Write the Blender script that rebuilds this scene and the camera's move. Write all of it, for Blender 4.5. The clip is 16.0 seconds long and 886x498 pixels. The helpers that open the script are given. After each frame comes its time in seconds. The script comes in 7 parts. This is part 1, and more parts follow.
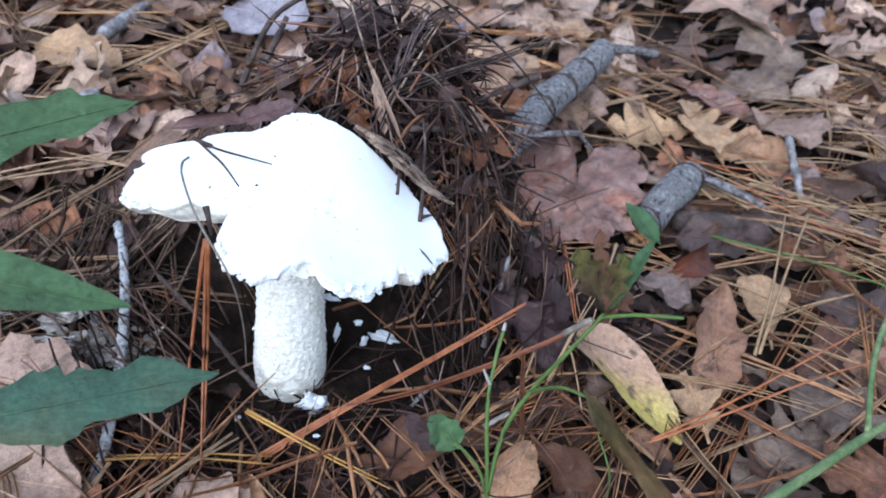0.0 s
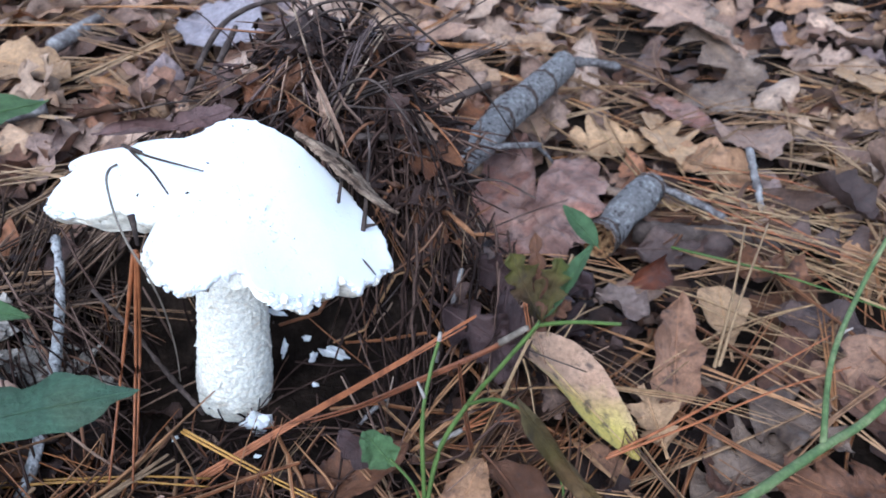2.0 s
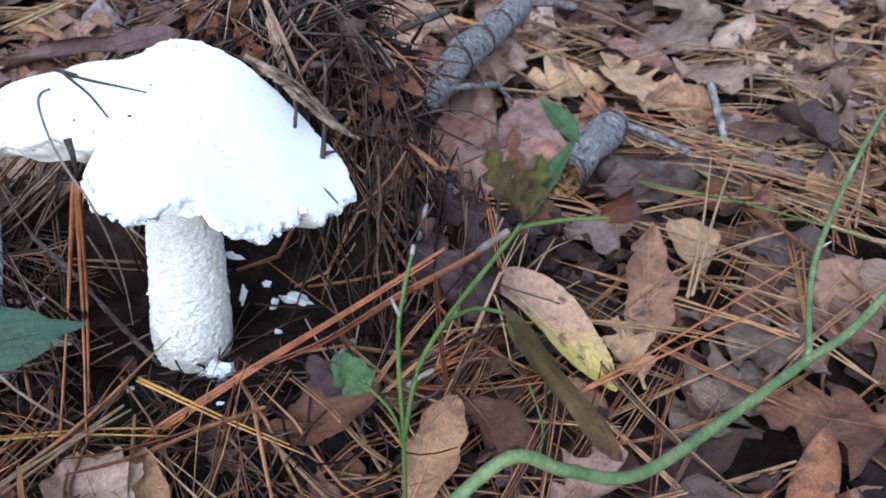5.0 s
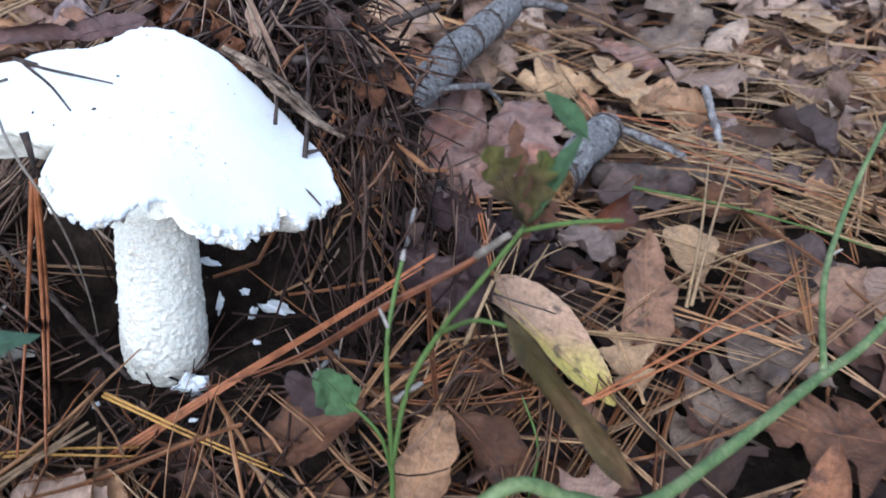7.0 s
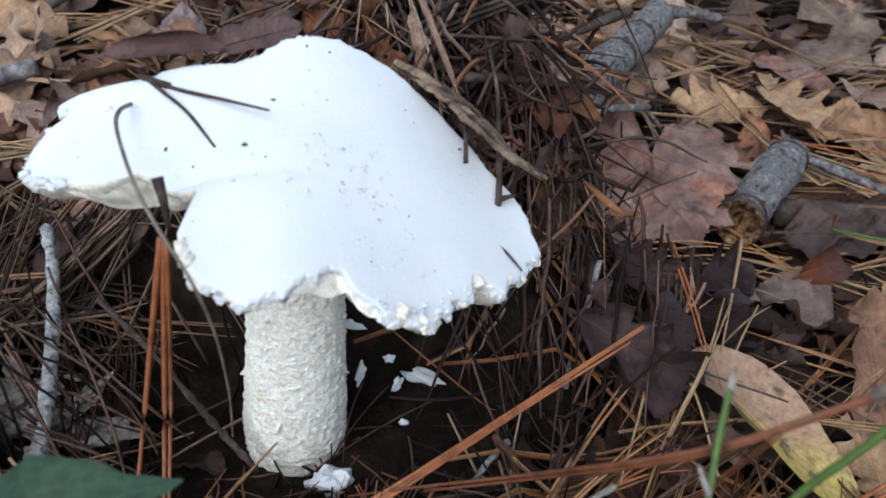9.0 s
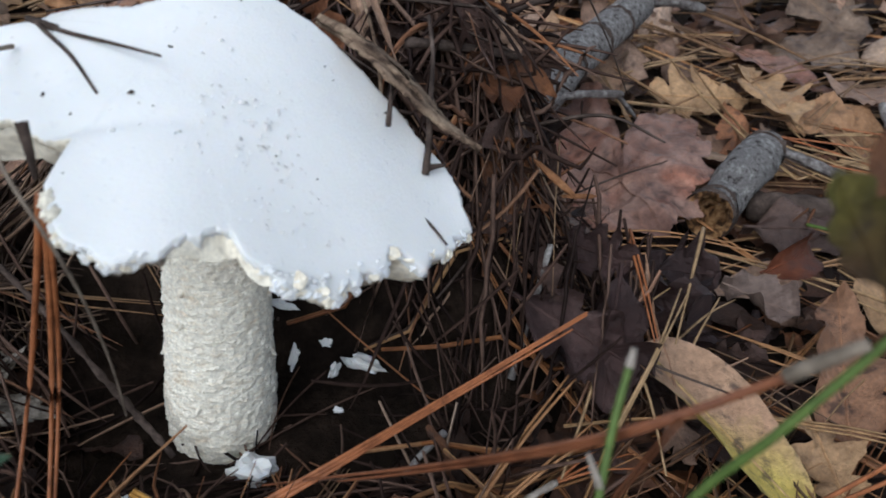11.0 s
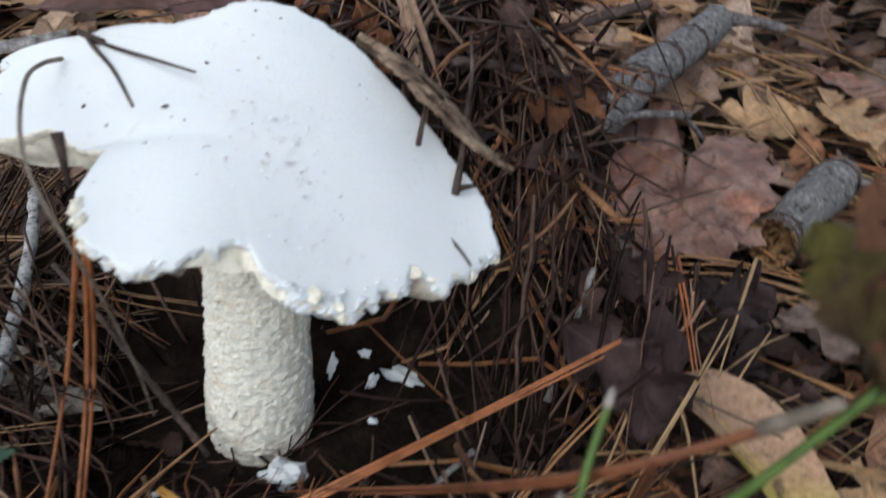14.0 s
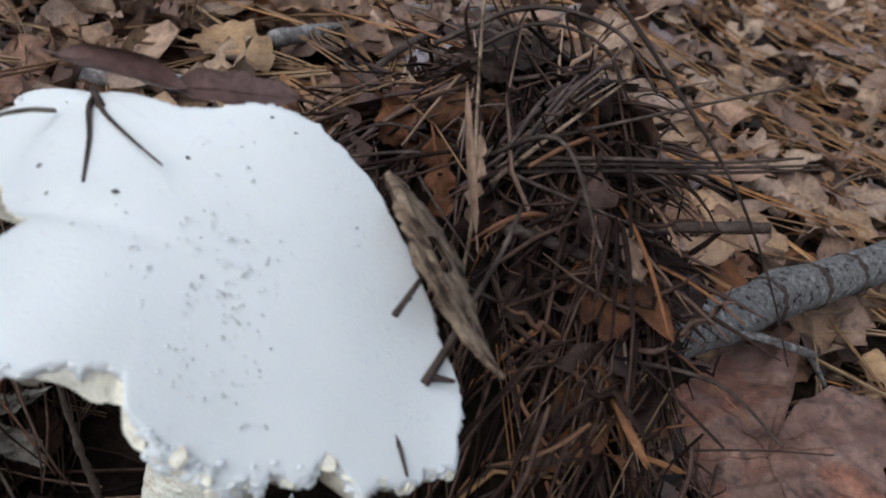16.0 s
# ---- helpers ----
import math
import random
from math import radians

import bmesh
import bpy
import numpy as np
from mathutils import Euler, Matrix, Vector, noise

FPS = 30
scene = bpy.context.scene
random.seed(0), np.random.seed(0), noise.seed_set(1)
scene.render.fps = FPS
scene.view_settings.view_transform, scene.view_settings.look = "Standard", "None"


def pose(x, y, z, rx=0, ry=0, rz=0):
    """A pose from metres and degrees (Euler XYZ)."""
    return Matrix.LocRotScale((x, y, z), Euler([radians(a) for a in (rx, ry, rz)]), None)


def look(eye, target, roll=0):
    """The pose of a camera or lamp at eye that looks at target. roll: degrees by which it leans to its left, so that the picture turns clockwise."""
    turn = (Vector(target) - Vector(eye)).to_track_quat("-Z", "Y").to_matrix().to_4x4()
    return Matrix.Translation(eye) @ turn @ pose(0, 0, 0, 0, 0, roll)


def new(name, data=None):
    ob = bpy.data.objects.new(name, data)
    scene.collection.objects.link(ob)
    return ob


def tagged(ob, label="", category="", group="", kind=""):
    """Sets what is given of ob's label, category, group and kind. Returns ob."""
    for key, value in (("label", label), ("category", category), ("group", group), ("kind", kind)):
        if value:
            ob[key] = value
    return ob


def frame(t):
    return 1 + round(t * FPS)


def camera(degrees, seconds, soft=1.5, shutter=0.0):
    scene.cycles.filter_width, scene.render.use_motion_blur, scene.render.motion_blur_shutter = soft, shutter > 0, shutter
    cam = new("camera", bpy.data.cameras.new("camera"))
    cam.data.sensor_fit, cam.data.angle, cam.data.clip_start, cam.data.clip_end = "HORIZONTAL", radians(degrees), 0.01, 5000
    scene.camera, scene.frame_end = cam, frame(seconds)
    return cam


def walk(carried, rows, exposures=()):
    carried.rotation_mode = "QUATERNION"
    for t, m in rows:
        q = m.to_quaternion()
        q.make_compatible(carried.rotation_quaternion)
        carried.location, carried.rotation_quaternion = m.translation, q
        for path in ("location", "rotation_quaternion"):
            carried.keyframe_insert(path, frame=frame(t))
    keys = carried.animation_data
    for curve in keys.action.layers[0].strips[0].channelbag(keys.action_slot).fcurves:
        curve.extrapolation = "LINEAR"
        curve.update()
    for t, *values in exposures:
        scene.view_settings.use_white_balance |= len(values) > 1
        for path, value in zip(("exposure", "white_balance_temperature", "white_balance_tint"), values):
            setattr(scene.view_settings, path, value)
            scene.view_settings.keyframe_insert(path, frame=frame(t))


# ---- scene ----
cam = camera(56.6, 16.0, soft=1.65, shutter=0.5)
cam.data.dof.use_dof, cam.data.dof.focus_distance, cam.data.dof.aperture_fstop = True, 0.33, 22.0
PATH = [
    (0, (0.032, 0.036, 0.367), (0.017, 1.66, -0.8), 0.3),
    (0.5, (0.036, 0.051, 0.353), (0.032, 1.684, -0.802), 0.2),
    (1, (0.036, 0.05, 0.337), (0.055, 1.716, -0.769), 0.5),
    (1.5, (0.044, 0.049, 0.341), (0.062, 1.708, -0.775), 0.6),
    (2, (0.047, 0.044, 0.356), (0.085, 1.696, -0.771), 0.9),
    (2.5, (0.042, 0.039, 0.356), (0.118, 1.706, -0.748), 0.8),
    (3, (0.049, 0.041, 0.353), (0.105, 1.688, -0.779), 0.1),
    (3.5, (0.054, 0.042, 0.348), (0.117, 1.691, -0.782), -0.2),
    (4, (0.046, 0.048, 0.334), (0.163, 1.688, -0.804), 0.2),
    (4.2, (0.041, 0.048, 0.332), (0.173, 1.674, -0.824), 0.2),
    (6.5, (0.045, 0.054, 0.321), (0.212, 1.655, -0.865), 2.0),
    (7, (0.041, 0.066, 0.315), (0.227, 1.683, -0.848), 1.9),
    (7.5, (0.021, 0.096, 0.308), (0.212, 1.717, -0.847), 1.3),
    (8, (-0.003, 0.122, 0.302), (0.08, 1.758, -0.846), -1.4),
    (10.5, (0.014, 0.15, 0.266), (-0.002, 1.799, -0.864), 0.7),
    (11, (0.02, 0.153, 0.268), (0.051, 1.799, -0.868), 1.4),
    (11.5, (0.01, 0.153, 0.271), (0.073, 1.788, -0.88), 1.5),
    (12, (0.001, 0.147, 0.269), (0.067, 1.775, -0.89), 0.3),
    (12.5, (0.0, 0.148, 0.265), (0.062, 1.766, -0.908), -0.8),
    (13, (-0.001, 0.15, 0.265), (0.047, 1.766, -0.912), -1.5),
    (13.5, (0.007, 0.148, 0.27), (-0.015, 1.749, -0.928), -1.6),
    (14, (0.035, 0.155, 0.271), (-0.132, 1.803, -0.849), 0.3),
    (14.5, (0.055, 0.174, 0.279), (-0.249, 1.874, -0.729), 3.7),
    (15, (0.03, 0.188, 0.282), (-0.406, 1.938, -0.582), 10.6),
    (15.5, (0.046, 0.199, 0.275), (-0.469, 1.914, -0.614), 11.2),
    (16, (0.066, 0.205, 0.272), (-0.507, 1.882, -0.656), 11.9),
]
EXPOSURES = [(0, 1.28, 4980, 9), (7, 1.24, 5080, 9), (8.2, 0.98, 5300, 8), (10.5, 0.53, 5720, 7), (13.9, 0.55, 5820, 7), (14.6, 0.66, 5820, 8), (15.1, 0.55, 5820, 8), (15.6, 0.42, 5820, 7), (16, 0.38, 5820, 7)]
walk(cam, [(t, look(eye, target, roll)) for t, eye, target, roll in PATH], EXPOSURES)

# ---- light: an overcast sky over open woodland ----
world = bpy.data.worlds.new("overcast_sky")
scene.world = world
world.use_nodes = True
wn = world.node_tree.nodes
sky = wn.new("ShaderNodeTexSky")
sky.sky_type = "NISHITA"
sky.sun_disc = False
sky.sun_elevation, sky.sun_rotation = radians(44), radians(203)
sky.dust_density, sky.ozone_density = 1.5, 1.0
wn["Background"].inputs["Strength"].default_value = 0.10
cloud = wn.new("ShaderNodeHueSaturation")
cloud.inputs["Saturation"].default_value = 0.4
world.node_tree.links.new(sky.outputs["Color"], cloud.inputs["Color"])
world.node_tree.links.new(cloud.outputs["Color"], wn["Background"].inputs["Color"])
sun_data = bpy.data.lights.new("sun", "SUN")
sun_data.energy, sun_data.angle, sun_data.color = 1.6, radians(62), (1.0, 0.98, 0.95)
sun = new("sun", sun_data)
SUN_FROM = Vector((-0.34, -0.80, 0.85))
sun.matrix_world = look(SUN_FROM * 5, (0, 0, 0))


# ---- materials ----
def node_mat(name):
    m = bpy.data.materials.new(name)
    m.use_nodes = True
    t = m.node_tree
    return m, t.nodes, t.links, t.nodes["Principled BSDF"]


def ramp(nodes, stops, mode="LINEAR"):
    r = nodes.new("ShaderNodeValToRGB")
    r.color_ramp.interpolation = mode
    e = r.color_ramp.elements
    e[0].position, e[0].color = stops[0][0], (*stops[0][1], 1)
    e[1].position, e[1].color = stops[-1][0], (*stops[-1][1], 1)
    for p, c in stops[1:-1]:
        e.new(p).color = (*c, 1)
    return r


def noise_tex(nodes, links, scale, detail=4.0, rough=0.6, stretch=None, coord="Position"):
    n = nodes.new("ShaderNodeTexNoise")
    n.inputs["Scale"].default_value, n.inputs["Detail"].default_value = scale, detail
    n.inputs["Roughness"].default_value = rough
    if coord == "Position":
        src = nodes.new("ShaderNodeNewGeometry").outputs["Position"]
    else:
        src = nodes.new("ShaderNodeTexCoord").outputs[coord]
    if stretch:
        mp = nodes.new("ShaderNodeMapping")
        mp.inputs["Scale"].default_value = stretch
        links.new(src, mp.inputs["Vector"])
        src = mp.outputs["Vector"]
    links.new(src, n.inputs["Vector"])
    return n.outputs["Fac"]


def math_node(nodes, links, op, a, b=None, c=None):
    n = nodes.new("ShaderNodeMath")
    n.operation = op
    for i, v in enumerate((a, b, c)):
        if v is None:
            continue
        if isinstance(v, (int, float)):
            n.inputs[i].default_value = v
        else:
            links.new(v, n.inputs[i])
    return n.outputs[0]


def mix_col(nodes, links, fac, a, b, mode="MIX"):
    n = nodes.new("ShaderNodeMix")
    n.data_type, n.blend_type = "RGBA", mode
    for i, v in ((0, fac), (6, a), (7, b)):
        if isinstance(v, (int, float)):
            n.inputs[i].default_value = v
        elif isinstance(v, tuple):
            n.inputs[i].default_value = (*v, 1)
        else:
            links.new(v, n.inputs[i])
    return n.outputs[2]


def bump(nodes, links, bsdf, height, strength, distance):
    b = nodes.new("ShaderNodeBump")
    b.inputs["Strength"].default_value, b.inputs["Distance"].default_value = strength, distance
    links.new(height, b.inputs["Height"])
    links.new(b.outputs["Normal"], bsdf.inputs["Normal"])


def leaf_material(name, stops, source="island", spot=0.45, rough=0.46, vein=0.5, through_light=0.0, patch=None, stained=1.0):
    """Dry or green leaf: colour by leaf, veins along its own axes, stains, spots and fine relief."""
    m, n, l, b = node_mat(name)
    if not through_light:
        stops = [(q, (c[0] * 0.79, c[1] * 0.665, c[2] * 0.59)) for q, c in stops]
    if source == "island":
        pick = n.new("ShaderNodeNewGeometry").outputs["Random Per Island"]
    elif source == "object":
        pick = n.new("ShaderNodeObjectInfo").outputs["Random"]
    else:
        pick = noise_tex(n, l, 18.0, 2.0)
    rp = ramp(n, stops)
    l.new(pick, rp.inputs["Fac"])
    col = rp.outputs["Color"]
    uv = n.new("ShaderNodeTexCoord").outputs["UV"]
    sep = n.new("ShaderNodeSeparateXYZ")
    l.new(uv, sep.inputs[0])
    av = math_node(n, l, "ABSOLUTE", math_node(n, l, "SUBTRACT", sep.outputs["Y"], 0.5))
    if patch:
        edge, tone = patch
        pf = math_node(n, l, "MULTIPLY", math_node(n, l, "SUBTRACT", math_node(n, l, "ADD", math_node(n, l, "ADD", sep.outputs["X"], math_node(n, l, "MULTIPLY", math_node(n, l, "SUBTRACT", 0.5, sep.outputs["Y"]), 0.6)), math_node(n, l, "MULTIPLY", noise_tex(n, l, 60.0), 0.5)), edge), 3.0)
        pc = n.new("ShaderNodeClamp")
        l.new(pf, pc.inputs[0])
        col = mix_col(n, l, pc.outputs[0], col, tone)
    # every leaf reads its own piece of the stains
    shift = n.new("ShaderNodeVectorMath")
    shift.operation = "ADD"
    l.new(n.new("ShaderNodeNewGeometry").outputs["Position"], shift.inputs[0])
    if source in ("island", "object"):
        jump = n.new("ShaderNodeCombineXYZ")
        for i in range(3):
            l.new(math_node(n, l, "MULTIPLY", pick, 7.0 + 5 * i), jump.inputs[i])
        l.new(jump.outputs[0], shift.inputs[1])
    here = shift.outputs[0]

    def own_noise(scale, detail, roughness):
        t = n.new("ShaderNodeTexNoise")
        t.inputs["Scale"].default_value, t.inputs["Detail"].default_value, t.inputs["Roughness"].default_value = scale, detail, roughness
        l.new(here, t.inputs["Vector"])
        return t.outputs["Fac"]

    wide = own_noise(34.0, 9.0, 0.70)
    stain = ramp(n, [(0.30, (0.34, 0.30, 0.29)), (0.43, (0.78, 0.75, 0.74)), (0.54, (1.05, 1.04, 1.02)), (0.70, (1.50, 1.50, 1.48))])
    l.new(wide, stain.inputs["Fac"])
    col = mix_col(n, l, stained, col, stain.outputs["Color"], "MULTIPLY")
    grain = ramp(n, [(0.32, (0.70, 0.68, 0.66)), (0.62, (1.18, 1.17, 1.16))])
    l.new(own_noise(330.0, 5.0, 0.7), grain.inputs["Fac"])
    col = mix_col(n, l, 1.0, col, grain.outputs["Color"], "MULTIPLY")
    cell = n.new("ShaderNodeTexVoronoi")
    cell.inputs["Scale"].default_value = 95.0
    l.new(here, cell.inputs["Vector"])
    dot = ramp(n, [(0.16, (1, 1, 1)), (0.30, (0, 0, 0))])
    l.new(math_node(n, l, "ADD", cell.outputs["Distance"], math_node(n, l, "MULTIPLY", math_node(n, l, "SUBTRACT", own_noise(200.0, 3.0, 0.6), 0.5), 0.5)), dot.inputs["Fac"])
    sep_c = n.new("ShaderNodeSeparateColor")
    l.new(cell.outputs["Color"], sep_c.inputs[0])
    some = math_node(n, l, "GREATER_THAN", sep_c.outputs[0], 0.62)
    sp = ramp(n, [(0.58, (0, 0, 0)), (0.66, (1, 1, 1))])
    l.new(own_noise(110.0, 4.0, 0.6), sp.inputs["Fac"])
    dark = math_node(n, l, "MAXIMUM", math_node(n, l, "MULTIPLY", dot.outputs["Color"], some), sp.outputs["Color"])
    col = mix_col(n, l, math_node(n, l, "MULTIPLY", dark, spot * 1.25), col, (0.035, 0.022, 0.020))
    # browned, brittle margin
    rim = ramp(n, [(0.36, (0, 0, 0)), (0.50, (1, 1, 1))])
    l.new(math_node(n, l, "ADD", av, math_node(n, l, "MULTIPLY", math_node(n, l, "SUBTRACT", wide, 0.5), 0.35)), rim.inputs["Fac"])
    col = mix_col(n, l, math_node(n, l, "MULTIPLY", rim.outputs["Color"], 0.55 * stained * stained if not through_light else 0.15), col, mix_col(n, l, 1.0, col, (0.52, 0.44, 0.38), "MULTIPLY"))
    rib = math_node(n, l, "LESS_THAN", av, 0.020)
    wave = math_node(n, l, "SINE", math_node(n, l, "MULTIPLY", math_node(n, l, "SUBTRACT", sep.outputs["X"], math_node(n, l, "MULTIPLY", av, 0.55)), 62.0))
    side = math_node(n, l, "GREATER_THAN", wave, 0.91)
    veins = math_node(n, l, "MAXIMUM", rib, math_node(n, l, "MULTIPLY", side, 0.6))
    col = mix_col(n, l, math_node(n, l, "MULTIPLY", veins, vein), col, mix_col(n, l, 1.0, col, (1.6, 1.5, 1.35), "MULTIPLY"))
    l.new(col, b.inputs["Base Color"])
    rr = math_node(n, l, "MULTIPLY_ADD", own_noise(90.0, 4.0, 0.6), 0.40, rough - 0.20)
    l.new(rr, b.inputs["Roughness"])
    b.inputs["Specular IOR Level"].default_value = 0.38
    net = n.new("ShaderNodeTexVoronoi")
    net.feature = "DISTANCE_TO_EDGE"
    net.inputs["Scale"].default_value = 420.0
    l.new(here, net.inputs["Vector"])
    h = math_node(n, l, "ADD", math_node(n, l, "ADD", own_noise(150.0, 8.0, 0.75), math_node(n, l, "MULTIPLY", veins, 0.7)), math_node(n, l, "MULTIPLY", net.outputs["Distance"], 0.25))
    bump(n, l, b, h, 0.9, 0.0024)
    if through_light:
        tr = n.new("ShaderNodeBsdfTranslucent")
        l.new(col, tr.inputs["Color"])
        mx = n.new("ShaderNodeMixShader")
        mx.inputs[0].default_value = through_light
        l.new(b.outputs[0], mx.inputs[1])
        l.new(tr.outputs[0], mx.inputs[2])
        l.new(mx.outputs[0], n["Material Output"].inputs["Surface"])
    return m


def straw_material(name, stops, source="island", rough=0.5, gloss=0.3):
    """Pine needles: colour by needle, mottled along the length."""
    m, n, l, b = node_mat(name)
    pick = n.new("ShaderNodeNewGeometry").outputs["Random Per Island"] if source == "island" else n.new("ShaderNodeObjectInfo").outputs["Random"]
    rp = ramp(n, stops)
    l.new(pick, rp.inputs["Fac"])
    mott = ramp(n, [(0.30, (0.42, 0.38, 0.36)), (0.52, (1, 1, 1)), (0.75, (1.35, 1.3, 1.25))])
    l.new(noise_tex(n, l, 150.0, 6.0, 0.75), mott.inputs["Fac"])
    l.new(mix_col(n, l, 1.0, rp.outputs["Color"], mott.outputs["Color"], "MULTIPLY"), b.inputs["Base Color"])
    b.inputs["Roughness"].default_value, b.inputs["Specular IOR Level"].default_value = rough, gloss
    bump(n, l, b, noise_tex(n, l, 900.0, 3.0), 0.4, 0.0004)
    return m


def rough_material(name, stops, scale, rough=0.9, relief=0.002, fine=400.0, stretch=None, strength=0.7):
    """Soil, bark, wood and mushroom flesh: two scales of mottling and relief."""
    m, n, l, b = node_mat(name)
    rp = ramp(n, stops)
    l.new(noise_tex(n, l, scale, 6.0, 0.65, stretch), rp.inputs["Fac"])
    gr = ramp(n, [(0.3, (0.72, 0.71, 0.70)), (0.65, (1.12, 1.11, 1.10))])
    l.new(noise_tex(n, l, fine, 4.0, 0.6), gr.inputs["Fac"])
    l.new(mix_col(n, l, 1.0, rp.outputs["Color"], gr.outputs["Color"], "MULTIPLY"), b.inputs["Base Color"])
    b.inputs["Roughness"].default_value, b.inputs["Specular IOR Level"].default_value = rough, 0.2
    h = math_node(n, l, "ADD", noise_tex(n, l, scale * 3, 6.0, 0.7, stretch), math_node(n, l, "MULTIPLY", noise_tex(n, l, fine, 4.0), 0.4))
    bump(n, l, b, h, strength, relief)
    return m


def cap_material():
    """White cap skin, faintly cream and blue-grey, with tiny raised grey scales."""
    m, n, l, b = node_mat("mushroom_cap_skin")
    rp = ramp(n, [(0.3, (0.76, 0.76, 0.74)), (0.6, (0.80, 0.795, 0.775)), (0.8, (0.785, 0.76, 0.71))])
    l.new(noise_tex(n, l, 45.0, 4.0), rp.inputs["Fac"])
    sp = ramp(n, [(0.64, (0, 0, 0)), (0.70, (1, 1, 1))])
    l.new(noise_tex(n, l, 520.0, 2.0, 0.5), sp.inputs["Fac"])
    ar = ramp(n, [(0.48, (0, 0, 0)), (0.62, (1, 1, 1))])
    l.new(noise_tex(n, l, 40.0, 2.0), ar.inputs["Fac"])
    f = math_node(n, l, "MULTIPLY", math_node(n, l, "MULTIPLY", sp.outputs["Color"], ar.outputs["Color"]), 0.45)
    l.new(mix_col(n, l, f, rp.outputs["Color"], (0.66, 0.66, 0.675)), b.inputs["Base Color"])
    b.inputs["Roughness"].default_value, b.inputs["Specular IOR Level"].default_value = 0.75, 0.25
    b.inputs["Subsurface Weight"].default_value = 0.15
    b.inputs["Subsurface Radius"].default_value = (0.004, 0.003, 0.002)
    b.inputs["Subsurface Scale"].default_value = 1.0
    h = math_node(n, l, "ADD", math_node(n, l, "ADD", noise_tex(n, l, 1100.0, 4.0), math_node(n, l, "MULTIPLY", noise_tex(n, l, 120.0, 3.0), 0.6)), math_node(n, l, "MULTIPLY", math_node(n, l, "MULTIPLY", sp.outputs["Color"], ar.outputs["Color"]), 1.6))
    bump(n, l, b, h, 0.2, 0.0008)
    return m


# near leaves: browns kept low to hold the shade close to the viewer
LITTER = [(0.0, (0.036, 0.020, 0.015)), (0.14, (0.080, 0.043, 0.031)), (0.28, (0.17, 0.092, 0.060)), (0.38, (0.33, 0.23, 0.16)), (0.46, (0.24, 0.14, 0.095)),
          (0.58, (0.31, 0.20, 0.145)), (0.70, (0.12, 0.066, 0.052)), (0.82, (0.40, 0.295, 0.235)), (0.92, (0.31, 0.14, 0.055)), (1.0, (0.17, 0.135, 0.13))]
# far leaves: paler, greyer tones that paint the sky's sheen at grazing view
SHEEN_PALE_LITTER = [(0.0, (0.105, 0.075, 0.061)), (0.12, (0.23, 0.165, 0.135)), (0.28, (0.38, 0.305, 0.255)), (0.42, (0.53, 0.45, 0.36)), (0.55, (0.46, 0.345, 0.225)),
               (0.66, (0.26, 0.185, 0.155)), (0.78, (0.65, 0.565, 0.485)), (0.88, (0.48, 0.29, 0.140)), (0.94, (0.42, 0.36, 0.34)), (1.0, (0.32, 0.295, 0.335))]
# tan needles, greyed to put the haze over distant litter into their colour
HAZED_TAN_STRAW = [(0.0, (0.12, 0.072, 0.042)), (0.2, (0.25, 0.150, 0.082)), (0.45, (0.38, 0.250, 0.140)), (0.7, (0.47, 0.345, 0.215)), (0.85, (0.28, 0.19, 0.12)), (1.0, (0.11, 0.075, 0.055))]
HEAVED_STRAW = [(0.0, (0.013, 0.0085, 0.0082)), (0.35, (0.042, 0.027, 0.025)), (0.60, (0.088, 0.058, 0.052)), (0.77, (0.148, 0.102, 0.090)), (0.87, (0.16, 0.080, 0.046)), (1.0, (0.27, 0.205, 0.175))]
STRAW = [(0.0, (0.115, 0.055, 0.026)), (0.2, (0.26, 0.120, 0.046)), (0.45, (0.38, 0.198, 0.080)), (0.7, (0.46, 0.305, 0.160)), (0.85, (0.28, 0.17, 0.092)), (1.0, (0.10, 0.06, 0.042))]
# old needle browns, lowered to put the hollow's shade into the colour
SHADED_OLD_STRAW = [(0.0, (0.012, 0.0072, 0.006)), (0.40, (0.042, 0.0245, 0.019)), (0.65, (0.088, 0.053, 0.040)), (0.82, (0.17, 0.110, 0.082)), (0.92, (0.22, 0.092, 0.040)), (1.0, (0.34, 0.25, 0.185))]
leaf_bed_mat = leaf_material("dry_leaf", LITTER, "island")
pale_bed_mat = leaf_material("sheen_pale_dry_leaf", SHEEN_PALE_LITTER, "island")
leaf_near_mat = leaf_material("dry_leaf_near", LITTER, "object")
straw_bed_mat = straw_material("pine_straw", [(q, (c[0] * 0.74, c[1] * 0.65, c[2] * 0.56)) for q, c in HAZED_TAN_STRAW], "island")
drift_straw_mat = straw_material("drift_straw", [(q, (c[0] * 0.74, c[1] * 0.60, c[2] * 0.54)) for q, c in STRAW], "island")
# bank needles: browns lowered to paint the shade under the cap's lobe
shaded_bank_straw_mat = straw_material("bank_straw", [(0, (0.014, 0.009, 0.0065)), (0.3, (0.042, 0.026, 0.018)), (0.6, (0.088, 0.056, 0.038)), (0.85, (0.18, 0.120, 0.080)), (1, (0.10, 0.055, 0.034))], "island", 0.7, 0.15)
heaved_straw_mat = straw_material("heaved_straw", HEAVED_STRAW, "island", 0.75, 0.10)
tan_near_mat = straw_material("hazed_tan_straw_near", [(q, (c[0] * 0.72, c[1] * 0.66, c[2] * 0.60)) for q, c in HAZED_TAN_STRAW], "object")
straw_near_mat = straw_material("pine_straw_near", [(q, (c[0] * 0.82, c[1] * 0.74, c[2] * 0.70)) for q, c in STRAW], "object")
shaded_old_straw_mat = straw_material("shaded_old_straw", SHADED_OLD_STRAW, "island", 0.75, 0.10)
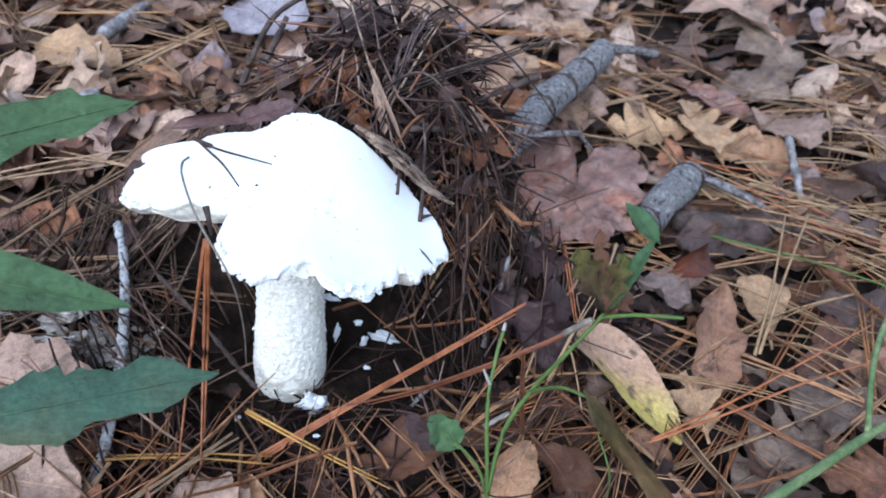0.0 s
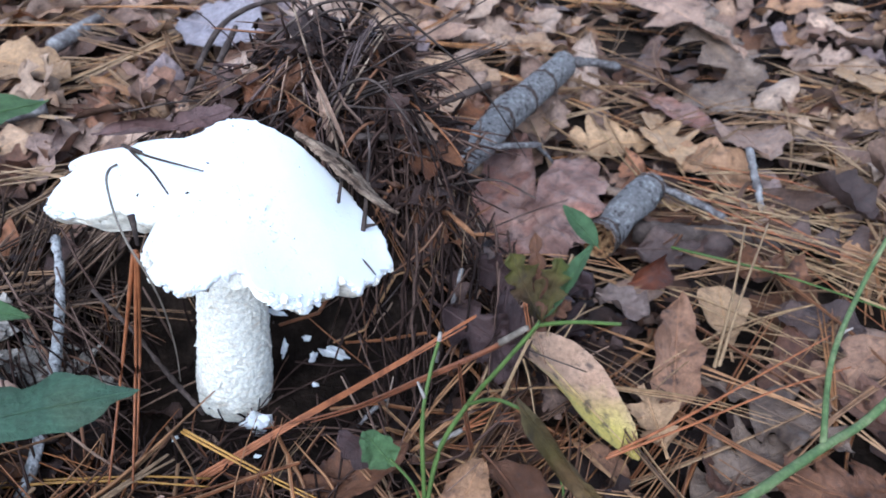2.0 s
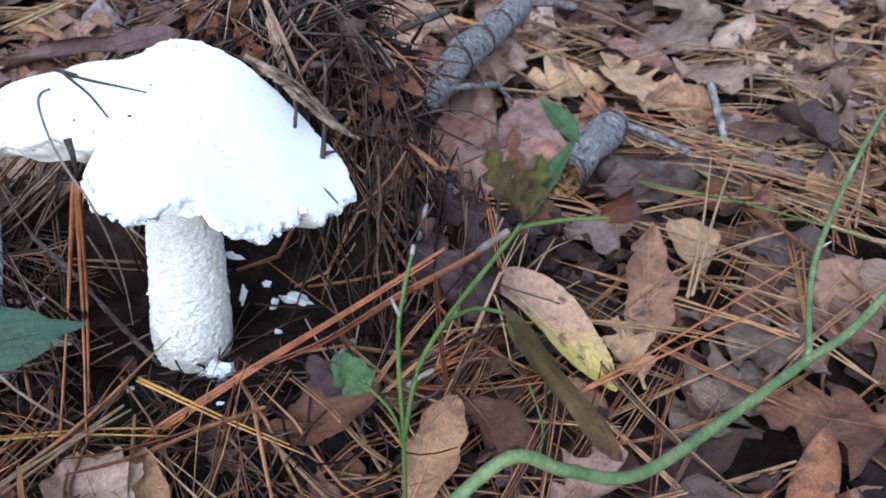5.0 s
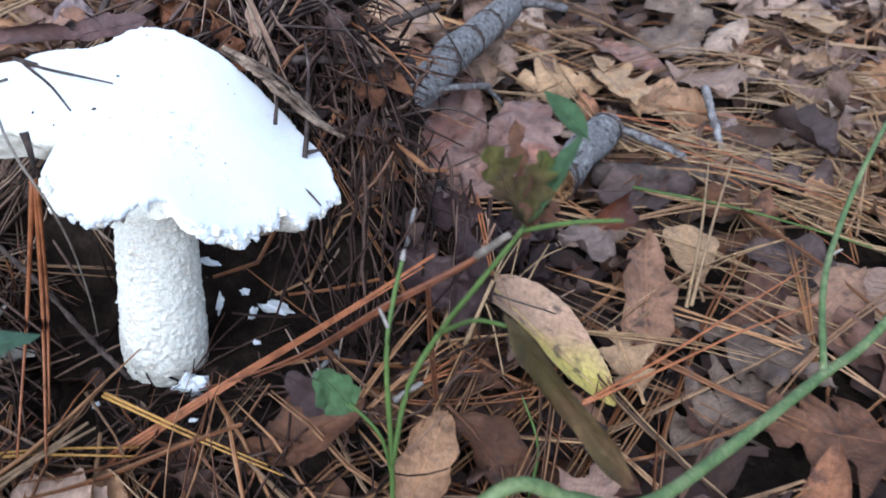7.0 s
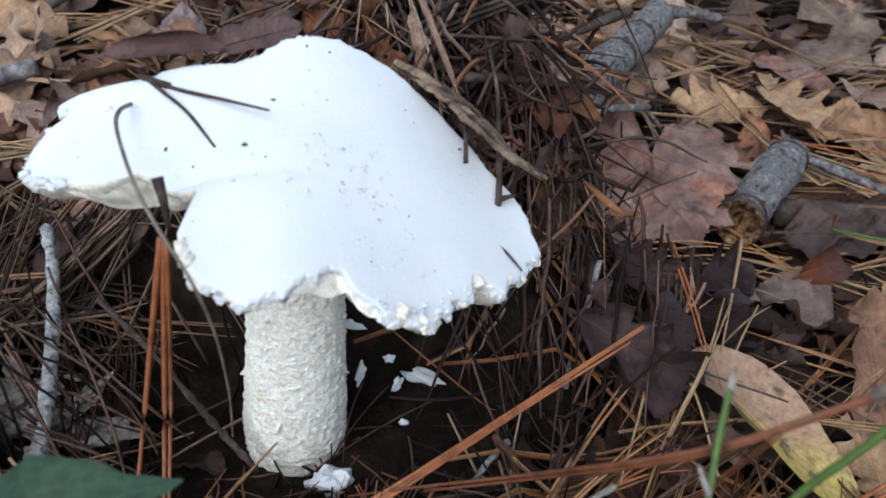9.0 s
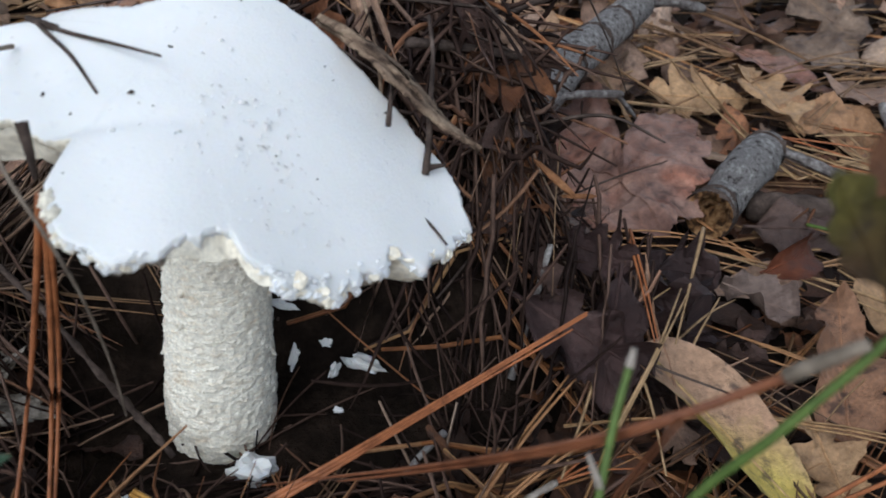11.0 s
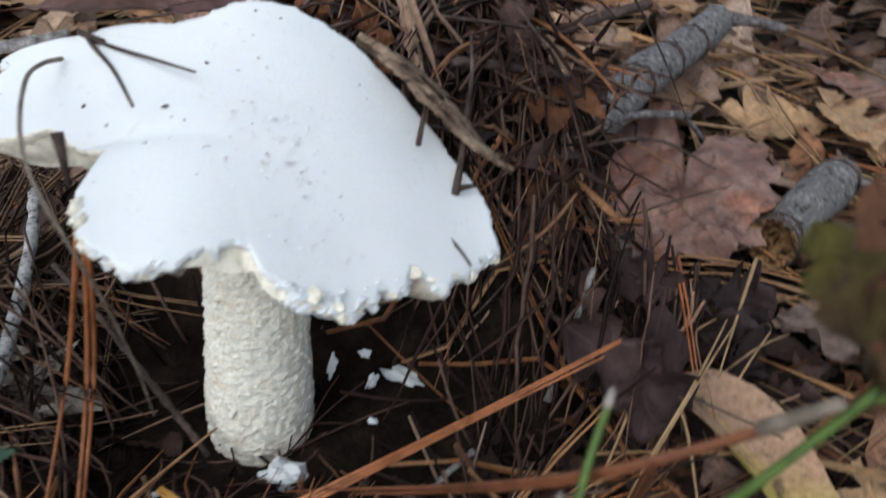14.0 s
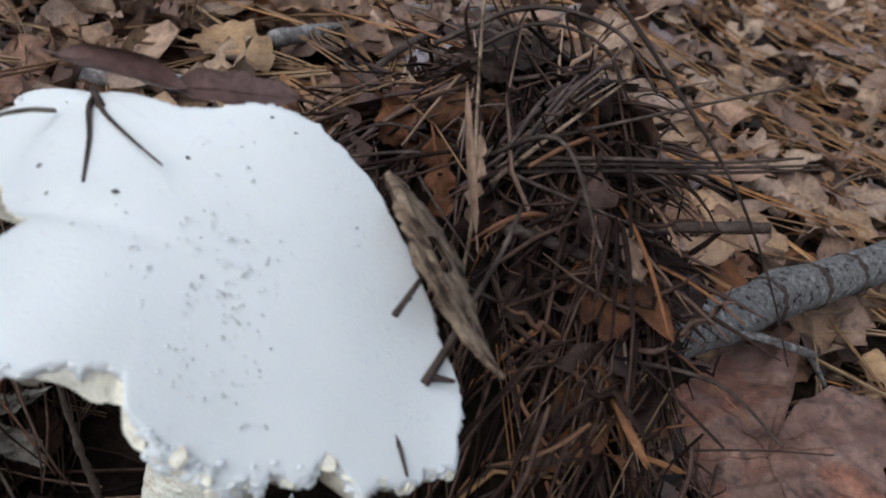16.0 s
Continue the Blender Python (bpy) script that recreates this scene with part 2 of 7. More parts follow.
old_straw_near_mat = straw_material("shaded_old_straw_near", SHADED_OLD_STRAW, "object", 0.75, 0.10)
mound_leaf_mat = leaf_material("mound_leaf", [(0, (0.030, 0.020, 0.018)), (0.35, (0.078, 0.053, 0.047)), (0.60, (0.135, 0.095, 0.086)), (0.70, (0.21, 0.105, 0.052)), (0.84, (0.25, 0.125, 0.058)), (0.89, (0.09, 0.064, 0.062)), (1, (0.26, 0.20, 0.165))], "island", rough=0.55)
# rotting leaf browns, lowered further to imitate shade between the leaves
shaded_humus_leaf_mat = leaf_material("rotting_shaded_leaf", [(0, (0.02, 0.012, 0.009)), (0.4, (0.05, 0.029, 0.021)), (0.75, (0.10, 0.060, 0.043)), (1, (0.16, 0.08, 0.036))], "island", rough=0.6)
orange_straw_mat = straw_material("orange_needle", [(0, (0.20, 0.062, 0.024)), (0.5, (0.29, 0.10, 0.038)), (1, (0.37, 0.155, 0.062))], "island", 0.42)
yellow_straw_mat = straw_material("yellow_needle", [(0, (0.34, 0.165, 0.032)), (1, (0.42, 0.23, 0.050))], "island", 0.42)
ochre_straw_mat = straw_material("ochre_needle", [(0, (0.25, 0.115, 0.048)), (1, (0.36, 0.195, 0.088))], "island", 0.45)
tan_straw_mat = straw_material("tan_needle", [(0, (0.24, 0.145, 0.070)), (1, (0.36, 0.245, 0.130))], "island", 0.45)
red_straw_mat = straw_material("red_brown_needle", [(0, (0.13, 0.046, 0.022)), (1, (0.20, 0.075, 0.034))], "island", 0.45)
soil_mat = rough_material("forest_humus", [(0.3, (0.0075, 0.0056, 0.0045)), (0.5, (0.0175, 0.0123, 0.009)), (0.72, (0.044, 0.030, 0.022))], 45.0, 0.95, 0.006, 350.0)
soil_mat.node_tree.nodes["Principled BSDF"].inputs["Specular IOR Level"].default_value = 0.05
cap_mat = cap_material()
scale_mat = rough_material("cap_scale", [(0.3, (0.72, 0.72, 0.71)), (0.6, (0.80, 0.795, 0.78))], 300.0, 0.85)
stem_mat = rough_material("mushroom_stem_flesh", [(0.30, (0.72, 0.58, 0.41)), (0.38, (0.89, 0.81, 0.66)), (0.52, (0.96, 0.92, 0.80)), (0.70, (0.93, 0.84, 0.67))], 120.0, 0.85, 0.0013, 900.0, (1, 1, 2.6), 0.6)
flesh_mat = rough_material("mushroom_cream_flesh", [(0.3, (0.76, 0.69, 0.54)), (0.5, (0.82, 0.77, 0.65)), (0.7, (0.74, 0.64, 0.47))], 70.0, 0.8, 0.001, 700.0, None, 0.4)
membrane_mat = rough_material("mushroom_membrane", [(0.3, (0.66, 0.60, 0.48)), (0.5, (0.74, 0.69, 0.58)), (0.7, (0.68, 0.61, 0.49))], 40.0, 0.55, 0.0006, 400.0, (1, 1, 5.0), 0.25)
bark_mat = rough_material("lichen_bark", [(0.34, (0.040, 0.032, 0.030)), (0.41, (0.15, 0.132, 0.126)), (0.47, (0.37, 0.35, 0.338)), (0.53, (0.27, 0.25, 0.242)), (0.61, (0.52, 0.50, 0.485)), (0.72, (0.63, 0.62, 0.60))], 240.0, 0.9, 0.006, 620.0, None, 1.0)
grey_bark_mat = rough_material("grey_twig_bark", [(0.35, (0.09, 0.075, 0.07)), (0.5, (0.20, 0.18, 0.17)), (0.66, (0.36, 0.345, 0.33))], 140.0, 0.85, 0.0012, 700.0)
branchlet_mat = rough_material("dark_branchlet", [(0.35, (0.06, 0.050, 0.047)), (0.5, (0.15, 0.132, 0.125)), (0.66, (0.30, 0.285, 0.275))], 220.0, 0.85, 0.002, 700.0)
lichen_mat = rough_material("pale_lichen_twig", [(0.36, (0.09, 0.078, 0.072)), (0.45, (0.38, 0.365, 0.35)), (0.62, (0.60, 0.59, 0.57))], 320.0, 0.9, 0.003, 700.0)
stalk_mat = rough_material("dry_stalk", [(0.35, (0.13, 0.105, 0.080)), (0.55, (0.22, 0.18, 0.14)), (0.7, (0.31, 0.26, 0.205))], 120.0, 0.8, 0.0006, 500.0)
dark_bark_mat = rough_material("dark_twig_bark", [(0.35, (0.030, 0.021, 0.017)), (0.55, (0.075, 0.054, 0.044)), (0.7, (0.14, 0.105, 0.088))], 120.0, 0.8, 0.001, 700.0)
rot_mat = rough_material("rotten_wood", [(0.40, (0.045, 0.022, 0.011)), (0.50, (0.24, 0.125, 0.052)), (0.64, (0.46, 0.29, 0.145))], 160.0, 0.95, 0.005, 500.0)
chip_mat = rough_material("orange_wood_chip", [(0.3, (0.14, 0.060, 0.026)), (0.6, (0.27, 0.125, 0.055)), (0.8, (0.38, 0.21, 0.105))], 90.0, 0.75, 0.001, 500.0, (1, 4, 1))
flake_mat = rough_material("tan_bark_flake", [(0.36, (0.05, 0.032, 0.022)), (0.48, (0.21, 0.145, 0.10)), (0.66, (0.38, 0.29, 0.20))], 110.0, 0.85, 0.0015, 600.0, (1, 3, 1))
speck_mat = rough_material("soil_crumb", [(0.3, (0.02, 0.014, 0.011)), (0.7, (0.07, 0.05, 0.038))], 300.0)
green_leaf_mat = leaf_material("green_leaf", [(0, (0.06, 0.11, 0.05)), (0.5, (0.085, 0.15, 0.06)), (1, (0.13, 0.20, 0.075))], "noise", 0.08, 0.5, 0.5, 0.25, stained=0.35)
dark_green_leaf_mat = leaf_material("dark_green_leaf", [(0.3, (0.055, 0.10, 0.06)), (0.5, (0.07, 0.13, 0.08)), (0.7, (0.13, 0.14, 0.07))], "noise", 0.05, 0.42, 0.5, 0.25, stained=0.3)
blotched_leaf_mat = leaf_material("blotched_leaf", [(0.30, (0.06, 0.085, 0.018)), (0.44, (0.12, 0.125, 0.024)), (0.52, (0.085, 0.05, 0.020)), (0.66, (0.045, 0.022, 0.015))], "noise", 0.6, 0.5, 0.4, 0.25)
stem_green_mat = rough_material("green_stem", [(0.3, (0.055, 0.090, 0.022)), (0.6, (0.090, 0.135, 0.032)), (0.8, (0.15, 0.17, 0.055))], 60.0, 0.5, 0.0005, 500.0, None, 0.3)
vine_mat = rough_material("vine_stem", [(0.3, (0.070, 0.110, 0.040)), (0.5, (0.115, 0.165, 0.060)), (0.68, (0.22, 0.24, 0.11))], 90.0, 0.5, 0.0006, 500.0, None, 0.4)
pale_tip_mat = rough_material("pale_dead_tip", [(0.3, (0.28, 0.24, 0.20)), (0.7, (0.45, 0.40, 0.35))], 150.0, 0.8)


# ---- geometry helpers ----
def smooth01(a, b, x):
    u = np.clip((np.asarray(x, float) - a) / (b - a), 0, 1)
    return u * u * (3 - 2 * u)


def pit(x, y):
    """0 at the middle of the hollow, 1 at the foot of its sides."""
    return np.hypot((x + 0.045) / np.where(np.asarray(x) < -0.045, 0.088, 0.07), (y - 0.349) / 0.062)


def terrain(x, y):
    """Height of the soil: level to one side, a bank to the other, a heaved mound behind the mushroom, and the hollow it grew from."""
    x, y = np.asarray(x, float), np.asarray(y, float)
    base = 0.003 + 0.058 * smooth01(0.08, -0.14, x) + 0.035 * smooth01(0.5, 0.85, y) * smooth01(0.35, 0.05, x)
    base = base + 0.006 * np.sin(9 * x + 1.3) * np.sin(8 * y + 0.4) * smooth01(0.35, 0.8, np.hypot(x, y - 0.35)) + 0.05 * np.sin(0.9 * x) * np.sin(0.8 * y) * smooth01(1.2, 4, np.hypot(x, y))
    e = ((x - 0.020) / np.where(x > 0.020, 0.057, 0.088)) ** 2 + ((y - 0.470) / 0.083) ** 2
    mound = 0.140 * np.exp(-(e ** 1.5))
    mound = mound + 0.055 * np.exp(-(((x + 0.075) / 0.06) ** 2) - ((y - 0.47) / 0.06) ** 2)
    rough = 0.010 * np.sin(52 * x + 9 * y) * np.sin(47 * y + 1) + 0.006 * np.sin(103 * x - 38 * y + 2) * np.sin(88 * y + 30 * x)
    mound = mound + rough * np.minimum(1.0, mound / 0.06)
    r = pit(x, y)
    k = smooth01(1.0, 1.45, r)
    return (0.034 + 0.013 * smooth01(0.345, 0.322, y)) * (1 - k) + (base + mound) * k


def slope_normal(x, y):
    e = 0.004
    n = np.stack([-(terrain(x + e, y) - terrain(x - e, y)) / (2 * e), -(terrain(x, y + e) - terrain(x, y - e)) / (2 * e), np.ones_like(np.asarray(x, float))], -1)
    return n / np.linalg.norm(n, axis=-1, keepdims=True)


def grid_mesh(name, V, Q, mat, uv=None, smooth=True):
    me = bpy.data.meshes.new(name)
    V, Q = np.asarray(V, np.float32), np.asarray(Q, np.int32)
    me.vertices.add(len(V))
    me.vertices.foreach_set("co", V.ravel())
    me.loops.add(Q.size)
    me.loops.foreach_set("vertex_index", Q.ravel())
    me.polygons.add(len(Q))
    me.polygons.foreach_set("loop_start", np.arange(0, Q.size, Q.shape[1], dtype=np.int32))
    if smooth:
        me.polygons.foreach_set("use_smooth", np.ones(len(Q), bool))
    if uv is not None:
        layer = me.uv_layers.new(name="uv")
        layer.data.foreach_set("uv", np.asarray(uv, np.float32)[Q.ravel()].ravel())
    me.materials.append(mat)
    me.update(calc_edges=True)
    return me


def part(name, me, parent=None, label=""):
    ob = new(name, me)
    if parent is not None:
        ob.parent = parent
    if label:
        ob["label"] = label
    return ob


def thing(name, label, category, group="", kind="", at=(0, 0, 0)):
    ob = new(name)
    ob.location = at
    ob.empty_display_size = 0.02
    return tagged(ob, label, category, group, kind)


def strip_quads(rows, cols, closed=False):
    i, j = np.meshgrid(np.arange(rows - 1), np.arange(cols if closed else cols - 1), indexing="ij")
    k = (j + 1) % cols
    return np.stack([i * cols + j, i * cols + k, (i + 1) * cols + k, (i + 1) * cols + j], -1).reshape(-1, 4)


def spline(points, steps=8):
    """A smooth line through a few points."""
    P = np.asarray(points, float)
    P = np.vstack([2 * P[0] - P[1], P, 2 * P[-1] - P[-2]])
    out = []
    for i in range(1, len(P) - 2):
        for u in np.linspace(0, 1, steps, endpoint=False):
            a, b, c, d = P[i - 1], P[i], P[i + 1], P[i + 2]
            out.append(0.5 * (2 * b + (c - a) * u + (2 * a - 5 * b + 4 * c - d) * u * u + (3 * b - a - 3 * c + d) * u ** 3))
    out.append(P[-2])
    return np.array(out)


def tubes(paths, radius, sides=3, taper=None):
    """Tapered tubes along many paths at once: paths (N, P, 3), radius (N,)."""
    paths = np.asarray(paths, float)
    N, P, _ = paths.shape
    t = np.gradient(paths, axis=1)
    t /= np.linalg.norm(t, axis=2, keepdims=True) + 1e-12
    ref = np.where(np.abs(t[..., 2:3]) > 0.9, np.array([1.0, 0, 0]), np.array([0, 0, 1.0]))
    s = np.cross(t, ref)
    s /= np.linalg.norm(s, axis=2, keepdims=True) + 1e-12
    u = np.cross(s, t)
    if taper is None:
        taper = np.interp(np.linspace(0, 1, P), [0, 0.08, 0.75, 1], [0.75, 1, 0.9, 0.3])
    rad = np.asarray(radius, float).reshape(-1, 1, 1, 1) * np.asarray(taper).reshape(1, -1, 1, 1)
    a = np.arange(sides) * 2 * np.pi / sides + np.pi / 2
    V = paths[:, :, None, :] + rad * (np.cos(a)[None, None, :, None] * s[:, :, None, :] + np.sin(a)[None, None, :, None] * u[:, :, None, :])
    q = strip_quads(P, sides, True)
    Q = (q[None] + (np.arange(N) * P * sides)[:, None, None]).reshape(-1, 4)
    return V.reshape(-1, 3), Q


def rod(name, points, r0, r1, mat, parent=None, label="", sides=8, steps=8, knots=0.0, seed=1, closed_end=True, smooth=True):
    """One stem, twig or needle: a tube through points, tapering from r0 to r1, with knots of given depth."""
    path = spline(points, steps)
    P = len(path)
    rng = np.random.RandomState(seed)
    tp = np.linspace(r0, r1, P)
    if knots:
        tp = tp * (1 + knots * rng.uniform(-1, 1, P))
    if closed_end:
        path = np.vstack([path[:1], path, path[-1:]])
        tp = np.concatenate([[r0 * 0.05], tp, [r1 * 0.05]])
        path[0] += (path[1] - path[2]) * 0.05
        path[-1] += (path[-2] - path[-3]) * 0.05
    V, Q = tubes(path[None], [1.0], sides, tp)
    if knots:
        V = V + rng.normal(0, 1, V.shape) * min(r0, r1) * knots * 0.35
    return part(name, grid_mesh(name, V, Q, mat, None, smooth), parent, label)


def leaf_shape(rng, kind, L, W, rows=15, cols=5, fold=0.2, roll=0.0, bend=0.0, wave=0.1, stalk=0.12, crinkle=1.0):
    """A leaf along +x from its base at the origin: outline by kind, folded at the midrib, rolled across, bent along, crinkled."""
    u = np.linspace(-stalk, 1, rows + 2)
    uu = np.clip(u, 0, 1)
    if kind == "oak":
        nl = rng.randint(3, 5)
        ph = rng.uniform(-0.1, 0.1)
        lob = np.abs(np.sin(np.pi * (uu * nl + ph)))
        w = (np.sin(np.pi * uu ** 0.85) ** 0.7) * (0.34 + 0.66 * lob ** 1.3)
        sweep = 0.35
    elif kind == "seedling":
        w = np.sin(np.pi * uu ** 0.9) ** 0.8 * (0.84 + 0.16 * np.sin(uu * 17 + rng.uniform(0, 6)))
        sweep = 0.6
    elif kind == "tongue":
        w = uu ** 0.48 * np.clip(1 - uu, 0, 1) ** 0.78 / 0.45
        sweep = 0.0
    elif kind == "lance":
        w = np.sin(np.pi * uu ** 0.9) ** 0.85
        sweep = 0.0
    elif kind == "spoon":
        w = np.sin(np.pi * np.clip(uu, 0, 1) ** 1.8) ** 0.7
        sweep = 0.1
    else:
        w = np.sin(np.pi * uu ** 0.75) ** 0.65 * (1 + 0.12 * np.sin(uu * 19 + rng.uniform(0, 6)))
        sweep = 0.12
    w = np.where(u <= 0, 0.012 * L / W, w * (1 - 0.0)) + 0.012
    w[-1] = 0.02
    v = np.linspace(-1, 1, cols)
    jit = 1 + rng.uniform(-0.16, 0.16, (len(u), 2)) * (w[:, None] > 0.08) * {"tongue": 0.06, "lance": 0.25, "spoon": 0.25, "plain": 0.25}.get(kind, 1.0)
    y = np.where(v[None] < 0, w[:, None] * jit[:, :1], w[:, None] * jit[:, 1:]) * v[None] * W * 0.5
    x = u[:, None] * L + np.abs(y) * sweep
    z = fold * np.abs(y) + wave * W * 0.5 * (np.sin(x / L * rng.uniform(5, 9) + rng.uniform(0, 6)) * v[None] + 0.6 * np.sin(x / L * 11 + 3 * v[None] + rng.uniform(0, 6)) * np.abs(v[None]))
    off = rng.uniform(-40, 40)
    crimp = np.array([noise.noise(Vector((p * 95 + off, q * 95, off))) + 0.5 * noise.noise(Vector((p * 240, q * 240 + off, off))) for p, q in zip(x.ravel(), y.ravel())]).reshape(y.shape)
    z = z + crinkle * crimp * 0.085 * W * np.minimum(1.0, np.abs(v[None]) * 2.0 + 0.15)
    if abs(roll) > 1e-3:
        k = roll / (W * 0.5)
        z = z + (1 - np.cos(k * y)) / k
        y = np.sin(k * y) / k
    if abs(bend) > 1e-3:
        k = bend / L
        x, z = np.sin(k * x) / k - z * np.sin(k * x) , (1 - np.cos(k * x)) / k + z * np.cos(k * x)
    V = np.stack([x, y, z], -1).reshape(-1, 3)
    uv = np.stack([np.broadcast_to(np.clip(u, 0, 1)[:, None], y.shape), np.broadcast_to(v[None] * 0.5 + 0.5, y.shape)], -1).reshape(-1, 2)
    return V, strip_quads(len(u), cols), uv


def leaf_variants(seed, count, low=False, fine=False):
    rng = np.random.RandomState(seed)
    out = []
    for i in range(count):
        kind = ["oak", "oak", "oak", "plain", "lance", "spoon", "oak", "plain"][i % 8]
        L = rng.uniform(0.055, 0.095)
        W = L * {"oak": 0.62, "plain": 0.55, "lance": 0.30, "spoon": 0.48}[kind] * rng.uniform(0.85, 1.15)
        r, c = (7, 3) if low else ((22, 9) if fine else ((15, 5) if kind == "oak" else (11, 5)))
        V, Q, uv = leaf_shape(rng, kind, L, W, r, c, rng.uniform(-0.2, 0.5), rng.uniform(-1.9, 1.9), rng.uniform(-1.2, 1.2), rng.uniform(0.08, 0.36), rng.uniform(0.05, 0.2))
        V = V - V.mean(0)
        out.append((V, Q, uv))
    return out


def axes(normal, yaw, tilt, rng):
    """Rotations that lay things on slopes: by normal, turned by yaw and tilted at random."""
    n = normal + rng.normal(0, 1, normal.shape) * tilt[:, None]
    n /= np.linalg.norm(n, axis=1, keepdims=True)
    d = np.stack([np.cos(yaw), np.sin(yaw), np.zeros_like(yaw)], -1)
    x = d - n * (d * n).sum(1, keepdims=True)
    x /= np.linalg.norm(x, axis=1, keepdims=True) + 1e-9
    return np.stack([x, np.cross(n, x), n], -1)


def scatter(variants, pos, rot, size, rng):
    """All the copies of some variants as one mesh's arrays."""
    Vs, Qs, Us, k = [], [], [], 0
    pick = rng.randint(0, len(variants), len(pos))
    for i, (V, Q, uv) in enumerate(variants):
        s = np.where(pick == i)[0]
        if not len(s):
            continue
        W = np.einsum("nij,nvj->nvi", rot[s], V[None] * size[s][:, None, None]) + pos[s][:, None]
        Vs.append(W.reshape(-1, 3))
        Qs.append((Q[None] + (np.arange(len(s)) * len(V))[:, None, None]).reshape(-1, 4) + k)
        Us.append(np.tile(uv, (len(s), 1)))
        k += len(s) * len(V)
    return np.vstack(Vs), np.vstack(Qs), np.vstack(Us)


def spots(rng, count, x0, x1, y0, y1, keep):
    """Random places in a rectangle, kept with the chance that keep(x, y) gives."""
    x, y = rng.uniform(x0, x1, count), rng.uniform(y0, y1, count)
    ok = rng.uniform(0, 1, count) < keep(x, y)
    return x[ok], y[ok]


def hollow(x, y):
    """0 inside the hollow and under the cap, 1 well outside it."""
    return smooth01(1.15, 1.6, pit(x, y))


def on_mound(x, y):
    return np.exp(-(((x - 0.018) / np.where(np.asarray(x) > 0.018, 0.060, 0.078)) ** 2) - ((y - 0.455) / 0.075) ** 2)


# ---- the ground ----
def axis_steps(fine0, fine1, step, far):
    out = np.geomspace(step, far, 34)
    return np.concatenate([fine0 - np.cumsum(np.diff(out))[::-1], np.arange(fine0, fine1, step), fine1 + np.concatenate([[0], np.cumsum(np.diff(out))])])


gx, gy = axis_steps(-0.30, 0.30, 0.006, 60), axis_steps(0.15, 0.75, 0.006, 60)
GX, GY = np.meshgrid(gx, gy, indexing="xy")
GZ = terrain(GX, GY)
gr = np.random.RandomState(3)
GZ = GZ + gr.normal(0, 0.0012, GZ.shape)
matted_mat = rough_material("matted_leaf_ground", [(0.3, (0.07, 0.045, 0.032)), (0.5, (0.17, 0.115, 0.08)), (0.7, (0.27, 0.195, 0.14))], 25.0, 0.9, 0.01, 120.0)
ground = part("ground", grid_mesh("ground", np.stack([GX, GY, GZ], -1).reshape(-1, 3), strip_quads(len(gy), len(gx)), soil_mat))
ground.data.materials.append(matted_mat)
centre_x, centre_y = (gx[1:] + gx[:-1]) / 2, (gy[1:] + gy[:-1]) / 2
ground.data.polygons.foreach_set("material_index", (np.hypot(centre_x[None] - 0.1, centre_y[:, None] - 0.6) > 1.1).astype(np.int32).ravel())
tagged(ground, "dark brown forest humus heaved into a mound", "ground", kind="structure")


# ---- the mushroom ----
CAP_EDGE = [(-180, 0.0645), (-177, 0.0660), (-173, 0.0645), (-170, 0.0650), (-167, 0.0615), (-164, 0.0600), (-160, 0.0555), (-156, 0.0520), (-152, 0.0488), (-147, 0.0430), (-142.5, 0.0378), (-137.5, 0.0366), (-128, 0.0350), (-119, 0.0334), (-116, 0.0330), (-114.8, 0.0380), (-113.5, 0.0435), (-108, 0.0478), (-101.5, 0.0518),
            (-98, 0.0535), (-90, 0.0552), (-87, 0.0532), (-82, 0.0510), (-78.3, 0.0485), (-73, 0.0458), (-67.5, 0.0430), (-64, 0.0428), (-62.5, 0.0466), (-60, 0.0490), (-57, 0.0505), (-56, 0.0512), (-51.5, 0.0520), (-46, 0.0528), (-37, 0.0530), (-32, 0.0530), (-22, 0.0545),
            (-19.5, 0.0543), (-17.5, 0.0538), (-15.3, 0.0570), (-13.5, 0.0620), (-8, 0.0642), (0, 0.0680), (5.6, 0.0722), (9, 0.0722), (11.5, 0.0716), (14, 0.0700), (17, 0.0674), (22, 0.0612), (29, 0.0560), (41, 0.0460), (54.5, 0.0359), (65, 0.0305), (76, 0.0259), (91, 0.0205), (110, 0.0154), (130, 0.0150), (142, 0.0171), (152, 0.0225), (160, 0.0290), (166, 0.0344), (168, 0.0560), (169.5, 0.0612), (172, 0.0590), (174, 0.0560), (176, 0.0610)]
CAP_C = np.array([-0.042, 0.340])


def cap_height(x, y):
    """The cap's upper face: highest at the back, falling to the front and rolling down on the far side."""
    u, v = x + 0.045, y - 0.350
    right, left = np.maximum(u, 0), np.minimum(u, 0)
    return 0.2005 - 0.1163 * u + 0.3589 * v - 16.18 * right ** 2 + 101.0 * right ** 3 - 5.13 * left ** 2 + 0.92 * u * v - 0.88 * np.maximum(-v, 0) ** 2


def cap_edge(angle):
    """Distance of the cap's visible edge from its middle."""
    return np.interp(np.degrees(angle), [d for d, _ in CAP_EDGE] + [180], [r for _, r in CAP_EDGE] + [CAP_EDGE[0][1]])


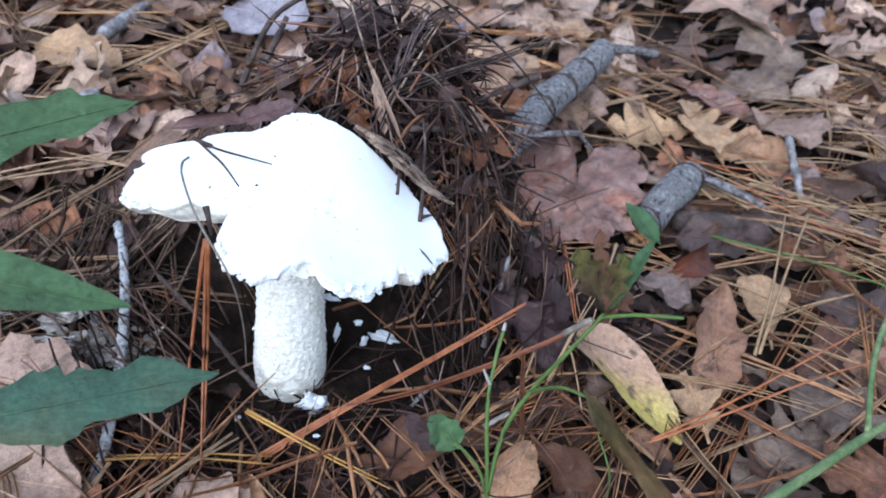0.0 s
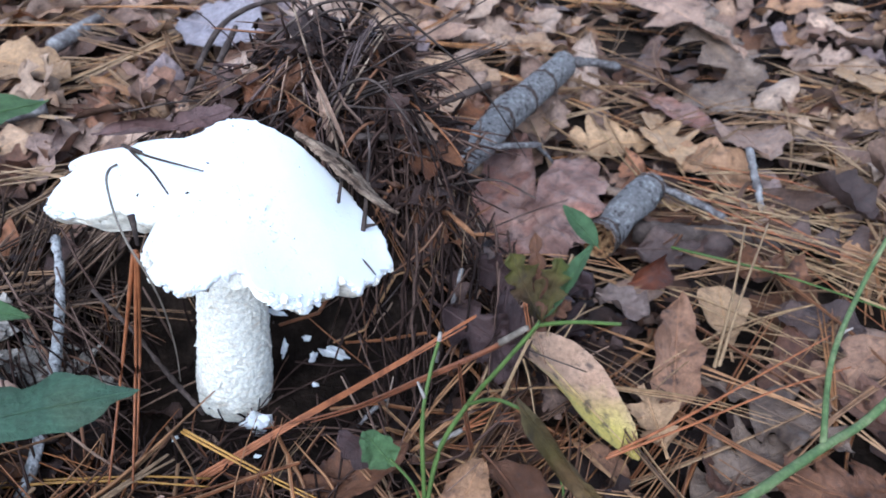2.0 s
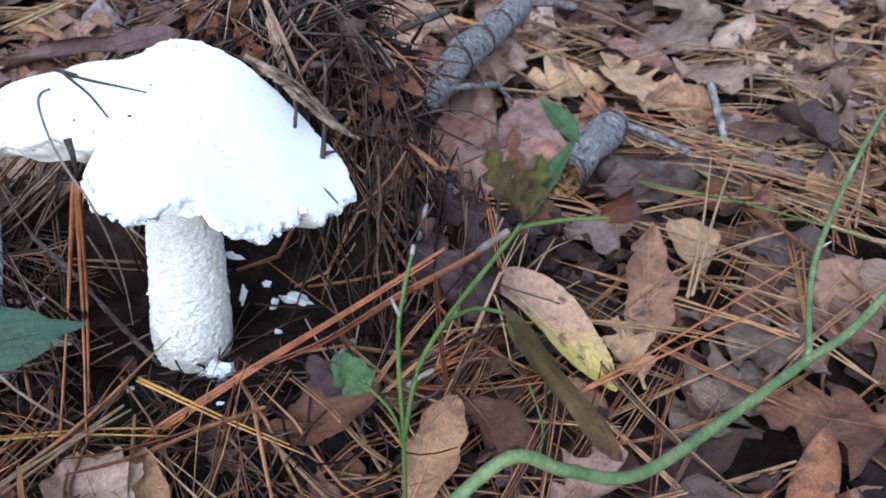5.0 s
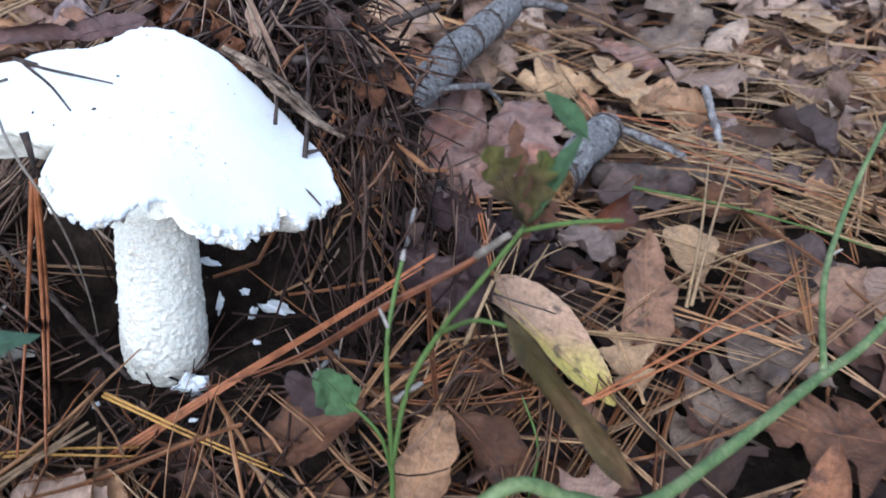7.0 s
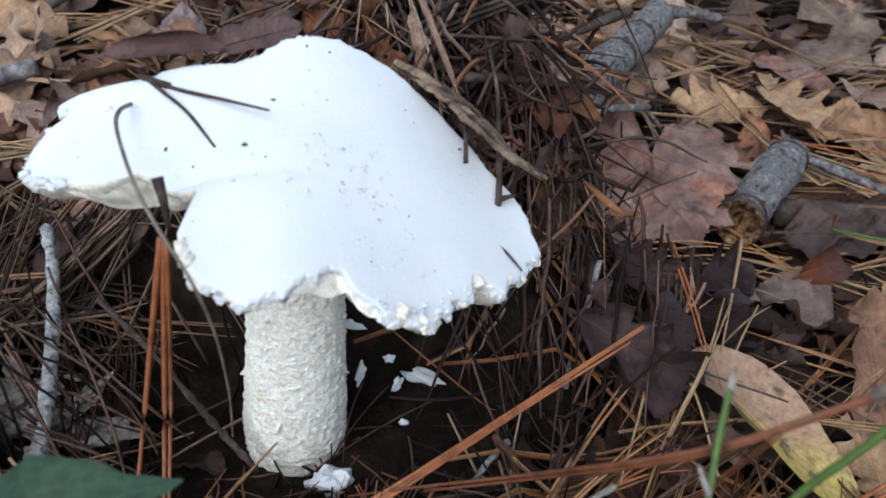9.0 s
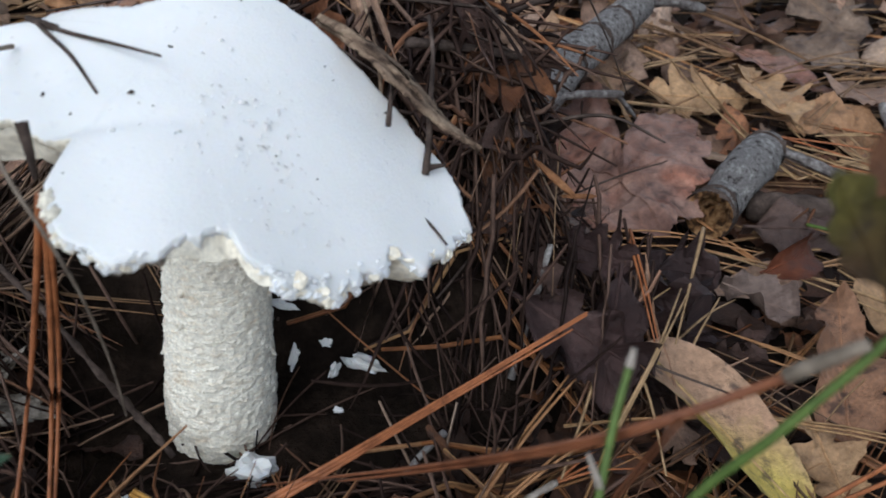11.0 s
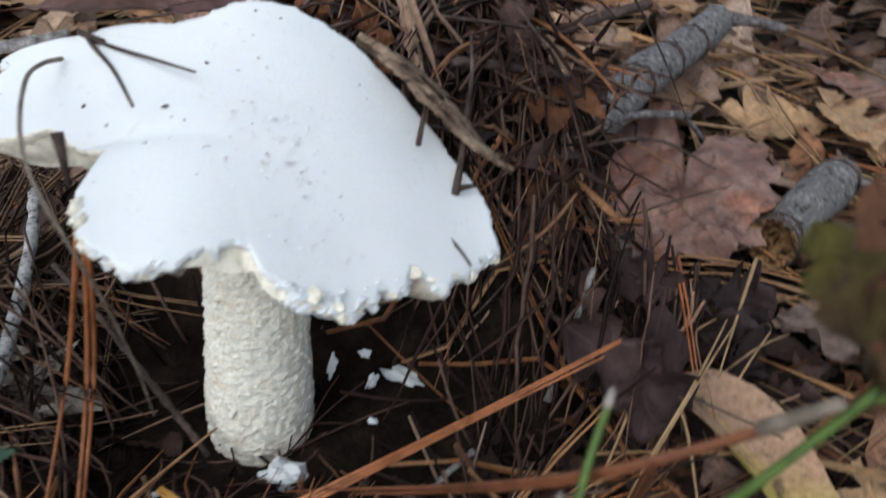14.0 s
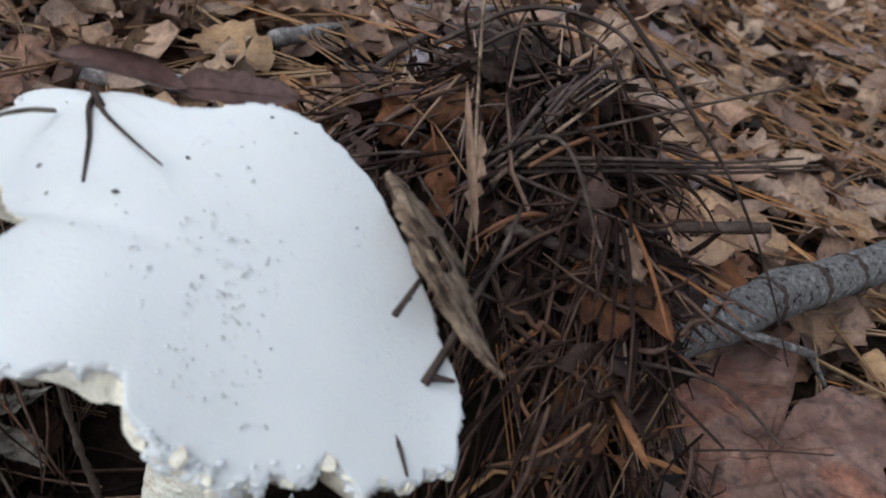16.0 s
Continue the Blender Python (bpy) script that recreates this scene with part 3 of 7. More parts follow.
def mushroom():
    root = thing("mushroom", "large white mushroom with a torn ragged cap and scaly stem", "mushroom", at=(-0.05, 0.352, 0.04))
    inv = np.array([-0.05, 0.352, 0.04])
    rng = np.random.RandomState(5)
    nt, nr = 600, 30
    th = np.linspace(-np.pi, np.pi, nt, endpoint=False)
    edge = cap_edge(th)
    # behind, under the leaves that lie on it, the cap turns down beyond its edge
    R = edge + 0.016 * smooth01(60, 80, np.degrees(th)) * smooth01(164, 150, np.degrees(th))
    jag = np.zeros(nt)
    for f, a in ((17, 0.0005), (37, 0.0005)):
        jag += a * np.sin(f * th + rng.uniform(0, 6)) * rng.uniform(0.4, 1.3, nt)
    scallop = 0.0011 * np.abs(np.sin(27 * th + 2.0 * np.sin(9 * th))) * (0.4 + 0.6 * np.sin(5 * th + 1) ** 2)
    chip = np.repeat(rng.uniform(-1, 1, nt // 4), 4) * np.repeat(rng.uniform(0, 1, nt // 12) < 0.5, 12)
    calm = np.where((np.degrees(th) < -106) | (np.degrees(th) > 30), 0.6, 1.0)
    R = R + (jag + scallop + 0.0002 * chip + rng.normal(0, 0.00012, nt)) * calm
    rho = np.concatenate([np.linspace(0.01, 0.9, nr - 8), np.linspace(0.92, 1.0, 8)])
    X = CAP_C[0] + rho[:, None] * R[None] * np.cos(th)[None]
    Y = CAP_C[1] + rho[:, None] * R[None] * np.sin(th)[None]
    Z = cap_height(X, Y) - 2.2 * np.maximum(0, rho[:, None] * R[None] - edge[None]) * smooth01(0.0, 0.008, R - edge)[None]
    Z = Z + 0.0010 * np.sin(3 * th[None] + 1) * rho[:, None] ** 2
    Z = Z + 0.0012 * np.sin(X * 90 + 1.0) * np.sin(Y * 80)
    # a shallow crease running in from the tear
    cx, cy = X + 0.062, Y - 0.312
    along, across = cx * 0.93 + cy * 0.36, -cx * 0.36 + cy * 0.93
    Z = Z - 0.0016 * np.exp(-((across / 0.0025) ** 2)) * smooth01(-0.03, -0.01, along) * smooth01(0.045, 0.01, along)
    d = np.degrees(th)
    lobe = np.where((d > 150) | (d < -112), 1.0, 0.0)
    thick = 0.0036 - 0.0010 * lobe + 0.0008 * np.sin(23 * th)
    rows_x, rows_y, rows_z = [X], [Y], [Z]
    rag = np.where(lobe > 0, 0.25, 1.0)
    for f, k in ((1.002, 0.15), (1.006, 0.32), (1.000, 0.5), (0.994, 0.68), (0.985, 0.85), (0.972, 1.0)):
        rr = R * f + rng.normal(0, 0.00022, nt) * rag
        rows_x.append((CAP_C[0] + rr * np.cos(th))[None])
        rows_y.append((CAP_C[1] + rr * np.sin(th))[None])
        rows_z.append((Z[-1] - thick * k + rng.normal(0, 0.00022, nt) * rag)[None])
    V = np.stack([np.vstack(rows_x), np.vstack(rows_y), np.vstack(rows_z)], -1)
    cap_me = grid_mesh("cap", V.reshape(-1, 3) - inv, strip_quads(len(V), nt, True), cap_mat)
    cap_me.materials.append(flesh_mat)
    face = np.zeros((len(V) - 1, nt), np.int32)
    face[len(X) - 1 :, :] = (lobe > 0)[None]
    cap_me.polygons.foreach_set("material_index", face.ravel())
    flat = np.ones((len(V) - 1, nt), bool)
    cap_me.polygons.foreach_set("use_smooth", flat.ravel())
    part("cap", cap_me, root, "white cap with crumbly torn edge")
    # tiny raised scales, thickest over the middle of the cap
    wv, wq = [], []
    for k in range(190):
        a, q = rng.uniform(-np.pi, np.pi), 0.048 * math.sqrt(rng.uniform(0, 1))
        if k % 5:
            px, py = rng.normal(-0.010, 0.012), rng.normal(0.327, 0.010)
        else:
            px, py = CAP_C[0] + q * math.cos(a), CAP_C[1] + q * math.sin(a)
        if math.hypot(px - CAP_C[0], py - CAP_C[1]) > 0.9 * float(cap_edge(math.atan2(py - CAP_C[1], px - CAP_C[0]))):
            continue
        s, turn = rng.uniform(0.00025, 0.0006), rng.uniform(0, 6.28)
        ring = [(s * (1 + rng.uniform(-0.3, 0.3)) * math.cos(turn + i), 0.65 * s * math.sin(turn + i)) for i in np.linspace(0, 5.236, 6)]
        base = len(wv)
        wv += [(px + u, py + v, float(cap_height(px + u, py + v)) - 0.0002) for u, v in ring] + [(px, py, float(cap_height(px, py)) + 0.45 * s)]
        wq += [(base + i, base + (i + 1) % 6, base + 6) for i in range(6)]
    scale_me = bpy.data.meshes.new("cap_scales")
    scale_me.from_pydata([tuple(np.array(v) - inv) for v in wv], [], wq)
    scale_me.polygons.foreach_set("use_smooth", np.ones(len(wq), bool))
    scale_me.materials.append(scale_mat)
    part("cap_scurf", scale_me, root, "tiny greyish scales on the cap")
    # crumbs of flesh clinging along the torn edge
    for k in range(250):
        q = rng.uniform(-1.95, 0.32) if k % 3 else rng.uniform(-1.04, -0.62)
        if -1.44 < q < -1.03:
            continue
        i = int((q + np.pi) / (2 * np.pi) * nt) % nt
        c = Vector((X[-2, i], Y[-2, i], Z[-1, i] - rng.uniform(0.0006, 0.0036))) - Vector(inv)
        ob = part("edge_crumb", lump_mesh("edge_crumb", rng, rng.uniform(0.0005, 0.0015), (rng.uniform(0.8, 1.6), 0.8, rng.uniform(0.7, 1.2)), cap_mat if k % 4 else flesh_mat, 2, 0.7, True), root)
        ob.location, ob.rotation_euler = c, (rng.uniform(-0.4, 0.4), rng.uniform(-0.4, 0.4), q + math.pi / 2)
    for k in range(22):
        q = rng.uniform(-1.985, -1.84)
        i = int((q + np.pi) / (2 * np.pi) * nt) % nt
        c = Vector((X[-2, i], Y[-2, i], Z[-1, i] - rng.uniform(0.000, 0.0045))) - Vector(inv)
        ob = part("edge_crumb", lump_mesh("edge_crumb", rng, rng.uniform(0.0009, 0.0016), (1.5, 0.8, 0.8), flesh_mat, 2, 0.8), root)
        ob.location, ob.rotation_euler = c, (rng.uniform(-0.4, 0.4), rng.uniform(-0.4, 0.4), q)
    for k in range(34):
        q = rng.uniform(math.radians(168), math.radians(202))
        q = q - 2 * np.pi if q > np.pi else q
        x0, y0 = CAP_C[0] + float(cap_edge(q)) * math.cos(q), CAP_C[1] + float(cap_edge(q)) * math.sin(q)
        ob = part("edge_crumb", lump_mesh("edge_crumb", rng, rng.uniform(0.0005, 0.0014), (1.2, 0.9, 0.8), cap_mat, 2, 0.8), root)
        ob.location, ob.rotation_euler = Vector((x0, y0, float(cap_height(np.float64(x0), np.float64(y0))) - rng.uniform(0.0004, 0.004))) - Vector(inv), (0, 0, q)
    # rough crumbling band just inside the torn front edge
    for k in range(40):
        q = math.radians(rng.choice([rng.uniform(-106, -84), rng.uniform(-60, -26), rng.uniform(-26, 12)], p=[0.4, 0.45, 0.15]))
        f = 1.004 - 0.022 * rng.uniform(0, 1)
        x0, y0 = CAP_C[0] + float(cap_edge(q)) * f * math.cos(q), CAP_C[1] + float(cap_edge(q)) * f * math.sin(q)
        ob = part("edge_crumb", lump_mesh("edge_crumb", rng, rng.uniform(0.0003, 0.0007), (1.5, 1.1, 0.4), cap_mat, 2, 0.8), root)
        for f_ in ob.data.polygons:
            f_.use_smooth = True
        ob.location, ob.rotation_euler = Vector((x0, y0, float(cap_height(np.float64(x0), np.float64(y0))) - 0.0001)) - Vector(inv), (0, 0, rng.uniform(0, 3.1))
    # low white warts scattered on the skin
    warts = [lump_mesh("wart", rng, s0, (1.2, 1.0, 0.55), cap_mat, 2, 0.4) for s0 in (0.0003, 0.0004, 0.0005, 0.0007)]
    for me in warts:
        for f_ in me.polygons:
            f_.use_smooth = True
    for k in range(90):
        q = math.radians(rng.normal(-35, 32) if k % 3 else rng.uniform(-180, 180))
        f = float(cap_edge(q)) * (rng.uniform(0.25, 0.85) if k % 3 else math.sqrt(rng.uniform(0, 0.8)))
        x0, y0 = CAP_C[0] + f * math.cos(q), CAP_C[1] + f * math.sin(q)
        ob = part("wart", warts[min(3, int(rng.exponential(1.0)))], root)
        ob.location, ob.rotation_euler = Vector((x0, y0, float(cap_height(np.float64(x0), np.float64(y0))))) - Vector(inv), (0, 0, rng.uniform(0, 3.1))
    # underside with pleated gills, running from the rim in to the stem
    ng = 600
    tg = np.linspace(-np.pi, np.pi, ng, endpoint=False)
    Rg = np.interp(tg, np.append(th, np.pi), np.append(R, R[0]))
    zg = np.interp(tg, np.append(th, np.pi), np.append(Z[-1] - thick, (Z[-1] - thick)[0]))
    rows = []
    for f, dz in ((0.985, 0.0), (0.93, -0.0012), (0.8, -0.002), (0.6, -0.001), (0.42, 0.001), (0.30, 0.003)):
        x, y = CAP_C[0] + Rg * f * np.cos(tg), CAP_C[1] + Rg * f * np.sin(tg)
        mid = np.minimum(cap_height(x, y) - 0.013, zg + 0.02)
        w = smooth01(0.3, 0.98, f)
        z = zg * w + mid * (1 - w) + dz + 0.0011 * np.sign(np.sin(tg * 150)) * (0.4 < f < 0.97)
        rows.append(np.stack([x, y, z], -1))
    V = np.array(rows)
    part("gill_layer", grid_mesh("gill_layer", V.reshape(-1, 3) - inv, strip_quads(len(rows), ng, True), flesh_mat), root, "cream pleated underside")
    # stem: shaggy horizontal scales, swollen at the base
    na, nz = 260, 640
    zz = np.linspace(0.026, 0.186, nz)
    A = np.linspace(0, 2 * np.pi, na, endpoint=False)
    ax = np.interp(zz, [0.026, 0.05, 0.12, 0.186], [-0.0578, -0.0560, -0.0475, -0.0425])
    ay = np.interp(zz, [0.026, 0.186], [0.3735, 0.3620])
    r = np.interp(zz, [0.026, 0.04, 0.055, 0.085, 0.12, 0.16, 0.186], [0.0182, 0.0196, 0.0196, 0.0178, 0.0163, 0.0158, 0.0168])
    V = np.empty((nz, na, 3))
    for i in range(nz):
        for j in range(na):
            c, s = math.cos(A[j]), math.sin(A[j])
            h = zz[i]
            wob = noise.noise(Vector((c * 5, s * 5, h * 90)))
            # overlapping rows of small flakes, their lower lips curling out, broken round the stem
            row = (h * 760 + 1.3 * wob + 1.1 * noise.noise(Vector((c * 13, s * 13, h * 60)))) % 1.0
            lip = min(1.0, max(0.0, 0.5 + 1.5 * noise.noise(Vector((c * 7 + 7, s * 7, h * 420)))))
            shag = max(0.0, noise.noise(Vector((c * 6 - 4, s * 6, h * 260))) - 0.15)
            g = noise.noise(Vector((c * 26, s * 26, h * 1100)))
            k = float(0.45 + 0.55 * smooth01(0.168, 0.145, h))
            rr = r[i] + (0.00105 * lip * (1 - row) ** 1.6 + 0.0009 * shag * (1 - row) + 0.00012 * g - 0.0003) * k
            V[i, j] = (ax[i] + rr * c, ay[i] + rr * s, zz[i])
    part("stem", grid_mesh("stem", V.reshape(-1, 3) - inv, strip_quads(nz, na, True), stem_mat), root, "cream stem covered in shaggy scales")
    # torn veil hanging between stem and cap at the front notch
    n1 = 60
    t1 = np.radians(np.linspace(-128, -28, n1))
    rows = []
    for f in np.linspace(0, 1, 7):
        wob = 1 + 0.05 * np.sin(t1 * 9) * f + 0.02 * np.sin(t1 * 23)
        rr = (0.0165 + (0.0520 - 0.0165) * f) * wob
        z = 0.1500 + 0.0150 * f ** 0.7 + 0.0010 * np.sin(t1 * 11 + 1) * f
        rows.append(np.stack([-0.0435 + 0.8 * rr * np.cos(t1), 0.363 + rr * np.sin(t1), z], -1))
    part("veil", grid_mesh("veil", np.array(rows).reshape(-1, 3) - inv, strip_quads(7, n1), flesh_mat), root, "torn cream veil folds")
    # the cap split over the stem: two cream facets meeting in a crease under the peak of the tear
    n2 = 90
    d2 = np.linspace(-81, -57.5, n2)
    t2, e2 = np.radians(d2), cap_edge(np.radians(d2))
    tent = np.interp(d2, [-81, -76, -66, -62, -57.5], [0.0, 0.40, 1.0, 0.75, 0.40])
    crease = np.exp(-(((d2 + 66.0) / 1.4) ** 2))
    rows = []
    for f in np.linspace(0, 1, 14):
        rr = e2 - 0.0004 + 0.0040 * tent * f ** 1.2 - 0.0018 * crease * f * (1 - 0.4 * f) + 0.0004 * np.sin(d2 * 0.5 + 4 * f) * f
        x, y = CAP_C[0] + rr * np.cos(t2), CAP_C[1] + rr * np.sin(t2)
        x0, y0 = CAP_C[0] + e2 * np.cos(t2), CAP_C[1] + e2 * np.sin(t2)
        hang = 0.0014 + 0.0062 * tent + 0.0005 * np.sin(d2 * 0.6) * f
        rows.append(np.stack([x, y, cap_height(x0, y0) - 0.0002 - hang * f], -1))
    part("torn_fold", grid_mesh("torn_fold", np.array(rows).reshape(-1, 3) - inv, strip_quads(14, n2), flesh_mat), root, "cream torn fold of flesh")
    # smooth membrane hanging folded under the torn lobe
    n3 = 110
    d3 = np.linspace(-164, -115.5, n3)
    t3, e3 = np.radians(d3), cap_edge(np.radians(d3))
    body = np.interp(d3, [-164, -159, -150, -138, -126, -115.5], [0.05, 0.35, 0.80, 1.0, 0.72, 0.05])
    rows = []
    for f in np.linspace(0, 1, 18):
        fold = 0.0011 * np.sin(d3 * 0.26 + 7 * f) + 0.0006 * np.sin(d3 * 0.55 - 9 * f)
        rr = e3 - 0.0008 - 0.0050 * f * f * body + fold * f * (1 - 0.3 * f)
        x, y = CAP_C[0] + rr * np.cos(t3), CAP_C[1] + rr * np.sin(t3)
        x0, y0 = CAP_C[0] + e3 * np.cos(t3), CAP_C[1] + e3 * np.sin(t3)
        rows.append(np.stack([x, y, cap_height(x0, y0) - 0.0012 - 0.0110 * f * body], -1))
    part("membrane", grid_mesh("membrane", np.array(rows).reshape(-1, 3) - inv, strip_quads(18, n3), membrane_mat), root, "smooth cream membrane folded under the torn lobe")
    # little squares of cream flesh where the skin has broken away
    for deg, rad, size in ((-50.5, 0.0518, 0.0020), (-17.8, 0.0550, 0.0022), (-14.3, 0.0585, 0.0016), (-45.0, 0.0543, 0.0011)):
        q = math.radians(deg)
        x0, y0 = CAP_C[0] + rad * math.cos(q), CAP_C[1] + rad * math.sin(q)
        ob = part("flesh_chip", lump_mesh("flesh_chip", rng, size, (1.1, 0.9, 0.45), flesh_mat, 2, 0.5, True), root, "cream flesh showing at a chip in the skin")
        ob.location, ob.rotation_euler = Vector((x0, y0, float(cap_height(np.float64(x0), np.float64(y0))) - 0.0007)) - Vector(inv), (0.5, 0.4, q)
    # shreds standing off the stem
    for k in range(22):
        a, z0 = rng.uniform(-3.3, 0.2), rng.uniform(0.05, 0.16)
        rr = float(np.interp(z0, zz, r))
        c = Vector((float(np.interp(z0, zz, ax)) + rr * math.cos(a), float(np.interp(z0, zz, ay)) + rr * math.sin(a), z0)) - Vector(inv)
        ob = part("stem_scale", lump_mesh("stem_scale", rng, rng.uniform(0.0007, 0.0016), (1.3, 0.7, 0.7), stem_mat, 2, 0.7), root)
        ob.location, ob.rotation_euler = c, (rng.uniform(-1, 1), rng.uniform(-1, 1), a)
    return root


def lump_mesh(name, rng, size, stretch, mat, levels=2, uneven=0.45, facets=False):
    bm = bmesh.new()
    bmesh.ops.create_icosphere(bm, subdivisions=levels, radius=size)
    off = Vector(rng.uniform(-50, 50, 3))
    for v in bm.verts:
        k = 1 + uneven * noise.noise(v.co / size * 1.3 + off) + uneven * 0.45 * noise.noise(v.co / size * 3.1 + off)
        v.co = Vector((v.co.x * stretch[0], v.co.y * stretch[1], v.co.z * stretch[2])) * k
    for f in bm.faces:
        f.smooth = levels > 1 and not facets
    me = bpy.data.meshes.new(name)
    bm.to_mesh(me)
    bm.free()
    me.materials.append(mat)
    return me


mushroom()


# ---- on and round the mushroom ----
def fragment(at, size, stretch, turn, seed):
    rng = np.random.RandomState(seed)
    ob = new("mushroom_fragment", lump_mesh("mushroom_fragment", rng, size * 0.85, (stretch[0], stretch[1] * 0.7, stretch[2]), cap_mat, 3, 1.0, True))
    ob.location, ob.rotation_euler = at, turn
    tagged(ob, "small white torn mushroom fragment on dark humus", "fragment", "mushroom fragments")
    return ob


fragment((-0.0410, 0.3425, 0.0435), 0.0110, (0.80, 0.62, 1.0), (0.3, 0.25, 0.1), 1)
fragment((-0.0065, 0.400, 0.0405), 0.0070, (1.25, 0.6, 0.65), (0.5, 0.25, -0.3), 12)
fragment((-0.031, 0.386, 0.056), 0.0048, (0.38, 0.4, 1.5), (0.2, 0.2, 0.2), 3)
fragment((-0.020, 0.395, 0.056), 0.0024, (1.1, 0.7, 0.8), (0.2, 0.7, 0.2), 4)
fragment((-0.017, 0.391, 0.045), 0.0040, (0.7, 0.5, 1.1), (0.2, 0.3, 0.9), 5)
fragment((-0.034, 0.385, 0.083), 0.0040, (1.3, 0.45, 0.5), (0.1, 0.5, 0.3), 6)
fragment((-0.014, 0.375, 0.040), 0.0020, (1.0, 0.8, 0.7), (0.1, 0.5, 0.3), 7)
fragment((-0.031, 0.305, 0.062), 0.0016, (1.2, 0.8, 0.7), (0.1, 0.5, 0.3), 8)
fragment((-0.070, 0.312, 0.066), 0.0018, (1.2, 0.8, 0.7), (0.1, 0.5, 1.3), 9)


def on_cap(x, y, lift=0.001):
    return (x, y, float(cap_height(np.float64(x), np.float64(y))) + lift)


def needle_thing(name, label, lines, r, mat, group="", category="pine needle", sheath=None, sides=4):
    root = thing(name, label, category, group, at=lines[0][0])
    o = np.array(lines[0][0])
    for i, pts in enumerate(lines):
        rod("needle", np.array(pts) - o, r, r * 0.45, mat, root, sides=sides, steps=6, seed=i, smooth=sides > 4)
    if sheath is not None:
        d = Vector(lines[0][1]) - Vector(lines[0][0])
        d.normalize()
        rod("sheath", [-d * 0.004, Vector((0, 0, 0)), d * 0.008], r * 1.0, r * 1.35, sheath, root, "dark papery sheath", steps=3)
    return root


needle_thing("pine_needle_pair", "dark grey forked pine needles lying on the white cap",
             [[on_cap(-0.0755, 0.3475, 0.0002), on_cap(-0.066, 0.3405, 0.0014), on_cap(-0.053, 0.3345, 0.0030), on_cap(-0.0415, 0.3312, 0.0042)],
              [on_cap(-0.0755, 0.3475, 0.0002), on_cap(-0.070, 0.340, 0.0018), on_cap(-0.062, 0.332, 0.0016), on_cap(-0.0540, 0.3222, 0.001)]], 0.0008, dark_bark_mat, sheath=dark_bark_mat)
needle_thing("grass_stem", "thin curved dry brown stem arching over the cap edge",
             [[(-0.0780, 0.3380, 0.1960), (-0.0780, 0.3300, 0.1980), (-0.0740, 0.3160, 0.2000), (-0.0650, 0.2960, 0.1980), (-0.0580, 0.2850, 0.1930), (-0.0520, 0.2810, 0.1820), (-0.0510, 0.2860, 0.1630), (-0.0540, 0.2960, 0.1350), (-0.0590, 0.3060, 0.1080)]], 0.00062, stalk_mat, category="dry stem", sides=6)
needle_thing("dead_leaf_strip", "short grey strip of dead leaf leaning in the cap tear",
             [[(-0.0631, 0.3050, 0.1930), (-0.0622, 0.3032, 0.1880), (-0.0621, 0.3022, 0.1812)]], 0.0015, dark_bark_mat, category="debris", sides=5)
needle_thing("twig_stub", "short dark twig stub crossing the cap edge", [[(0.0166, 0.3395, 0.1505), (0.0205, 0.3375, 0.1478), (0.0245, 0.3345, 0.1440)]], 0.0008, dark_bark_mat, category="twig")
needle_thing("broken_twig", "dark grey twig leaning from the mound onto the cap", [[(0.0184, 0.3512, 0.1562), (0.0192, 0.3600, 0.1620), (0.0194, 0.3700, 0.1685), (0.0200, 0.3850, 0.1770), (0.0185, 0.4000, 0.1840)], [(0.0186, 0.3530, 0.1570), (0.0210, 0.3545, 0.1568), (0.0240, 0.3560, 0.1565)]], 0.0012, dark_bark_mat, category="twig", sides=6)
needle_thing("broken_twig", "short dark scrap of twig pressed to the cap side", [[(0.0085, 0.3500, 0.1715), (0.0088, 0.3600, 0.1755), (0.0088, 0.3680, 0.1775)]], 0.0009, dark_bark_mat, category="twig", sides=6)


def bark_strip(name, parent, points, widths, seed, label="", slit=None):
    rng = np.random.RandomState(seed)
    line = spline(points, 10)
    P = len(line)
    w = np.interp(np.linspace(0, 1, P), np.linspace(0, 1, len(widths)), widths) * (1 + rng.uniform(-0.18, 0.18, P))
    side = np.array([0.209, 0.899, -0.384])
    up = np.array([0.582, 0.201, 0.788])
    v = np.linspace(-1, 1, 9)
    curl = 0.0008 * np.cos(v * 1.5)[None, :, None] + v[None, :, None] * 0.0007 * np.sin(np.linspace(0.3, 4.0, P))[:, None, None]
    groove = 0.0004 * np.sin(v * 13)[None, :, None] + rng.normal(0, 0.0002, (P, 9, 1))
    top = line[:, None] + side[None, None] * (w[:, None, None] * v[None, :, None]) + up * (curl + groove)
    V = np.concatenate([top, (top - up * 0.0011)[:, ::-1]], 1)
    Q = strip_quads(P, 18, True)
    if slit:
        i, j = np.divmod(np.arange(len(Q)), 18)
        Q = Q[~((i > slit[0] * P) & (i < slit[1] * P) & np.isin(j, (3, 4, 12, 13)))]
    return part(name, grid_mesh(name, V.reshape(-1, 3), Q, flake_mat), parent, label)


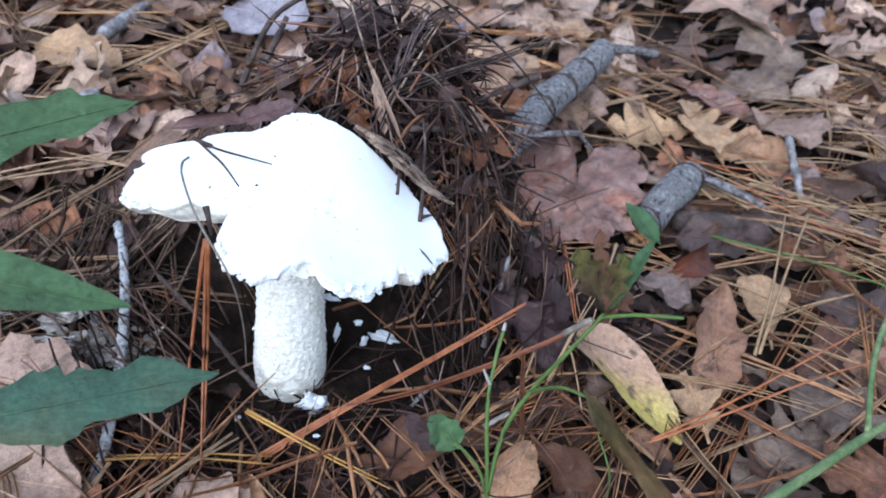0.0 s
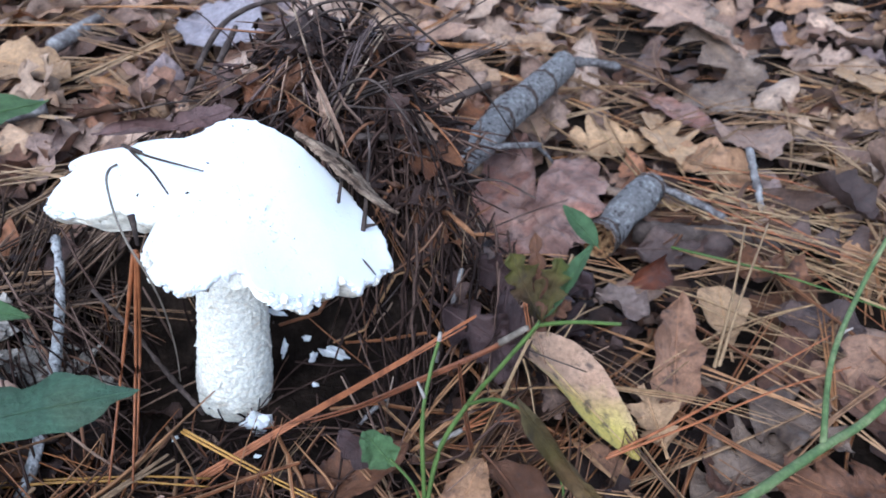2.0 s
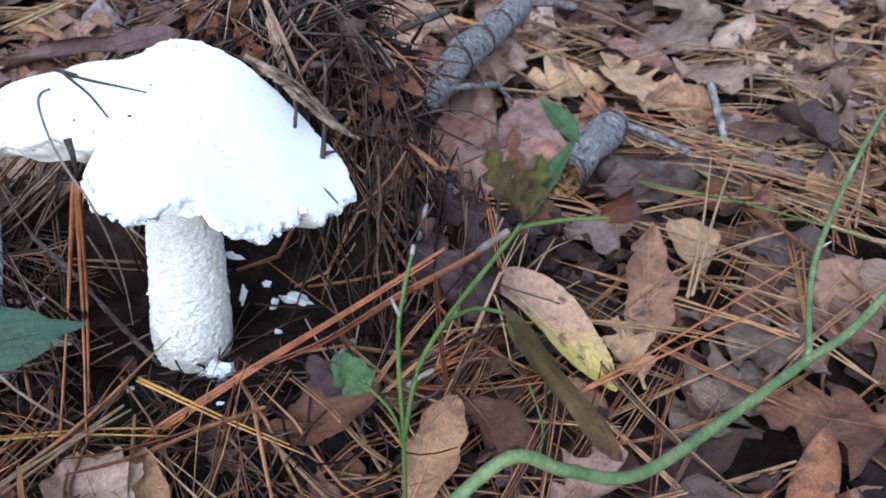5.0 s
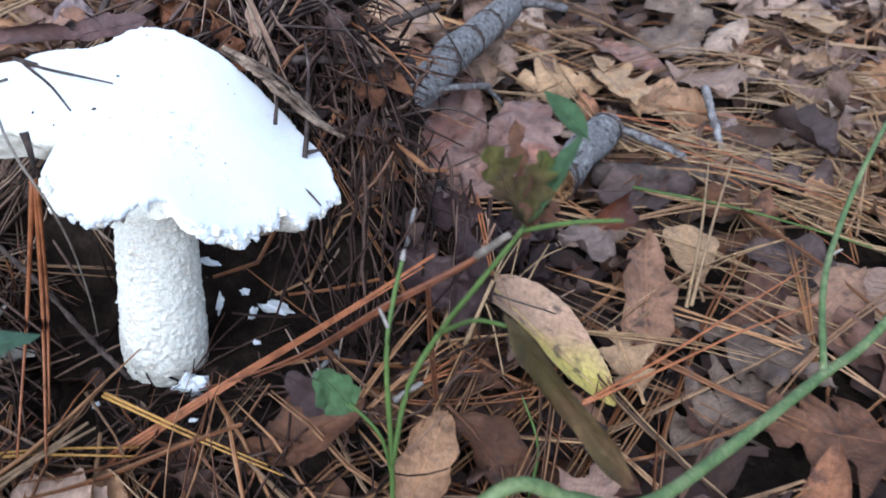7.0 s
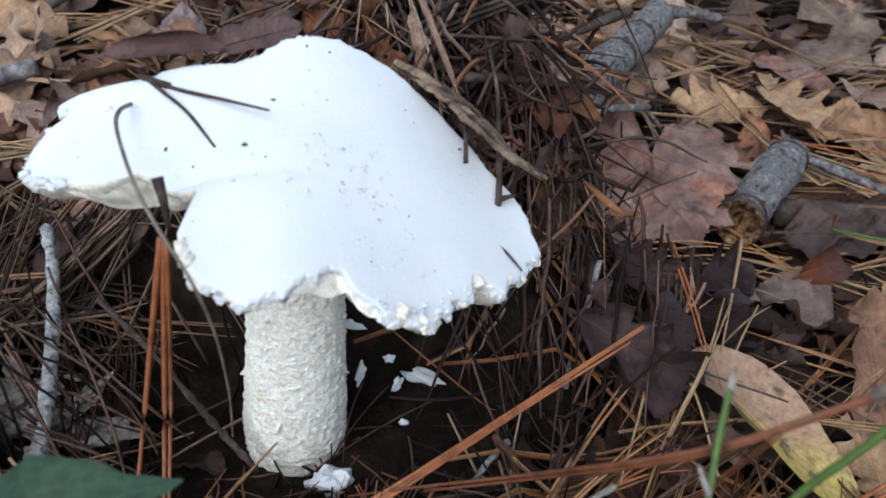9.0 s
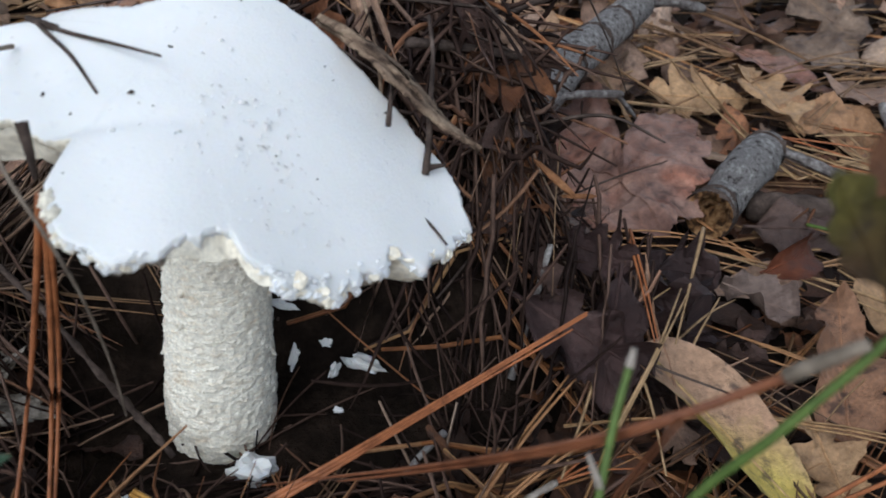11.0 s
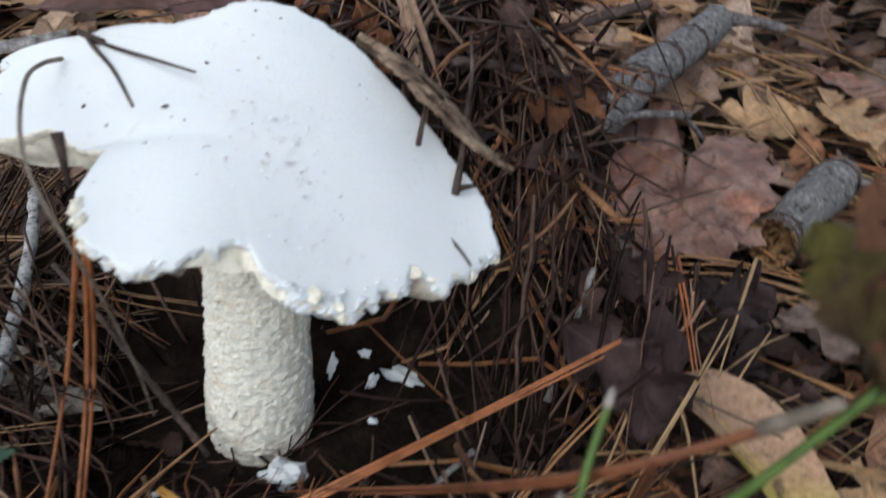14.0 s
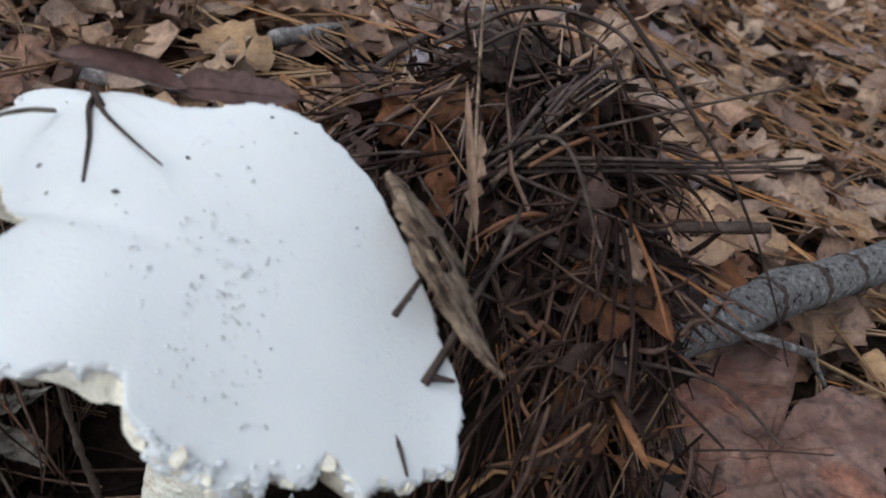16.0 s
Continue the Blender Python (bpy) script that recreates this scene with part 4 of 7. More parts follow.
def bark_flake():
    root = thing("bark_flake", "tan weathered bark flake leaning against the cap", "bark", at=(0.0, 0.0, 0.0))
    bark_strip("flake", root, [(-0.0125, 0.384, 0.1875), (0.002, 0.372, 0.1845), (0.014, 0.366, 0.1755), (0.024, 0.3625, 0.166), (0.034, 0.3610, 0.1590)], [0.0030, 0.0070, 0.0088, 0.0074, 0.0045, 0.0006], 21, slit=(0.30, 0.46))
    bark_strip("splinter", root, [(-0.012, 0.379, 0.1905), (-0.002, 0.370, 0.1885), (0.009, 0.364, 0.1815), (0.0175, 0.3605, 0.1740)], [0.0004, 0.0008, 0.0011, 0.0008, 0.0002], 22, "thin peeling splinter")
    return root


bark_flake()


HERO_SPOTS = [(0.150, 0.346, 0.025)]


def hero_leaf(name, label, kind, base, tip, width, mat, seed, up=(0, 0, 1), category="leaf", group="", rows=34, cols=13, nested=False, **shape):
    """One leaf from its base to its tip, its face towards up."""
    b, t = Vector(base), Vector(tip)
    L = (t - b).length
    rng = np.random.RandomState(seed)
    V, Q, uv = leaf_shape(rng, kind, L, width, rows, cols, **shape)
    x = (t - b).normalized()
    n = Vector(up)
    n = (n - x * n.dot(x)).normalized()
    M = np.array([x, n.cross(x), n]).T
    V = V @ M.T
    mid = V.reshape(-1, cols, 3)[:, cols // 2] + np.array(n) * 0.0002
    blade = new(name if nested else "blade", grid_mesh(name, V, Q, mat, uv))
    tv, tq = tubes(mid[None], [0.0011 * min(1.0, width / 0.03)], 5, np.linspace(1.0, 0.25, len(mid)))
    rib = part("midrib", grid_mesh("midrib", tv, tq, mat, np.full((len(tv), 2), 0.5)), blade if nested else None)
    if nested:
        blade.location = b
        return blade
    HERO_SPOTS.append(((b.x + t.x) / 2, (b.y + t.y) / 2, 0.45 * L))
    root = thing(name, label, category, group, at=b)
    blade.parent = rib.parent = root
    return root


dark_purple_mat = leaf_material("dark_purple_leaf", [(0.3, (0.034, 0.021, 0.023)), (0.55, (0.066, 0.042, 0.044)), (0.72, (0.13, 0.095, 0.098))], "noise", 0.3, 0.5, 0.2)
purple_leaf_mat = leaf_material("purple_leaf", [(0.3, (0.14, 0.098, 0.105)), (0.45, (0.24, 0.175, 0.18)), (0.55, (0.19, 0.12, 0.115)), (0.7, (0.34, 0.225, 0.205))], "noise", 0.25, 0.5, 0.3, stained=0.7)
hero_leaf("fallen_leaf", "rolled purplish brown leaf lying against the cap", "lance", (-0.085, 0.345, 0.2062), (-0.056, 0.3565, 0.2038), 0.0125, purple_leaf_mat, 31, (0.2, -0.45, 0.8), roll=2.3, wave=0.04, stalk=0.1)
hero_leaf("fallen_leaf", "reddish purple leaf tucked behind the cap", "plain", (-0.0595, 0.3560, 0.2040), (-0.038, 0.3765, 0.2025), 0.0100, purple_leaf_mat, 32, (0.25, -0.65, 0.7), roll=0.5, wave=0.1, stalk=0.0)

# soil crumbs sprinkled over the cap
cr = np.random.RandomState(41)
bits_v, bits_q, bk = [], [], 0
for k in range(80):
    a, q = cr.uniform(-math.pi, math.pi), cr.uniform(0, 1) ** 0.36 * 0.056
    if q > 0.9 * float(cap_edge(a)):
        continue
    c = np.array(on_cap(CAP_C[0] + q * math.cos(a), CAP_C[1] + q * math.sin(a), 0.0002))
    s = cr.choice([0.00025, 0.0004, 0.0006, 0.0009], p=[0.45, 0.28, 0.20, 0.07])
    o = np.array([[-1, -0.6, 0], [0.2, -1, 0.1], [1, 0.4, 0], [-0.3, 0.9, 0], [0, 0, 0.9]]) * s * cr.uniform(0.7, 1.3, (5, 3))
    bits_v.append(o + c)
    bits_q += [[bk, bk + 1, bk + 4, bk + 4], [bk + 1, bk + 2, bk + 4, bk + 4], [bk + 2, bk + 3, bk + 4, bk + 4], [bk + 3, bk, bk + 4, bk + 4]]
    bk += 5
crumb_me = bpy.data.meshes.new("soil_crumbs")
crumb_me.from_pydata([tuple(v) for v in np.vstack(bits_v)], [], [q[:3] for q in bits_q])
crumb_me.materials.append(speck_mat)
tagged(new("soil_crumbs", crumb_me), "dark soil crumbs sprinkled on the white cap", "soil", kind="stuff")


# ---- fallen branches ----
def branch_log(label, a, b, ra, rb, seed, hollow_end=False, rings=(), twigs=()):
    root = thing("fallen_branch", label, "branch", at=a)
    o, rng = np.array(a), np.random.RandomState(seed)
    d = np.array(b) - o
    mid = [o + d * f + rng.normal(0, 0.0016, 3) for f in (0.25, 0.5, 0.75)]
    path = spline([o, *mid, b], 14) - o
    P = len(path)
    tp = np.linspace(ra, rb, P) * (1 + 0.05 * np.sin(np.linspace(0, 9, P) + seed))
    V, Q = tubes(path[None], [1.0], 28, tp)
    V = V.reshape(P, 28, 3)
    ctr = path[:, None]
    bulge = np.array([[noise.noise(Vector((V[i, j] + o) * 55)) for j in range(28)] for i in range(P)])
    V = ctr + (V - ctr) * (1 + 0.13 * bulge[..., None])
    part("bark", grid_mesh("bark", V.reshape(-1, 3), Q, bark_mat), root)
    ends = [0, -1]
    for e in ends:
        ring, c = V[e], path[e]
        inward = (path[1] - path[0]) if e == 0 else (path[-2] - path[-1])
        inward = inward / np.linalg.norm(inward)
        deep = 0.016 if (hollow_end and e == 0) else 0.002
        rows = [ring, c + (ring - c) * 0.84 + rng.normal(0, 0.0005, ring.shape), c + (ring - c) * (0.62 if hollow_end else 0.72) + inward * deep * 0.7 + rng.normal(0, 0.0012, ring.shape), c + (ring - c) * 0.35 + inward * deep + rng.normal(0, 0.0012, ring.shape), c + (ring - c) * 0.02 + inward * deep]
        part("heartwood" if e == 0 else "broken_end", grid_mesh("heartwood", np.array(rows).reshape(-1, 3), strip_quads(5, 28, True), rot_mat), root, "crumbly orange rotten wood" if hollow_end and e == 0 else "")
    for f in rings:
        i = int(f * (P - 1))
        t = path[min(i + 1, P - 1)] - path[max(i - 1, 0)]
        t /= np.linalg.norm(t)
        ring = np.stack([path[i] + (V[i] - path[i]) * 1.01 - t * 0.0020 + rng.normal(0, 0.0007, (28, 3)), path[i] + (V[i] - path[i]) * 1.09, path[i] + (V[i] - path[i]) * 1.02 + t * 0.0022 + rng.normal(0, 0.0007, (28, 3))])
        part("bark_crack", grid_mesh("bark_crack", ring.reshape(-1, 3), strip_quads(3, 28, True), dark_bark_mat), root, "dark curling bark split")
    for pts, r0, r1 in twigs:
        rod("twig", np.array(pts) - o, r0, r1, branchlet_mat, root, knots=0.18, seed=seed)
    return root


branch_log("pale grey lichen-covered branch lying on leaf litter", (0.061, 0.570, 0.066), (0.168, 0.742, 0.080), 0.0135, 0.0125, 3,
           rings=(0.42, 0.63, 0.80), twigs=[([(0.168, 0.742, 0.082), (0.194, 0.752, 0.078), (0.224, 0.766, 0.068)], 0.0052, 0.0035),
                                           ([(0.076, 0.592, 0.068), (0.104, 0.603, 0.069), (0.134, 0.610, 0.067)], 0.0034, 0.0022),
                                           ([(0.130, 0.610, 0.067), (0.146, 0.618, 0.048), (0.158, 0.626, 0.030)], 0.0016, 0.0010)])
branch_log("broken lichen-covered branch with a hollow rotten end", (0.1655, 0.5160, 0.0420), (0.2170, 0.5850, 0.0450), 0.0124, 0.0122, 8, hollow_end=True,
           rings=(0.03, 0.10, 0.9), twigs=[([(0.216, 0.583, 0.048), (0.238, 0.574, 0.043), (0.262, 0.560, 0.036), (0.284, 0.540, 0.026)], 0.0034, 0.0028)])


def twig_thing(label, pts, r0, r1, mat, seed, knots=0.12, side=None):
    root = thing("fallen_twig", label, "twig", "fallen twigs", at=pts[0])
    o = np.array(pts[0])
    rod("stem", np.array(pts) - o, r0, r1, mat, root, knots=knots, seed=seed, sides=9)
    for k, s in enumerate(side or []):
        rod("side_shoot", np.array(s) - o, r1, r1 * 0.5, mat, root, knots=knots, seed=seed + k)
    return root


twig_thing("short lichen-flecked twig standing in pine straw", [(0.306, 0.632, 0.052), (0.304, 0.610, 0.044), (0.303, 0.588, 0.035), (0.302, 0.568, 0.022)], 0.0030, 0.0032, grey_bark_mat, 4, 0.2)
twig_thing("dark weathered branch half buried in litter", [(0.198, 0.548, 0.028), (0.235, 0.538, 0.032), (0.268, 0.540, 0.031), (0.300, 0.533, 0.024)], 0.0085, 0.0060, dark_bark_mat, 5, 0.15)
twig_thing("lichen-covered twig leaning on the litter bank", [(-0.157, 0.423, 0.104), (-0.145, 0.392, 0.096), (-0.133, 0.342, 0.082), (-0.125, 0.288, 0.073), (-0.127, 0.262, 0.066), (-0.124, 0.240, 0.060)], 0.0024, 0.0027, lichen_mat, 6, 0.2)
twig_thing("grey fallen twig on the litter behind", [(-0.262, 0.700, 0.108), (-0.240, 0.765, 0.112), (-0.214, 0.850, 0.116)], 0.0065, 0.0060, grey_bark_mat, 7, 0.1, [[(-0.220, 0.83, 0.123), (-0.19, 0.86, 0.126), (-0.17, 0.90, 0.130)]])
twig_thing("grey fallen twig with a broken end", [(-0.300, 0.560, 0.096), (-0.262, 0.577, 0.101), (-0.228, 0.596, 0.103)], 0.0062, 0.0055, grey_bark_mat, 9, 0.1)
twig_thing("thin dark bent twig arching from the mound", [(-0.115, 0.470, 0.110), (-0.098, 0.500, 0.150), (-0.080, 0.545, 0.182), (-0.045, 0.570, 0.190), (-0.010, 0.560, 0.180)], 0.0023, 0.0012, dark_bark_mat, 10, 0.1)
twig_thing("thick dark twig standing out of the mound", [(-0.122, 0.462, 0.085), (-0.108, 0.50, 0.118), (-0.090, 0.54, 0.150), (-0.078, 0.57, 0.172)], 0.0030, 0.0020, dark_bark_mat, 11, 0.15)
twig_thing("dark straight twig across the mound face", [(0.010, 0.420, 0.168), (0.030, 0.432, 0.162), (0.052, 0.442, 0.155)], 0.0020, 0.0014, dark_bark_mat, 12, 0.15)
twig_thing("pale dry stalk standing in the mound", [(0.003, 0.412, 0.140), (0.001, 0.416, 0.168), (-0.008, 0.427, 0.195), (-0.015, 0.436, 0.217), (-0.022, 0.446, 0.240)], 0.0007, 0.0005, flake_mat, 13, 0.05)
twig_thing("dark knobbly twig tip out of the mound", [(0.030, 0.450, 0.160), (0.055, 0.462, 0.168), (0.082, 0.478, 0.172)], 0.0016, 0.0022, dark_bark_mat, 15, 0.12)
twig_thing("pale lichen twig hanging down the hollow side", [(0.066, 0.412, 0.092), (0.060, 0.402, 0.070), (0.052, 0.388, 0.045)], 0.0012, 0.0016, grey_bark_mat, 16, 0.25)
twig_thing("dark root leaning into the hollow beside the stem", [(-0.112, 0.358, 0.118), (-0.096, 0.352, 0.099), (-0.087, 0.350, 0.082), (-0.079, 0.350, 0.064), (-0.066, 0.343, 0.050)], 0.0009, 0.0013, dark_bark_mat, 18, 0.35)
twig_thing("short pale twig end on the litter", [(0.0115, 0.341, 0.043), (0.019, 0.349, 0.047), (0.026, 0.356, 0.049)], 0.0010, 0.0015, grey_bark_mat, 17, 0.2)


def wood_chip(at, size, turn, seed):
    rng = np.random.RandomState(seed)
    ob = new("wood_chip", lump_mesh("wood_chip", rng, size, (2.0, 0.26, 0.2), chip_mat, 3))
    ob.location, ob.rotation_euler = at, turn
    return tagged(ob, "orange splintered wood chip on dark needles", "wood chip", "wood chips")


wood_chip((0.065, 0.414, 0.120), 0.0052, (0.4, 0.6, -0.4), 2)
wood_chip((0.078, 0.428, 0.104), 0.0038, (0.9, 0.1, 0.2), 3)

scrap = np.random.RandomState(66)
scrap_mat = rough_material("crumbling_bark", [(0.34, (0.10, 0.080, 0.062)), (0.46, (0.32, 0.275, 0.225)), (0.62, (0.50, 0.445, 0.38))], 190.0, 0.9, 0.002, 500.0)
for k in range(34):
    sx, sy = scrap.normal(-0.160, 0.020), scrap.normal(0.346, 0.018)
    sz = scrap.uniform(0.0022, 0.0070)
    ob = new("bark_fragment", lump_mesh("bark_fragment", scrap, sz, (1.5, 0.8, 0.28), scrap_mat, 3, 1.1, True))
    ob.location = (sx, sy, float(terrain(sx, sy)) + scrap.uniform(0.022, 0.036))
    ob.rotation_euler = (scrap.uniform(-0.2, 1.0), scrap.uniform(-0.6, 0.6), scrap.uniform(0, 3.1))
    tagged(ob, "pale crumbling bark fragment on needles", "bark", "bark fragments")

# ---- leaves that stand out of the litter ----
# red-brown leaf, its stops lightened and blued to paint a sky sheen
red_leaf_mat = leaf_material("sheened_red_brown_leaf", [(0.28, (0.15, 0.088, 0.072)), (0.42, (0.28, 0.182, 0.155)), (0.52, (0.39, 0.290, 0.262)), (0.60, (0.32, 0.170, 0.130)), (0.74, (0.42, 0.318, 0.295))], "noise", 0.45, 0.36, 0.45)
yellow_leaf_mat = leaf_material("yellowing_leaf", [(0.25, (0.46, 0.330, 0.225)), (0.5, (0.55, 0.410, 0.290)), (0.75, (0.47, 0.29, 0.170))], "noise", 0.60, 0.42, 0.05, 0.0, (0.62, (0.55, 0.43, 0.10)), 0.2)
tan_leaf_mat = leaf_material("tan_leaf", [(0.25, (0.36, 0.23, 0.13)), (0.5, (0.47, 0.32, 0.19)), (0.75, (0.42, 0.25, 0.13))], "noise", 0.35, 0.5, 0.4, stained=0.7)
gold_leaf_mat = leaf_material("golden_leaf", [(0.25, (0.43, 0.31, 0.175)), (0.6, (0.54, 0.41, 0.25))], "noise", 0.2, 0.5, 0.4, stained=0.7)
grey_leaf_mat = leaf_material("grey_wet_leaf", [(0.25, (0.13, 0.105, 0.085)), (0.6, (0.26, 0.22, 0.18))], "noise", 0.5, 0.34, 0.4)
# bluish base colour paints the sky's reflection on a glossy leaf
sheen_leaf_mat = leaf_material("sky_sheen_leaf", [(0.25, (0.25, 0.25, 0.30)), (0.6, (0.37, 0.385, 0.46))], "noise", 0.1, 0.32, 0.2, stained=0.5)
spotted_leaf_mat = leaf_material("spotted_brown_leaf", [(0.25, (0.24, 0.15, 0.095)), (0.6, (0.34, 0.215, 0.14))], "noise", 0.6, 0.5, 0.35, stained=0.8)
brown_leaf_mat = leaf_material("brown_leaf", [(0.25, (0.12, 0.064, 0.036)), (0.6, (0.21, 0.115, 0.066))], "noise", 0.55, 0.5, 0.35)
pale_leaf_mat = leaf_material("pale_leaf", [(0.25, (0.44, 0.34, 0.27)), (0.6, (0.55, 0.45, 0.37))], "noise", 0.25, 0.5, 0.4, stained=0.7)
pink_leaf_mat = leaf_material("pinkish_leaf", [(0.25, (0.34, 0.26, 0.21)), (0.6, (0.44, 0.345, 0.28))], "noise", 0.35, 0.5, 0.4, stained=0.7)
damp_leaf_mat = leaf_material("damp_grey_leaf", [(0.25, (0.060, 0.045, 0.043)), (0.5, (0.10, 0.078, 0.075)), (0.7, (0.15, 0.115, 0.105))], "noise", 0.4, 0.36, 0.35)
silver_leaf_mat = leaf_material("silvery_grey_leaf", [(0.25, (0.14, 0.115, 0.108)), (0.5, (0.24, 0.21, 0.20)), (0.7, (0.18, 0.135, 0.125))], "noise", 0.4, 0.4, 0.3, stained=0.6)
rotten_leaf_mat = leaf_material("rotten_leaf", [(0.25, (0.13, 0.058, 0.030)), (0.5, (0.24, 0.115, 0.056)), (0.7, (0.16, 0.085, 0.050))], "noise", 0.5, 0.5, 0.3)
heap_mat = rough_material("mound_needle", [(0.35, (0.048, 0.033, 0.030)), (0.55, (0.100, 0.071, 0.063)), (0.7, (0.165, 0.122, 0.106))], 160.0, 0.75, 0.0008, 700.0)
rust_leaf_mat = leaf_material("rust_leaf", [(0.25, (0.085, 0.028, 0.013)), (0.6, (0.145, 0.048, 0.020))], "noise", 0.3, 0.4, 0.3)


MAPLE_EDGE = [(-180, 0.044), (-162, 0.040), (-150, 0.044), (-135, 0.036), (-119, 0.037), (-100, 0.031), (-85, 0.038), (-69, 0.040), (-50, 0.034), (-30, 0.040), (-14, 0.033), (-3, 0.036), (12, 0.050), (22, 0.046), (33, 0.064), (44, 0.068), (56, 0.090), (62, 0.082), (70, 0.074), (77, 0.040), (80, 0.010), (83, 0.045), (87, 0.092), (91, 0.104), (97, 0.092), (108, 0.086), (118, 0.066), (128, 0.070), (138, 0.055), (149, 0.060), (160, 0.047)]


def maple_leaf():
    """A broad lobed leaf, creased along its ribs, with a deep gap between two lobes."""
    rng = np.random.RandomState(77)
    nt, nr = 240, 26
    th = np.linspace(-np.pi, np.pi, nt, endpoint=False)
    R = np.interp(np.degrees(th), [d for d, _ in MAPLE_EDGE] + [180], [r for _, r in MAPLE_EDGE] + [MAPLE_EDGE[0][1]])
    R = 1.13 * R * (1 + 0.025 * np.sin(31 * th) + rng.uniform(-0.02, 0.02, nt))
    rho = np.linspace(0.02, 1, nr)
    X, Y = rho[:, None] * R * np.cos(th), rho[:, None] * R * np.sin(th)

    def height(X, Y):
        crimp = np.array([noise.noise(Vector((p * 60, q * 60, 3.0))) + 0.4 * noise.noise(Vector((p * 160, q * 160, 5.0))) for p, q in zip(np.ravel(X), np.ravel(Y))]).reshape(np.shape(X))
        return 0.0030 * np.sin(X * 75 + 0.6) + 0.0025 * np.sin(Y * 60) + 0.0058 * crimp - 0.6 * (X * X + Y * Y) + 0.004 * np.exp(-((X / 0.012) ** 2)) * smooth01(0.0, 0.03, Y)

    me = grid_mesh("blade", np.stack([X, Y, height(X, Y)], -1).reshape(-1, 3), strip_quads(nr, nt, True), red_leaf_mat, np.stack([0.5 + X / 0.2, 0.5 + Y / 0.2], -1).reshape(-1, 2))
    at = (0.1225, 0.5390, 0.0460)
    HERO_SPOTS.extend([(0.125, 0.60, 0.045), (0.15, 0.56, 0.04), (0.11, 0.53, 0.035)])
    n = Vector((-0.10, -0.10, 1.0)).normalized()
    xa = (Vector((1.0, 0.0, 0)) - n * n.dot(Vector((1.0, 0.0, 0)))).normalized()
    turn = Matrix((xa, n.cross(xa), n)).transposed().to_4x4()
    root = thing("fallen_leaf", "large reddish brown lobed leaf on needles", "leaf", "fallen leaves", at=at)
    ob = part("blade", me, root)
    ob.matrix_local = turn
    for a in (33, 56, 91, 128, -162, -69):
        q = math.radians(a)
        d = np.linspace(0, 0.040, 9)[:, None] * np.array([[math.cos(q), math.sin(q)]])
        vein = rod("vein", np.column_stack([d, height(d[:, 0], d[:, 1]) + 0.0003]), 0.0006, 0.0002, red_leaf_mat, root, steps=2, sides=5)
        vein.matrix_local = turn
    return root


maple_leaf()
G = "fallen leaves"
hero_leaf("fallen_leaf", "long tan leaf with dark spots and a yellow tip", "tongue", (0.100, 0.389, 0.062), (0.156, 0.331, 0.029), 0.046, yellow_leaf_mat, 51, (0.28, 0.05, 1), group=G, roll=0.5, wave=0.05, stalk=0.03, crinkle=0.25)
hero_leaf("fallen_leaf", "dull yellow brown leaf underneath the spotted leaf", "lance", (0.132, 0.346, 0.024), (0.153, 0.329, 0.018), 0.014, spotted_leaf_mat, 52, (-0.3, -0.2, 1), group=G, roll=-0.6, wave=0.12)
hero_leaf("fallen_leaf", "brown leaf with dark blotches and a torn tip", "plain", (0.184, 0.369, 0.024), (0.203, 0.446, 0.047), 0.030, spotted_leaf_mat, 53, (0.05, -0.25, 1), group=G, roll=0.5, wave=0.28, crinkle=1.5)
hero_leaf("fallen_leaf", "pale crumpled dead leaf standing in the mound", "lance", (0.0075, 0.402, 0.171), (-0.008, 0.412, 0.209), 0.0038, pale_leaf_mat, 108, (0.2, -0.9, 0.2), group=G, roll=1.6, wave=0.3, crinkle=2.2)
hero_leaf("fallen_leaf", "dark purplish grey leaf under the broken branch", "plain", (0.196, 0.523, 0.030), (0.262, 0.522, 0.030), 0.036, damp_leaf_mat, 109, (0, -0.35, 1), group=G, roll=-0.7, wave=0.3, crinkle=1.6)
hero_leaf("fallen_leaf", "dark damp leaf in the straw", "plain", (0.268, 0.455, 0.026), (0.325, 0.440, 0.022), 0.038, damp_leaf_mat, 110, (0, -0.3, 1), group=G, roll=-0.6, wave=0.3, crinkle=1.5)
hero_leaf("fallen_leaf", "dark damp leaf in the straw", "oak", (0.300, 0.545, 0.026), (0.360, 0.520, 0.026), 0.044, damp_leaf_mat, 111, (0.1, -0.35, 1), group=G, roll=0.8, wave=0.3, crinkle=1.5)
hero_leaf("fallen_leaf", "brown crumpled leaf on the pine straw", "oak", (0.255, 0.500, 0.030), (0.300, 0.478, 0.036), 0.036, brown_leaf_mat, 112, (0.2, -0.5, 1), group=G, roll=1.1, wave=0.35, crinkle=1.8)
hero_leaf("fallen_leaf", "tan crumpled leaf tip in the straw", "spoon", (0.385, 0.500, 0.026), (0.366, 0.458, 0.034), 0.030, tan_leaf_mat, 113, (-0.1, -0.5, 1), group=G, roll=0.8, wave=0.25, crinkle=1.4)
hero_leaf("fallen_leaf", "pale square-tipped leaf half buried in straw", "spoon", (0.234, 0.424, 0.020), (0.238, 0.474, 0.034), 0.034, gold_leaf_mat, 54, (0, -0.5, 1), group=G, wave=0.06)
hero_leaf("fallen_leaf", "grey weathered leaf with holes on the litter", "oak", (0.212, 0.392, 0.026), (0.272, 0.338, 0.026), 0.054, grey_leaf_mat, 55, (0.1, 0, 1), group=G, wave=0.15)
